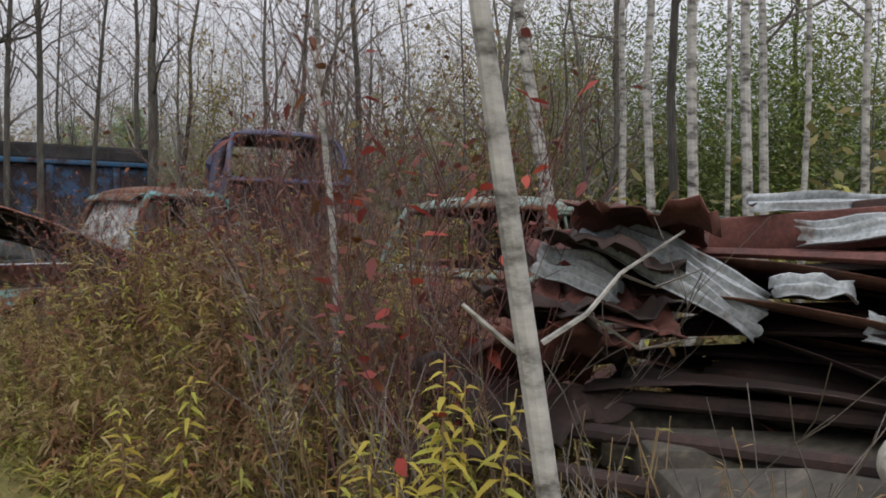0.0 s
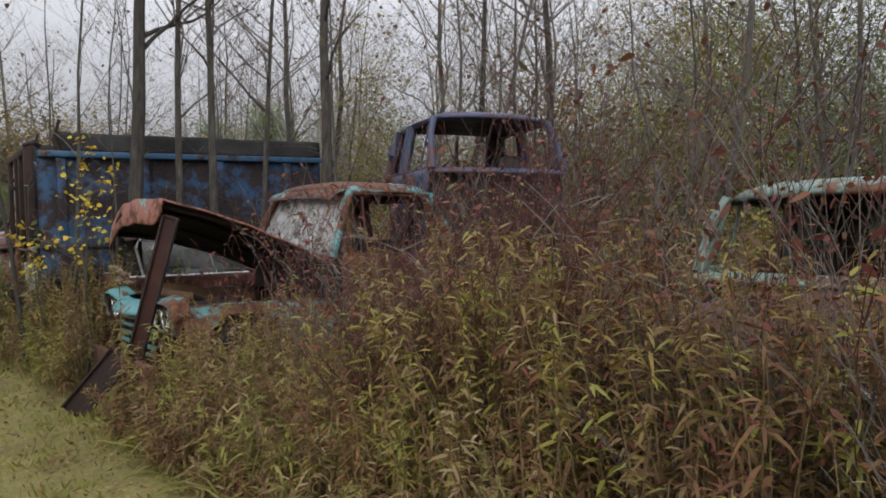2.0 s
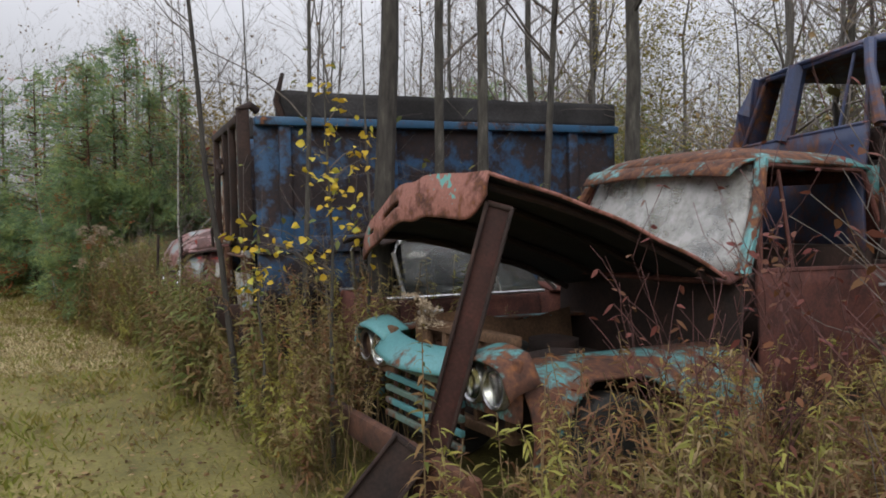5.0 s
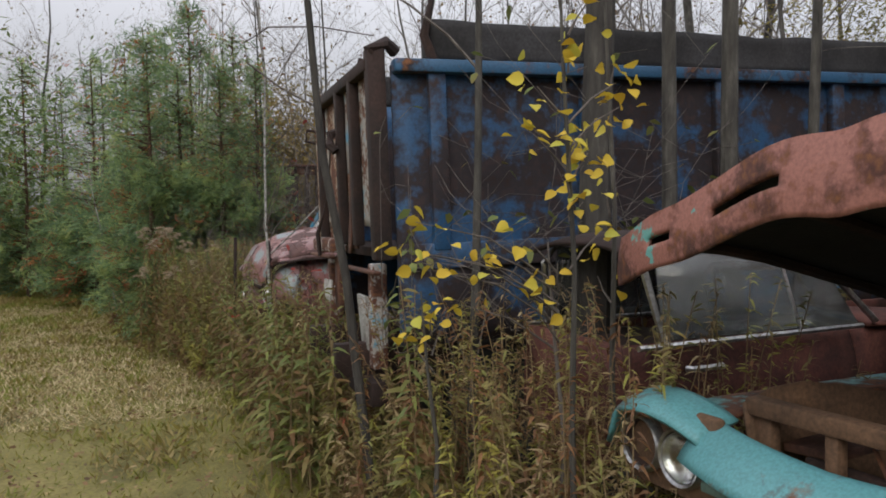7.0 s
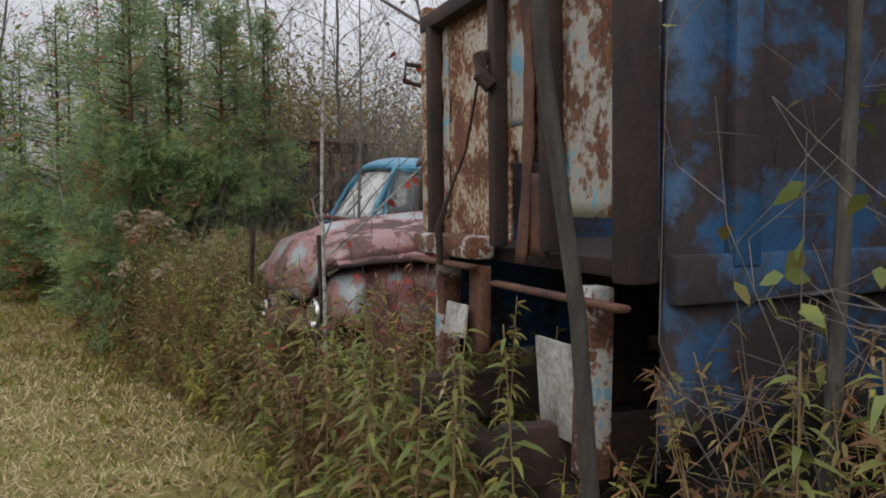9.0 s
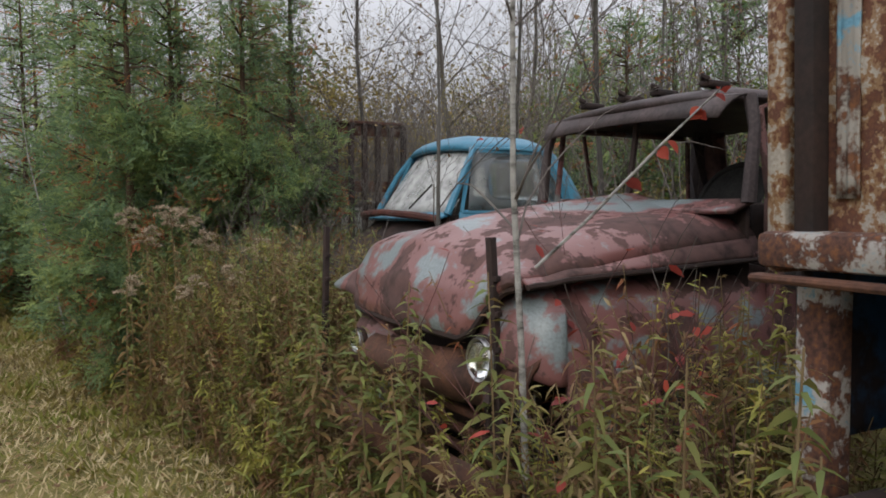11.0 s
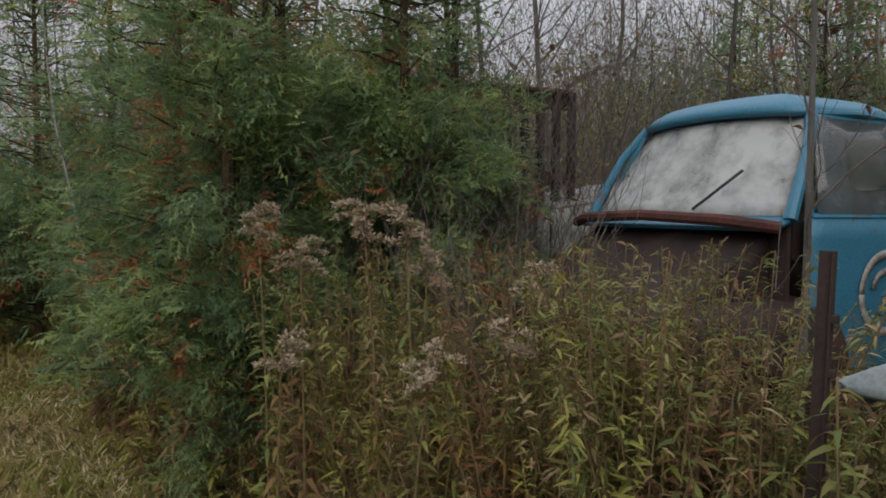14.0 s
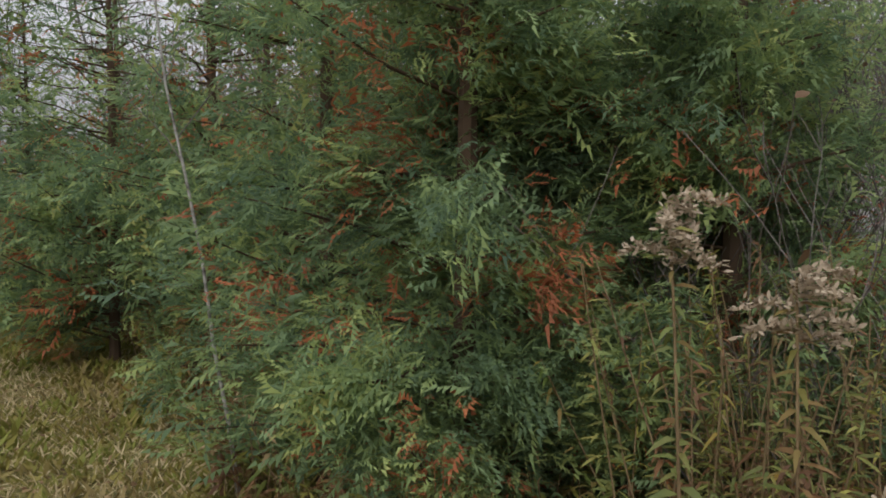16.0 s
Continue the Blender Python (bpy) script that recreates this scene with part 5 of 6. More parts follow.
def build_lane():
    k = 90000
    y = 2 + 30 * np.random.uniform(0, 1, k) ** 1.2
    x = np.random.uniform(-4.5, 0.35, k) + lane_edge(y)
    far = slice(0, 14000)
    y[far] = np.random.uniform(17.5, 29, 14000)
    x[far] = np.random.uniform(-1.6, 1.1, 14000)
    p = np.stack([x, y, np.zeros(k)], 1)
    s = Soup()
    tuft = np.array([noise.noise(Vector((a * 1.6, b * 1.6, 7.0))) for a, b in zip(x, y)])
    ln = np.random.uniform(0.03, 0.10, k) * (1 + 0.02 * (y - 2)) * np.clip(0.85 + 0.9 * tuft, 0.45, 1.3)
    s.leaves(p, unit_dirs(k, 0.35, 0.95), ln, ln * 0.12 * (1 + 0.04 * (y - 2)), 0.45, 0.15, True)
    s.build("lane_grass", L_GRASS, None, "short mown autumn grass along the lane", "grass", "stuff")
    # dry straw litter where the lane runs under the cedars
    k = 26000
    y = np.random.uniform(14.5, 25, k)
    x = np.random.uniform(-2.6, 0.55, k) + lane_edge(y)
    s = Soup()
    ln = np.random.uniform(0.04, 0.11, k)
    s.leaves(np.stack([x, y, np.random.uniform(0, 0.02, k)], 1), unit_dirs(k, 0.1, 0.85), ln, ln * 0.12, 0.5, 0.15, True)
    s.build("dry_grass", L_STRAW, None, "straw-pale dry grass and litter along the lane", "grass", "stuff")
    k = 8500
    y = 3 + 24 * np.random.uniform(0, 1, k)
    p = np.stack([np.random.uniform(-3.5, 0.3, k) + lane_edge(y), y, np.random.uniform(0.02, 0.05, k)], 1)
    s = Soup()
    s.leaves(p, unit_dirs(k, -0.05, 0.3), np.random.uniform(0.022, 0.06, k), 0.024, 0.1)
    s.build("fallen_leaves", L_BROWNLEAF, None, "dry fallen leaves scattered on the grass", "leaves", "stuff")


build_lane()


def build_weeds():
    weeds("russet_weeds", scatter(2300, 1.3, 4.6, 1.7, 8.6), 0.55, 1.05, L_WEED_RED, "tall russet and gold roadside weeds", (0.045, 0.12), 48, width=0.16)
    weeds("gold_fringe_weeds", scatter(700, 1.2, 2.4, 2.6, 8.8), 0.35, 0.8, L_WEED_GOLD, "yellow-green weeds along the mown edge", (0.08, 0.2), 26, width=0.11)
    weeds("golden_weeds", scatter(1100, 1.55, 3.2, 8.6, 14.2), 0.7, 1.35, L_WEED_GOLD, "golden brown goldenrod thicket beside the trucks", (0.035, 0.095), 80, width=0.2)
    weeds("green_weeds", scatter(800, 1.5, 2.7, 12.6, 16.6), 0.5, 1.2, L_WEED_GREEN, "green and yellow goldenrod thicket", (0.04, 0.11), 70, width=0.2)
    weeds("dry_weeds", scatter(620, 1.3, 3.0, 15.6, 18.6), 0.5, 1.15, L_WEED_DRY, "brown and green dry weeds below the cedars", (0.05, 0.11), 40, width=0.15)
    weeds("short_dry_weeds", scatter(420, 0.8, 1.5, 15.4, 19.0), 0.14, 0.42, L_WEED_DRY, "short straw-brown weeds at the foot of the cedars", (0.05, 0.1), 20)
    weeds("far_edge_weeds", scatter(500, 0.75, 1.6, 18.5, 27), 0.3, 0.8, L_WEED_DRY, "dry weeds along the far lane edge", (0.08, 0.16), 26)
    weeds("back_weeds", scatter(1700, 4.5, 11.0, 1.0, 25.0), 0.7, 2.0, L_FAR_SCRUB, "yellowed undergrowth behind the trucks", (0.1, 0.2), 26, width=0.35)
    weeds("tall_weeds", scatter(420, 2.2, 3.1, 2.6, 5.6), 1.1, 1.6, L_WEED_RED, "head-high russet weeds hiding a truck", (0.07, 0.15), 46)
    weeds("cedar_goldenrod", scatter(270, 1.3, 2.35, 16.5, 18.5), 0.85, 1.42, L_WEED_GREEN, "tall brown-green goldenrod before the blue cab", (0.04, 0.085), 90)
    weeds("nose_weeds", scatter(190, 1.7, 2.3, 16.5, 17.2), 1.0, 1.45, L_WEED_GREEN, "tall leafy goldenrod crowding the blue pickup's nose", (0.04, 0.09), 90)
    weeds("scrap_stalks", scatter(420, 1.2, 2.1, -0.2, 2.2), 0.5, 1.1, L_BROWNLEAF, "dry brown stalks before the scrap heap", (0.04, 0.09), 12)
    # long arching grass blades at the edge
    p = scatter(5200, 1.2, 2.4, 2.0, 9.0)
    s = Soup()
    s.leaves(p, unit_dirs(len(p), 0.55, 0.98), np.random.uniform(0.25, 0.6, len(p)), 0.017, np.random.uniform(0.3, 0.9, len(p)))
    p = scatter(5200, 0.0, 2.6, 9.0, 24.0)
    s.leaves(p, unit_dirs(len(p), 0.55, 0.98), np.random.uniform(0.2, 0.5, len(p)), 0.011, np.random.uniform(0.3, 0.9, len(p)))
    s.build("edge_grass", L_GRASS, None, "long arching straw grass at the weed edge", "grass", "stuff")


build_weeds()


# ---------------------------------------------------------------- woody plants
def grow(rnd, start, way, length, radius, depth, out, spread=0.6, lift=0.25, kids=(3, 5), wander=0.16):
    """Branches as lists of points and radii; each one carries thinner ones."""
    n = 6 if depth > 1 else (4 if depth else 3)
    pts, rad = [Vector(start)], [radius]
    d = Vector(way).normalized()
    for i in range(n):
        d = (d + Vector((rnd.gauss(0, wander), rnd.gauss(0, wander), rnd.gauss(0, wander) + lift * 0.12))).normalized()
        pts.append(pts[-1] + d * (length / n))
        rad.append(max(radius * (1 - 0.82 * (i + 1) / n), 0.0015))
    out.append((depth, pts, rad))
    if depth <= 0:
        return
    for _ in range(rnd.randint(*kids)):
        f = rnd.uniform(0.3, 0.98) * n
        i = min(int(f), n - 1)
        p = pts[i].lerp(pts[i + 1], f - i)
        a = rnd.uniform(0, math.tau)
        side = Vector((math.cos(a), math.sin(a), 0))
        w = (d * (1 - spread) + side * spread + Vector((0, 0, lift))).normalized()
        grow(rnd, p, w, length * rnd.uniform(0.38, 0.62), max(rad[i] * 0.55, 0.002), depth - 1, out, spread, lift, kids, wander)


def branch_mesh(branches, lo, hi, sides):
    bm = bmesh.new()
    for depth, pts, rad in branches:
        if lo <= depth <= hi:
            sweep(bm, pts, rad, sides(depth), False)
    return bm


def bare_tree(x, y, h, r, seed, bark=M_BARK_DARK, twig=M_TWIG, label="slender bare grey-barked tree", leaves=0, leaf_mat=L_BROWNLEAF, tilt=(0, 0), depth=3, first=0.3, cat="tree", leaf_size=0.05, group="bare trees", limbs=2.2, split=True, low=False, reach=1.0, sway=0.03):
    rnd = random.Random(seed)
    t = thing("tree", pose(x, y, 0), label, cat, group)
    n = 9
    pts, rad = [Vector((0, 0, -0.03))], [r * 1.15]
    d = Vector((tilt[0], tilt[1], 1))
    for i in range(n):
        pts.append(pts[-1] + (d + Vector((rnd.gauss(0, sway), rnd.gauss(0, sway), 0))) * (h / n))
        rad.append(r * (1 - 0.85 * ((i + 1) / n) ** 1.2))
    out = [(9, pts, rad)]
    for i in range(int(h * limbs)):
        f = rnd.uniform(first, 0.99) * n
        k = min(int(f), n - 1)
        a = rnd.uniform(0, math.tau)
        way = Vector((math.cos(a), math.sin(a), rnd.uniform(0.5, 1.3)))
        grow(rnd, pts[k].lerp(pts[k + 1], f - k), way, reach * h * rnd.uniform(0.12, 0.26) * (1.2 - f / n * 0.5), max(rad[k] * 0.42, 0.004), depth - 1, out, 0.6, 0.3, (3, 4))
    if low:
        # two short dead branches at chest height
        out.append((depth - 1, [Vector((-0.146, 0.155, 1.36)), Vector((-0.18, 0.20, 1.405)), Vector((-0.213, 0.226, 1.44))], [0.0055, 0.0045, 0.0035]))
        out.append((depth - 1, [Vector((-0.13, 0.14, 1.385)), Vector((-0.09, 0.09, 1.43)), Vector((-0.05, 0.06, 1.49)), Vector((0.01, -0.01, 1.555))], [0.005, 0.004, 0.003, 0.002]))
        out.append((0, [Vector((-0.05, 0.06, 1.49)), Vector((0.0, 0.03, 1.47)), Vector((0.06, -0.02, 1.50))], [0.003, 0.0025, 0.001]))
        out.append((0, [Vector((-0.09, 0.09, 1.43)), Vector((-0.04, 0.03, 1.38)), Vector((0.02, -0.03, 1.40))], [0.003, 0.002, 0.001]))
    part("trunk", branch_mesh(out, 9, 9, lambda q: 9), bark, t)
    if split:
        for b in out[1:]:
            if b[0] == depth - 1:
                part("limb", branch_mesh([b], 0, 8, lambda q: 5), bark if b[2][0] > 0.02 or low else twig, t)
        tagged(part("branchwork", branch_mesh(out, 0, depth - 2, lambda q: 3), twig, t), kind="stuff")
    else:
        tagged(part("branchwork", branch_mesh(out, 0, 8, lambda q: 3), twig, t), kind="stuff")
    if leaves:
        # no leaf hangs over the mown lane
        tips = [p for q, ps, rr in out if q < 2 for p in ps[1:] if x + p.x > 1.35 or p.z > 3 or y < 1] or [pts[-1]]
        pick = np.array([rnd.choice(tips) for _ in range(leaves)])
        s = Soup()
        s.round_leaves(pick + np.random.normal(0, 0.02, pick.shape), unit_dirs(leaves, -0.9, 0.4), np.random.uniform(0.6, 1.2, leaves) * leaf_size)
        s.build("foliage", leaf_mat, t, kind="stuff")
    return t


def shrub(x, y, h, seed, mat, label, stems=7, leaves=0, leaf_mat=L_RED, spread=0.35, thick=0.009, leaf_size=0.05, group="bare shrubs"):
    rnd = random.Random(seed)
    t = thing("shrub", pose(x, y, 0), label, "shrub", group)
    out = []
    for i in range(stems):
        a = rnd.uniform(0, math.tau)
        grow(rnd, (rnd.uniform(-0.15, 0.15), rnd.uniform(-0.15, 0.15), -0.02), (spread * math.cos(a), spread * math.sin(a), 1), h * rnd.uniform(0.7, 1.05), thick * rnd.uniform(0.6, 1.2), 2, out, 0.55, 0.4, (3, 5), 0.12)
    for b in out:
        if b[0] == 2:
            part("stem", branch_mesh([b], 0, 9, lambda q: 5), mat, t)
    tagged(part("branchwork", branch_mesh(out, 0, 1, lambda q: 3), mat, t), kind="stuff")
    if leaves:
        tips = [p for q, ps, rr in out if q < 2 for p in ps[1:]]
        pick = np.array([rnd.choice(tips) for _ in range(leaves)])
        s = Soup()
        s.leaves(pick, unit_dirs(leaves, -0.8, 0.5), np.random.uniform(0.6, 1.3, leaves) * leaf_size, leaf_size * 0.5, 0.15)
        s.build("foliage", leaf_mat, t, kind="stuff")
    return t


def build_near_trees():
    # pale birches round the scrap heap
    bare_tree(1.055, 0.525, 4.6, 0.022, 11, M_BIRCH, M_TWIG, "pale young birch stem with black scars and bare twigs", 22, L_YELLOWLEAF, (-0.10, 0.105), 3, 0.52, group="birches", limbs=1.6, low=True)
    bare_tree(2.28, 2.66, 4.8, 0.019, 12, M_BIRCH, M_TWIG, "thin pale birch sapling among russet weeds", 20, L_BROWNLEAF, (-0.12, -0.03), 3, 0.4, group="birches", limbs=1.6)
    bare_tree(5.05, 3.22, 7.5, 0.062, 13, M_BIRCH, M_TWIG, "pale birch standing behind the scrap heap", 20, L_BROWNLEAF, (-0.12, 0.12), 3, 0.35, group="birches")
    for i, (x, y, h, r, tx) in enumerate(((4.9, 2.68, 8, 0.036, -0.01), (5.6, 2.75, 8, 0.045, 0.0), (4.7, 2.2, 8, 0.042, -0.03), (6.1, 2.62, 8, 0.024, 0.0), (5.3, 2.05, 8, 0.044, 0.01), (6.6, 2.1, 8, 0.03, 0.0), (6.9, 1.75, 8, 0.04, 0.02), (7.9, 4.6, 9, 0.05, 0.0), (8.6, 3.2, 9, 0.06, 0.0))):
        bare_tree(x, y, h, r, 20 + i, M_BARK_DARK if i == 1 else M_BIRCH, M_TWIG, "tall pale birch behind the wrecks", 30, L_BROWNLEAF, (tx, 0.02), 3, 0.4, group="birches")
    # trunks in front of and behind the blue box
    for i, (x, y, h, r, tx) in enumerate(((2.97, 11.20, 9, 0.095, 0.0), (3.42, 11.22, 8, 0.05, 0.02), (3.95, 11.25, 8.5, 0.058, -0.03), (5.30, 11.0, 9, 0.085, 0.0), (4.5, 11.28, 8, 0.04, 0.05), (2.3, 11.42, 6, 0.026, 0.03))):
        bare_tree(x, y, h, r, 40 + i, M_BARK_DARK if i == 0 else M_BARK, M_TWIG, "grey-barked bare tree growing beside the blue box", 60, L_BROWNLEAF, (tx, 0), 3, 0.35)
    bare_tree(1.90, 11.75, 6, 0.027, 50, M_BARK_DARK, M_TWIG, "thin leaning dark tree before the tailgate", 25, L_BROWNLEAF, (-0.09, 0.02), 3, 0.45)
    sap = bare_tree(1.84, 14.05, 5, 0.013, 51, M_BIRCH, M_TWIG, "thin grey sapling with bare forked twigs beside the rounded truck", 14, L_RED, (-0.02, 0.03), 3, 0.28)
    limb = [Vector((0.0, 0.01, 1.35)), Vector((0.15, -0.06, 1.50)), Vector((0.36, -0.17, 1.74)), Vector((0.54, -0.26, 1.93))]
    tube_part("long_limb", limb, [0.006, 0.0055, 0.0045, 0.003], M_BIRCH, sap, sides=6)
    tube_part("side_twig", [limb[2], limb[2] + Vector((0.12, -0.02, 0.02)), limb[2] + Vector((0.22, -0.08, -0.01))], [0.003, 0.0025, 0.001], M_TWIG, sap, sides=5)
    s = Soup()
    ends = np.array([tuple(limb[1].lerp(limb[3], f)) for f in (0.3, 0.55, 0.6, 0.8, 0.85, 0.95, 1.0)])
    s.round_leaves(ends, unit_dirs(7, -0.9, 0.1), np.random.uniform(0.04, 0.065, 7))
    s.build("red_leaves", L_RED, sap, kind="stuff")
    bare_tree(3.06, 16.92, 4.2, 0.020, 52, M_BARK_FAR, M_TWIG, "spindly grey tree beside the blue cab", 16, L_BROWNLEAF, (-0.01, 0.02), 3, 0.3, reach=1.3, sway=0.04)
    bare_tree(3.05, 19.6, 5.5, 0.03, 53, M_BARK_DARK, M_TWIG, "dark forked tree behind the blue cab", 20, L_BROWNLEAF, (-0.05, 0.0), 3, 0.3)
    bare_tree(0.86, 20.75, 3.8, 0.011, 54, M_BIRCH, M_TWIG, "pale dead leaning sapling before the cedars", 0, L_BROWNLEAF, (-0.14, 0.0), 2, 0.4)
    for i, (x, y) in enumerate(((3.6, 14.4), (4.3, 16.6), (5.2, 14.0), (6.2, 16.3), (5.4, 19.2), (4.6, 21.6), (2.4, 21.0))):
        bare_tree(x, y, 6 + i % 3, 0.018 + 0.008 * (i % 3), 60 + i, M_BARK, M_TWIG, "slender bare tree between the wrecks", 40, L_BROWNLEAF, (random.uniform(-0.06, 0.06), 0), 3, 0.25, reach=1.25, sway=0.06)
    # aspen saplings with the last yellow leaves
    high = ((1.955, 2.05), (2.346, 2.07), (2.39, 1.99), (2.09, 1.875), (2.28, 1.934), (2.05, 1.78), (2.13, 1.685), (2.21, 1.82), (1.92, 1.88), (2.265, 1.54), (2.1, 2.2), (2.2, 2.35), (2.0, 2.45))
    low = ((1.57, 1.58), (1.506, 1.49), (1.632, 1.467), (1.66, 1.41), (1.788, 1.453), (1.894, 1.464), (2.005, 1.512), (1.85, 1.404), (1.994, 1.307), (2.126, 1.42), (2.03, 1.25), (1.755, 1.284))
    for i, (x, y, h, spots, count, span) in enumerate(((2.09, 10.21, 2.8, [(2.12 + (a - 2.12) * 0.75, b) for a, b in high], 7, 0.045), (2.14, 10.36, 1.5, low, 4, 0.036), (2.46, 10.47, 3.2, ((2.42, 1.7), (2.5, 2.2), (2.44, 1.35)), 4, 0.05), (1.80, 10.78, 1.3, ((1.8, 1.22), (1.72, 1.1), (1.86, 1.15)), 5, 0.05))):
        t = thing("aspen_sapling", pose(x, y, 0), "thin aspen sapling holding bright yellow leaves", "sapling", "aspen saplings")
        rnd = random.Random(70 + i)
        tube_part("stem", [(0.03, 0, -0.02), (0.02, 0.01, h * 0.3), (0.03, 0, h * 0.5), (-0.01, 0, h * 0.75), (-0.03, 0.01, h)], [0.014, 0.012, 0.010, 0.007, 0.003], M_BARK if i != 1 else M_TWIG, t, sides=7)
        s = Soup()
        for px, sz in spots:
            sx, sy = px - x, rnd.uniform(-0.05, 0.05)
            z0 = sz - 0.10 - 0.25 * abs(sx)
            tube_part("twig", [(0.01, 0, z0), (sx * 0.5, sy * 0.5, sz - 0.06), (sx, sy, sz)], [0.005, 0.0035, 0.0015], M_TWIG, t, sides=5)
            p = np.random.normal(0, span, (count, 3)) + (sx, sy, sz)
            s.round_leaves(p, unit_dirs(count, -0.7, 0.3), np.random.uniform(0.038, 0.062, count))
        s.build("foliage", L_YELLOW, t, kind="stuff")
    # red-twigged shrubs over the first wrecks
    k = 0
    for x, y, h in ((2.7, 3.4, 1.6), (3.0, 4.6, 1.8), (2.7, 5.6, 1.6), (3.1, 6.6, 1.6), (2.9, 7.6, 1.3), (3.7, 5.6, 2.1), (3.9, 7.0, 1.6), (2.9, 3.9, 1.7), (2.8, 5.0, 1.7), (2.4, 2.6, 1.4), (4.3, 6.3, 2.6), (3.3, 3.0, 2.0), (2.5, 6.3, 1.2), (2.5, 4.3, 1.2), (2.6, 2.9, 1.5), (2.35, 3.5, 1.3), (2.55, 4.9, 1.35), (3.3, 5.2, 1.7), (3.4, 6.0, 1.6), (2.45, 5.5, 1.1), (2.2, 2.2, 1.2)):
        shrub(x, y, h, 90 + k, M_TWIG_RED if k % 3 else M_TWIG, "red-twigged bare shrub with a few crimson leaves", 9, 300, L_SHRUB, leaf_size=0.042)
        k += 1
    for x, y, h in ((5.2, 5.8, 2.7), (5.8, 6.8, 3.2), (6.4, 5.2, 3.0)):
        shrub(x, y, h, 120 + k, M_TWIG, "tall many-stemmed bare grey shrub", 8, 60, L_WEED_GOLD, 0.3, 0.016)
        k += 1
    for x, y, h in ((3.1, 19.2, 2.2), (3.7, 19.5, 2.7), (4.2, 19.4, 2.4), (2.7, 19.0, 1.7), (4.8, 20.0, 3.0), (4.2, 16.3, 2.0), (3.4, 19.9, 2.9), (2.3, 18.45, 1.5), (2.0, 18.2, 1.2), (2.6, 18.9, 1.8), (2.2, 17.6, 1.2)):
        shrub(x, y, h, 140 + k, M_TWIG, "tangle of bare grey vines and brush over the wrecks", 12, 30, L_BROWNLEAF, 0.4, 0.01)
        k += 1
    shrub(2.3, 14.3, 1.5, 171, M_TWIG, "thin creeper with crimson leaves climbing the rounded truck", 4, 34, L_RED, 0.3, 0.004, 0.06)
    shrub(2.0, 13.75, 1.0, 172, M_TWIG_RED, "low bramble with crimson leaves beside the tailgate", 6, 40, L_RED, 0.4, 0.006, 0.06)
    for k2, (x, y, h) in enumerate(((1.75, 1.45, 1.1), (1.6, 0.95, 0.9), (1.9, 1.9, 1.3), (1.75, 0.55, 0.9))):
        shrub(x, y, h, 180 + k2, M_TWIG, "bare grey twigs before the scrap heap", 6, 10, L_BROWNLEAF, 0.5, 0.006)
    shrub(1.72, 1.82, 1.65, 190, M_TWIG_RED, "slender bare shrub holding large crimson leaves", 5, 46, L_RED, 0.25, 0.007, 0.085)
    shrub(2.2, 2.2, 1.7, 191, M_TWIG_RED, "russet shrub with curled red-brown leaves beside the scrap heap", 9, 220, L_SHRUB, 0.3, 0.007, 0.07)
    # pale bare canes arching over the first thicket
    rnd = random.Random(31)
    for i, (x, y, z) in enumerate(((2.7, 3.3, 1.5), (2.9, 4.0, 1.62), (2.6, 4.7, 1.45), (3.0, 5.1, 1.6), (2.5, 3.8, 1.3), (2.8, 5.8, 1.4), (2.45, 2.8, 1.25), (3.1, 4.5, 1.75), (2.6, 6.6, 1.25))):
        t = thing("bare_cane", pose(x, y, 0), "pale bare cane arching over russet weeds", "branch", "bare canes")
        a = rnd.uniform(-0.9, 0.9) + (math.pi if i % 2 else 0)
        span = rnd.uniform(0.5, 1.1)
        pts = [Vector((math.cos(a) * span * f + 0.03 * math.sin(9 * f + i), math.sin(a) * span * f + 0.03 * math.cos(7 * f), z * (1 - (1 - f) ** 2.2) - 0.35 * max(0, f - 0.65) ** 1.3 - 0.02)) for f in np.linspace(0, 1, 10)]
        cane = tube_part("stem", pts, [0.007 - 0.0006 * k for k in range(10)], M_TWIG_FAR, t, sides=6)
        for k in range(4, 10):
            w = Vector((rnd.uniform(-0.25, 0.25), rnd.uniform(-0.25, 0.25), rnd.uniform(-0.05, 0.25)))
            tube_part("side_twig", [pts[k], pts[k] + w * 0.5 + Vector((0, 0, 0.02)), pts[k] + w], [0.0035, 0.0025, 0.0012], M_TWIG_FAR, cane, sides=5)
    # vines hanging over the blue box
    t = thing("bramble_vine", pose(2.3, 11.56, 0.0), "bare brown vines trailing over the blue box side", "vine")
    rnd = random.Random(8)
    out = []
    for i in range(16):
        grow(rnd, (rnd.uniform(-0.2, 2.2), 0, -0.02), (rnd.uniform(-0.3, 0.3), rnd.uniform(-0.05, 0.02), 1), rnd.uniform(1.5, 2.6), 0.006, 2, out, 0.7, 0.1, (3, 5), 0.2)
    out = [(q, [Vector((max(p.x, -0.40), max(min(p.y, 0.06), -0.35), max(p.z, -0.02))) for p in ps], rr) for q, ps, rr in out]
    tagged(part("branchwork", branch_mesh(out, 0, 9, lambda q: 3), M_TWIG, t), kind="stuff")
    tips = [p for q, ps, rr in out for p in ps[2:]]
    pick = np.array([rnd.choice(tips) for _ in range(160)])
    s = Soup()
    s.leaves(pick, unit_dirs(160, -0.8, 0.3), np.random.uniform(0.05, 0.09, 160), 0.04, 0.2)
    s.build("foliage", L_WEED_GREEN, t, kind="stuff")


build_near_trees()


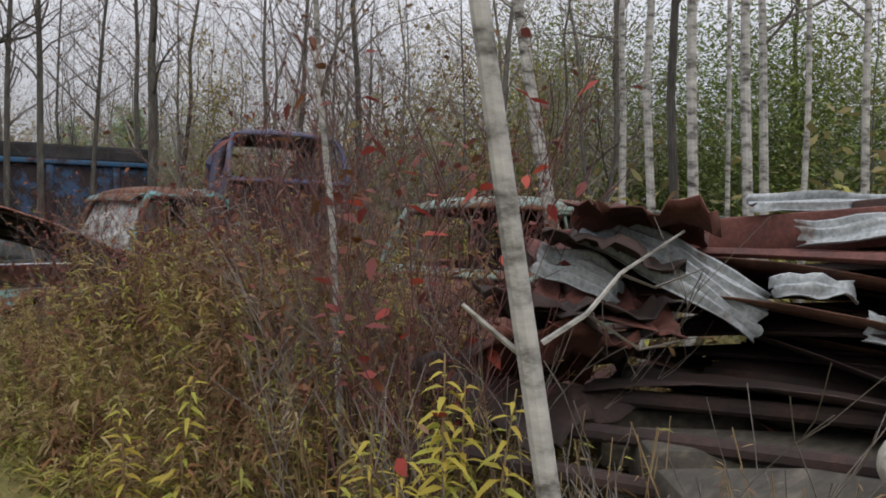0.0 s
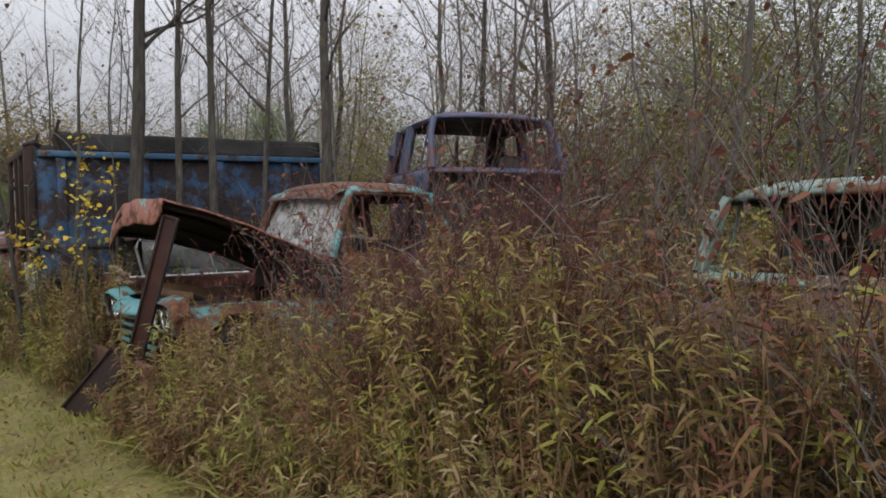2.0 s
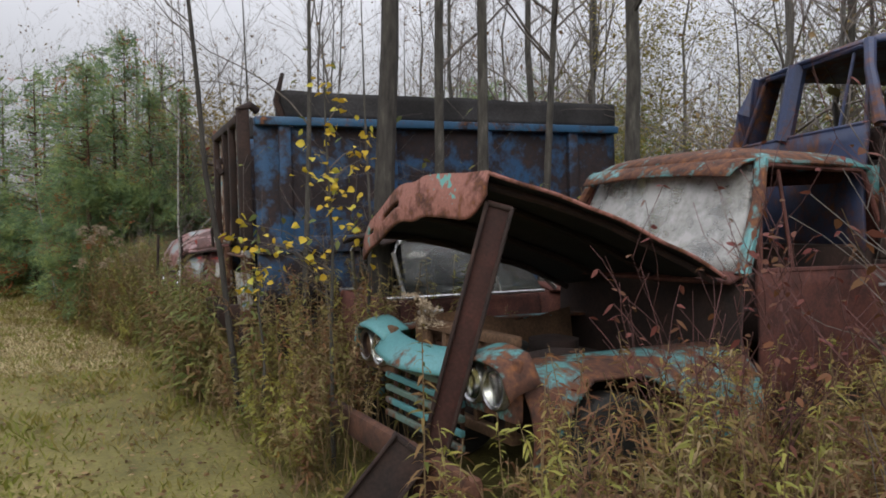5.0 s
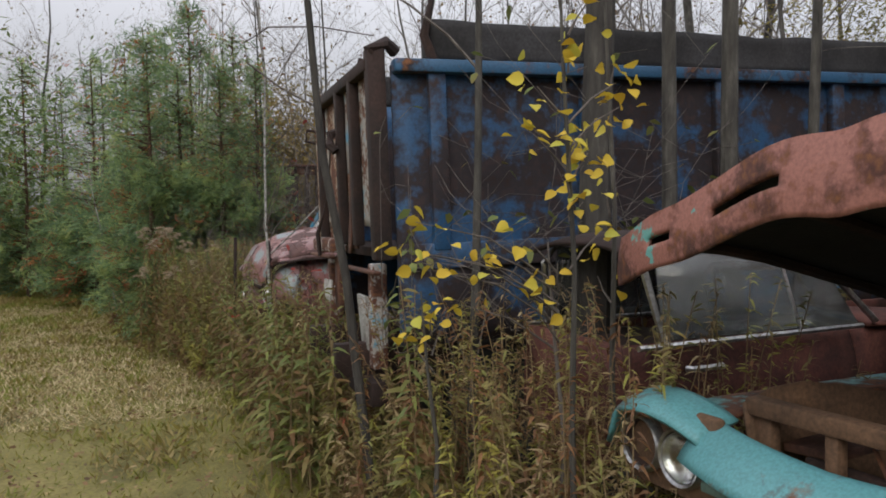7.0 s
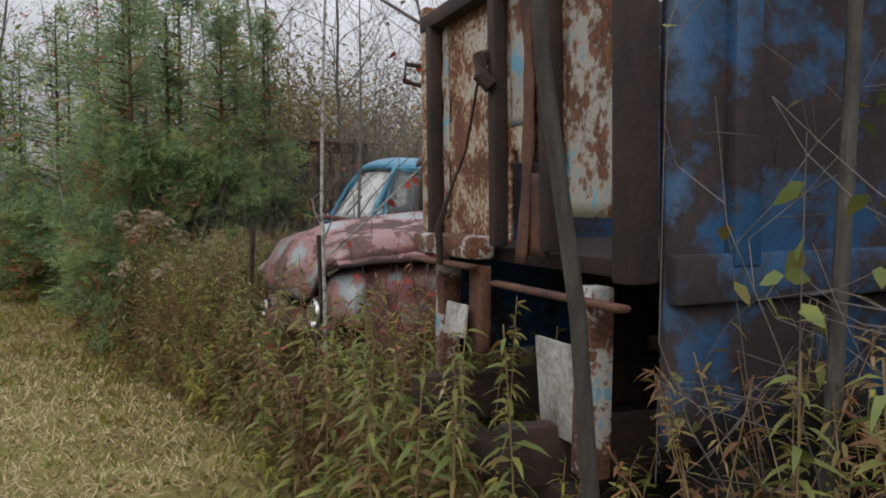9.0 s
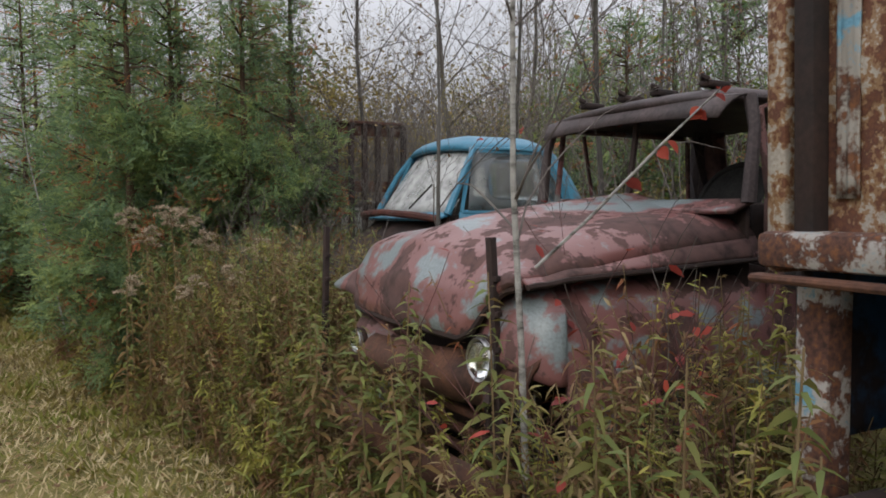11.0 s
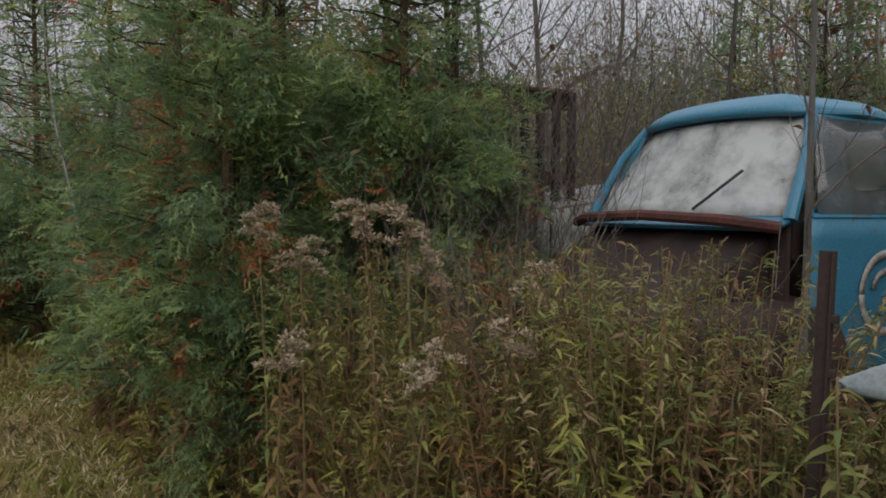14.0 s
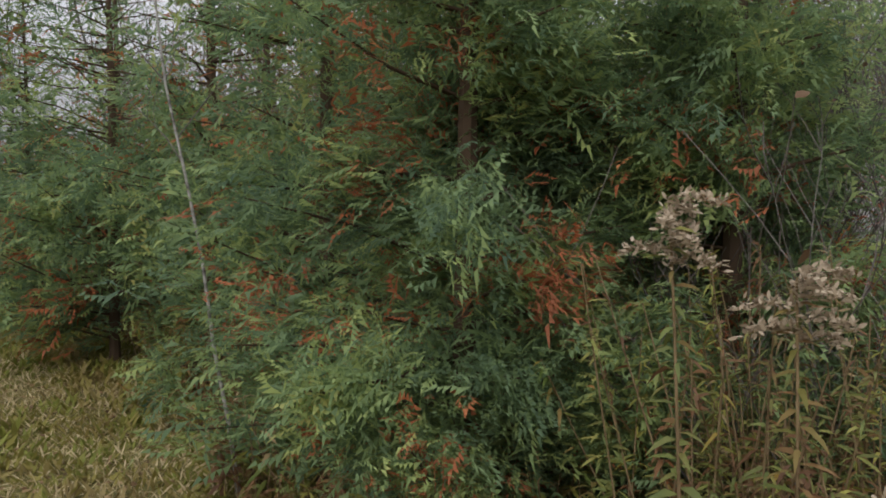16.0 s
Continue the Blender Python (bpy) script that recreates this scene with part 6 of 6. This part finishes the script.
# ---------------------------------------------------------------- goldenrod plants that stand out
def build_goldenrods():
    rnd = random.Random(3)
    spots = [(1.41, 17.23, 1.55), (1.34, 17.35, 1.56), (1.50, 17.30, 1.40), (1.20, 17.75, 1.42), (1.28, 17.05, 1.12), (1.62, 17.0, 1.18), (1.75, 17.15, 1.35), (1.02, 17.55, 1.1), (1.12, 17.95, 1.55),
             (1.75, 16.4, 1.1), (1.62, 16.65, 0.95), (1.95, 16.8, 1.2), (1.70, 15.1, 1.15), (1.72, 13.6, 1.2), (1.66, 13.0, 1.3), (1.75, 12.5, 1.2), (1.60, 12.45, 1.22), (1.52, 12.62, 1.0), (1.68, 12.3, 1.15), (1.62, 12.9, 1.1), (1.58, 13.3, 1.0), (1.7, 13.3, 1.2), (1.66, 14.0, 1.05), (1.6, 14.5, 0.95), (1.70, 14.6, 1.1), (1.80, 12.1, 1.25), (1.62, 12.75, 1.05), (1.9, 11.2, 1.3), (1.8, 10.9, 1.35), (1.91, 8.50, 1.25), (1.72, 14.1, 1.35), (1.78, 14.9, 1.25), (1.66, 15.6, 1.05), (1.74, 15.9, 1.2),
             (1.60, 1.48, 1.22), (1.68, 1.40, 1.12), (1.55, 1.42, 1.05), (1.74, 1.55, 1.12), (1.64, 1.62, 0.98), (1.47, 1.50, 0.9), (1.42, 1.55, 0.95), (1.5, 1.68, 1.0), (1.38, 1.75, 0.85), (1.58, 1.5, 0.8), (1.55, 3.4, 0.8), (1.7, 3.2, 0.9)]
    for i, (x, y, h) in enumerate(spots):
        seedy = y > 16.9 or 8.4 < y < 8.6
        t = thing("goldenrod", pose(x, y, 0), "tall goldenrod gone to grey fluffy seed" if seedy else "leafy yellow-green goldenrod stalk", "plant", "goldenrods")
        lx, ly = rnd.uniform(-0.08, 0.08), rnd.uniform(-0.08, 0.08)
        pts = [Vector((lx * (k / 6) ** 2, ly * (k / 6) ** 2, h * k / 6 - 0.01)) for k in range(7)]
        tube_part("stem", pts, [0.006 - 0.0006 * k for k in range(7)], M_STALK, t, sides=6)
        k = int(62 * h)
        f = np.linspace(0.12, 0.97, k)
        base = np.stack([lx * f ** 2, ly * f ** 2, h * f], 1)
        a = np.arange(k) * 2.4
        way = np.stack([np.cos(a), np.sin(a), np.full(k, 0.28)], 1)
        s = Soup()
        ln = (0.135 - 0.085 * f) * np.random.uniform(0.8, 1.2, k) * (1.0 if seedy else 1.45)
        s.leaves(base, way, ln, ln * 0.2, np.random.uniform(0.3, 0.9, k))
        s.build("foliage", L_WEED_DRY if seedy and i % 2 else (L_GOLDENROD if y < 4 else L_WEED_GREEN), t, kind="stuff")
        if seedy:
            s = Soup()
            for b in range(7):
                a = rnd.uniform(0, math.tau)
                p0 = pts[-1] - Vector((0, 0, 0.02 * b))
                cnt = 100
                u = np.random.uniform(0, 1, cnt)
                c = np.array(p0) + np.stack([np.cos(a) * 0.10 * u, np.sin(a) * 0.10 * u, 0.045 * u - 0.05 * u * u], 1)
                s.leaves(c + np.random.normal(0, 0.006, (cnt, 3)), unit_dirs(cnt, -0.3, 1), 0.02, 0.008, 0.1)
            s.build("seed_head", L_SEED, t, "fluffy grey-white seed plume", kind="stuff")


build_goldenrods()


# ---------------------------------------------------------------- cedars
def cedar(x, y, h, r, seed, sprays, size=0.16, label="dense dark green cedar with rust-brown patches", skirt=0.15):
    rng = np.random.RandomState(seed)
    t = thing("cedar", pose(x, y, 0), label, "conifer", "cedars")
    bm = bmesh.new()
    sweep(bm, [(0, 0, -0.03), (0.02, 0, h * 0.5), (0, 0.01, h * 0.97)], [0.05, 0.032, 0.006], 8)
    part("trunk", bm, M_CEDAR_BARK, t)
    nb = int(h * 26)
    st, sp = Soup(), Soup()
    z = h * (skirt + (0.97 - skirt) * rng.uniform(0, 1, nb) ** 0.9) * 1.0
    z[: nb // 5] = h * rng.uniform(0.03, skirt + 0.1, nb // 5)
    a = rng.uniform(0, math.tau, nb)
    prof = np.clip(1.06 - (z / h), 0.05, 1) ** 0.8 * np.clip(0.72 + z / h * 1.8, 0, 1)
    reach = r * prof * rng.uniform(0.6, 1.25, nb)
    root = np.stack([0 * z, 0 * z, z], 1)
    tip = root + np.stack([np.cos(a) * reach, np.sin(a) * reach, reach * rng.uniform(-0.05, 0.5, nb)], 1)
    st.stems(root, tip, 0.012, 0.003, 0.03)
    st.build("branchwork", M_CEDAR_BARK, t, kind="stuff")
    per = max(4, sprays // nb)
    i = np.repeat(np.arange(nb), per)
    f = rng.uniform(0.04, 1.05, len(i)) ** 0.7
    f0 = f
    base = root[i] + (tip - root)[i] * f[:, None] + rng.normal(0, 0.085, (len(i), 3)) * (0.35 + r * 0.7)
    base[:, 2] = np.maximum(base[:, 2], 0.03)
    out = (tip - root)[i]
    out /= np.linalg.norm(out, axis=1, keepdims=True)
    out = out + rng.normal(0, 0.55, out.shape) + (0, 0, 0.25)
    out /= np.linalg.norm(out, axis=1, keepdims=True)
    # each spray is a flat fan of narrow scaly fingers
    side = np.cross(out, rng.normal(0, 0.5, out.shape) + (0, 0, 1))
    side /= np.linalg.norm(side, axis=1, keepdims=True) + 1e-6
    s0 = size * rng.uniform(0.6, 1.25, len(i))
    verts, tri = [base], []
    droop = rng.uniform(0.0, 0.6, len(i))
    for k in range(9):
        # scaly fingers in pairs along the spray, the last one at its tip
        f, ang = (0.12 + 0.2 * (k // 2), (0.85 if k % 2 else -0.85)) if k < 8 else (0.6, 0.0)
        l = s0 * (0.52 - 0.3 * f + (0.25 if k == 8 else 0)) * rng.uniform(0.7, 1.25, len(i))
        d = out * math.cos(ang) + side * math.sin(ang)
        w = -out * math.sin(ang) + side * math.cos(ang)
        root_k = base + out * (s0 * f)[:, None]
        tip_k = root_k + d * l[:, None]
        mid_k = root_k + d * (l * 0.5)[:, None] + w * (s0 * 0.10)[:, None]
        for q in (root_k, mid_k, tip_k):
            q[:, 2] -= droop * ((q - base) ** 2).sum(1) / s0
        verts += [mid_k, tip_k]
        tri.append((0 if k < 2 else 2 * (k - 2) + 1, 2 * k + 1, 2 * k + 2))
    verts = np.stack(verts, 1)
    # whole tips of some boughs have turned rust-red
    key = np.sin(i * 12.9898 + np.floor(f0 * 8) * 78.233 + seed) * 43758.5453
    dead = (key - np.floor(key)) < 0.075
    # the crown thins out towards its top
    thin = rng.uniform(0, 1, len(i)) < np.clip(1.0 - 0.62 * (base[:, 2] - 1.85) / 0.55, 0.16, 1)
    verts, dead = verts[thin], dead[thin]
    sp.repeat(verts[~dead], np.array(tri))
    sp.build("crown", L_CEDAR, t, kind="stuff")
    rust = Soup()
    rust.repeat(verts[dead], np.array(tri))
    rust.build("dead_sprays", L_CEDAR_RUST, t, kind="stuff")
    return t


def build_cedars():
    cedar(2.15, 18.8, 3.9, 0.76, 1, 30000, 0.088)
    cedar(1.25, 19.12, 4.2, 0.74, 2, 32000, 0.088)
    cedar(2.72, 19.2, 4.0, 0.60, 13, 17000, 0.10)
    cedar(1.68, 19.5, 4.0, 0.66, 11, 12000, 0.11)
    cedar(2.5, 19.75, 4.6, 0.8, 3, 8500, 0.14)
    cedar(1.3, 20.7, 4.8, 1.0, 4, 8500, 0.17)
    cedar(2.0, 20.9, 5.2, 1.05, 5, 5500, 0.20)
    cedar(1.1, 22.7, 4.9, 0.95, 6, 7000, 0.19)
    cedar(0.55, 24.4, 5.0, 1.05, 14, 6500, 0.20)
    cedar(0.75, 26.2, 5.4, 1.1, 7, 5000, 0.22)
    cedar(1.9, 24.2, 5.6, 1.2, 8, 4500, 0.24)
    cedar(-0.85, 27.4, 5.4, 1.2, 12, 5500, 0.22)
    cedar(-0.2, 30.5, 5.6, 1.4, 9, 4000, 0.27)
    cedar(-2.4, 30.0, 5.2, 1.4, 15, 4000, 0.27)
    # young green firs farther back between the wrecks
    for i, (x, y, h) in enumerate(((10.5, 23.0, 5.2), (12.0, 22.0, 5.6), (13.0, 19.5, 5.0), (7.6, 19.9, 4.2), (8.6, 18.9, 4.5), (9.4, 20.8, 4.8), (8.3, 21.6, 4.4))):
        cedar(x, y, h, 1.2, 30 + i, 4000, 0.24, "young green fir among the bare trees")


build_cedars()


# ---------------------------------------------------------------- the woods behind
def build_woods():
    protos = []
    for i in range(8):
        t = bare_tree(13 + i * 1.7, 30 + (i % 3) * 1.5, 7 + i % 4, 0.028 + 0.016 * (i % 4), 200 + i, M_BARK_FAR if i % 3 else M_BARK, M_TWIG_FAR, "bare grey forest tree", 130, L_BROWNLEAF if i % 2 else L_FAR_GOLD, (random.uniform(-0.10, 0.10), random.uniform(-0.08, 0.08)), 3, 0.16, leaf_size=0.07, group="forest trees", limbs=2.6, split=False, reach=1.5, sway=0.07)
        protos.append(t)
    rnd = random.Random(44)
    made = 0
    while made < 125:
        x, y = rnd.uniform(-16, 26), rnd.uniform(-6, 44)
        if (-6 < x < 7.0 and y < 27.5) or (x <= -6 and y < 16):
            continue
        t = copy_thing(rnd.choice(protos), pose(x, y, 0, 0, 0, rnd.uniform(0, 360)))
        k = rnd.uniform(0.6, 1.1)
        t.scale = (k, k, k)
        made += 1

    made = 0
    while made < 30:
        x, y = rnd.uniform(6.6, 11), rnd.uniform(6, 27)
        t = copy_thing(rnd.choice(protos), pose(x, y, 0, 0, 0, rnd.uniform(0, 360)))
        k = rnd.uniform(0.55, 0.95)
        t.scale = (k, k, k)
        made += 1

    def cloud(name, mat, blobs, per, size, label, clumps=0):
        s = Soup()
        for x, y, z, rx, rz in blobs:
            p = np.random.normal(0, 1, (per, 3)) * (rx * 0.55, rx * 0.55, rz * 0.5) + (x, y, z)
            if clumps:
                heart = np.random.normal(0, 1, (clumps, 3)) * (rx * 0.5, rx * 0.5, rz * 0.45) + (x, y, z)
                p = heart[np.random.randint(0, clumps, per)] + np.random.normal(0, 0.16, (per, 3))
            p[:, 2] = np.abs(p[:, 2]) + 0.05
            s.leaves(p, unit_dirs(per, -0.8, 0.6), np.random.uniform(0.6, 1.4, per) * size, size * 0.38, 0.2, 0.15, True)
        s.build(name, mat, None, label, "woods", "stuff")

    rnd = random.Random(9)
    pine = [(rnd.uniform(15, 22), y, rnd.uniform(1.8, 4.0), 1.7, 2.8) for y in np.arange(-4, 17, 0.8)] + [(rnd.uniform(13, 18), y, rnd.uniform(0.8, 2.2), 1.6, 1.6) for y in np.arange(-4, 14, 1.3)] + [(rnd.uniform(14, 20), y, rnd.uniform(1.0, 5.0), 1.7, 2.4) for y in np.arange(1, 15, 0.5)]
    cloud("far_pines", L_FAR_GREEN, pine, 4200, 0.115, "dense green pine woods in the distance")
    gold = [(rnd.uniform(12, 22), rnd.uniform(10, 26), rnd.uniform(1.0, 3.6), 1.5, 2.0) for _ in range(22)] + [(rnd.uniform(3, 16), rnd.uniform(29, 37), rnd.uniform(1.5, 4.2), 1.6, 2.4) for _ in range(24)] + [(rnd.uniform(3.8, 6.5), rnd.uniform(25.5, 29), rnd.uniform(1.6, 3.6), 1.1, 1.8) for _ in range(7)]
    cloud("autumn_woods", L_FAR_GOLD, gold, 1700, 0.17, "orange and gold autumn foliage in the distance")
    # yellowing crowns that stand before the woods, thin enough for the sky to show
    aspen = [(7.6, 13.3, 3.4, 0.75, 2.0), (8.3, 14.2, 2.8, 0.9, 2.0), (10.9, 10.4, 3.9, 1.2, 2.6), (10.2, 9.2, 3.2, 1.0, 2.2), (12.0, 11.6, 4.2, 1.3, 2.4), (11.1, 14.3, 3.2, 1.2, 2.4), (12.4, 15.6, 3.6, 1.3, 2.4), (9.4, 16.8, 2.6, 0.9, 2.0), (8.2, 20.5, 2.2, 0.9, 1.8), (9.8, 7.4, 3.4, 1.0, 2.2), (13.2, 9.0, 4.2, 1.3, 2.4), (7.4, 23.5, 2.4, 1.0, 1.8), (6.2, 26.5, 2.8, 1.1, 2.2)]
    cloud("yellow_aspens", L_FAR_ASPEN, aspen, 4200, 0.06, "thin yellow-green autumn crowns before the woods", 46)
    understory = [(rnd.uniform(6.5, 9.5), y, rnd.uniform(0.5, 1.3), 0.9, 0.9) for y in np.arange(5, 26, 0.75)]
    cloud("understory", L_FAR_ASPEN, understory, 700, 0.10, "olive and straw undergrowth behind the wrecks")
    scrub = [(rnd.uniform(9, 26), rnd.uniform(-4, 40), rnd.uniform(0.3, 2.2), 1.8, 1.5) for _ in range(70)] + [(rnd.uniform(-12, 14), rnd.uniform(28, 42), rnd.uniform(0.4, 2.0), 2.0, 1.5) for _ in range(36)]
    cloud("far_scrub", L_FAR_SCRUB, scrub, 850, 0.25, "olive and grey-brown scrub at the foot of the woods")
    green = [(rnd.uniform(-9, -1.5), rnd.uniform(28, 34), rnd.uniform(1, 3.5), 1.6, 2.4) for _ in range(12)]
    thicket = [(rnd.uniform(9, 14), rnd.uniform(17, 28), rnd.uniform(1.2, 3.4), 1.4, 2.0) for _ in range(9)]
    cloud("evergreen_thicket", L_FAR_GREEN, thicket, 5200, 0.12, "green evergreen thicket behind the wrecks")
    cloud("far_evergreens", L_FAR_GREEN, green, 2200, 0.22, "green evergreens closing off the lane")
    # thin grey brush standing before the woods
    k = 3600
    a = np.stack([np.random.uniform(6.5, 17, k), np.random.uniform(15, 36, k), np.zeros(k)], 1)
    a[: k // 3, 0] = np.random.uniform(2.5, 12, k // 3)
    a[: k // 3, 1] = np.random.uniform(26, 36, k // 3)
    b = a + np.stack([np.random.normal(0, 0.75, k), np.random.normal(0, 0.75, k), np.random.uniform(1.4, 4.6, k)], 1)
    s = Soup()
    s.stems(a, b, 0.013, 0.004, 0.10)
    f = np.random.uniform(0.3, 0.9, (k, 1))
    c = a + (b - a) * f
    s.stems(c, c + np.stack([np.random.normal(0, 0.45, k), np.random.normal(0, 0.45, k), np.random.uniform(0.2, 1.2, k)], 1), 0.007, 0.003, 0.06)
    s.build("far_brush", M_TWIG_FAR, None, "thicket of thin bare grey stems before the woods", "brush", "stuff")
    # low closing hedge all round, behind the walk as well
    ring = [(22 * math.cos(a) + 2, 26 * math.sin(a) + 12, rnd.uniform(0.6, 2.6), 2.4, 2.0) for a in np.linspace(math.pi * 0.62, math.pi * 1.9, 60)]
    cloud("hedgerow", L_FAR_GREY, ring, 500, 0.3, "bare scrubby hedgerow round the field")


build_woods()
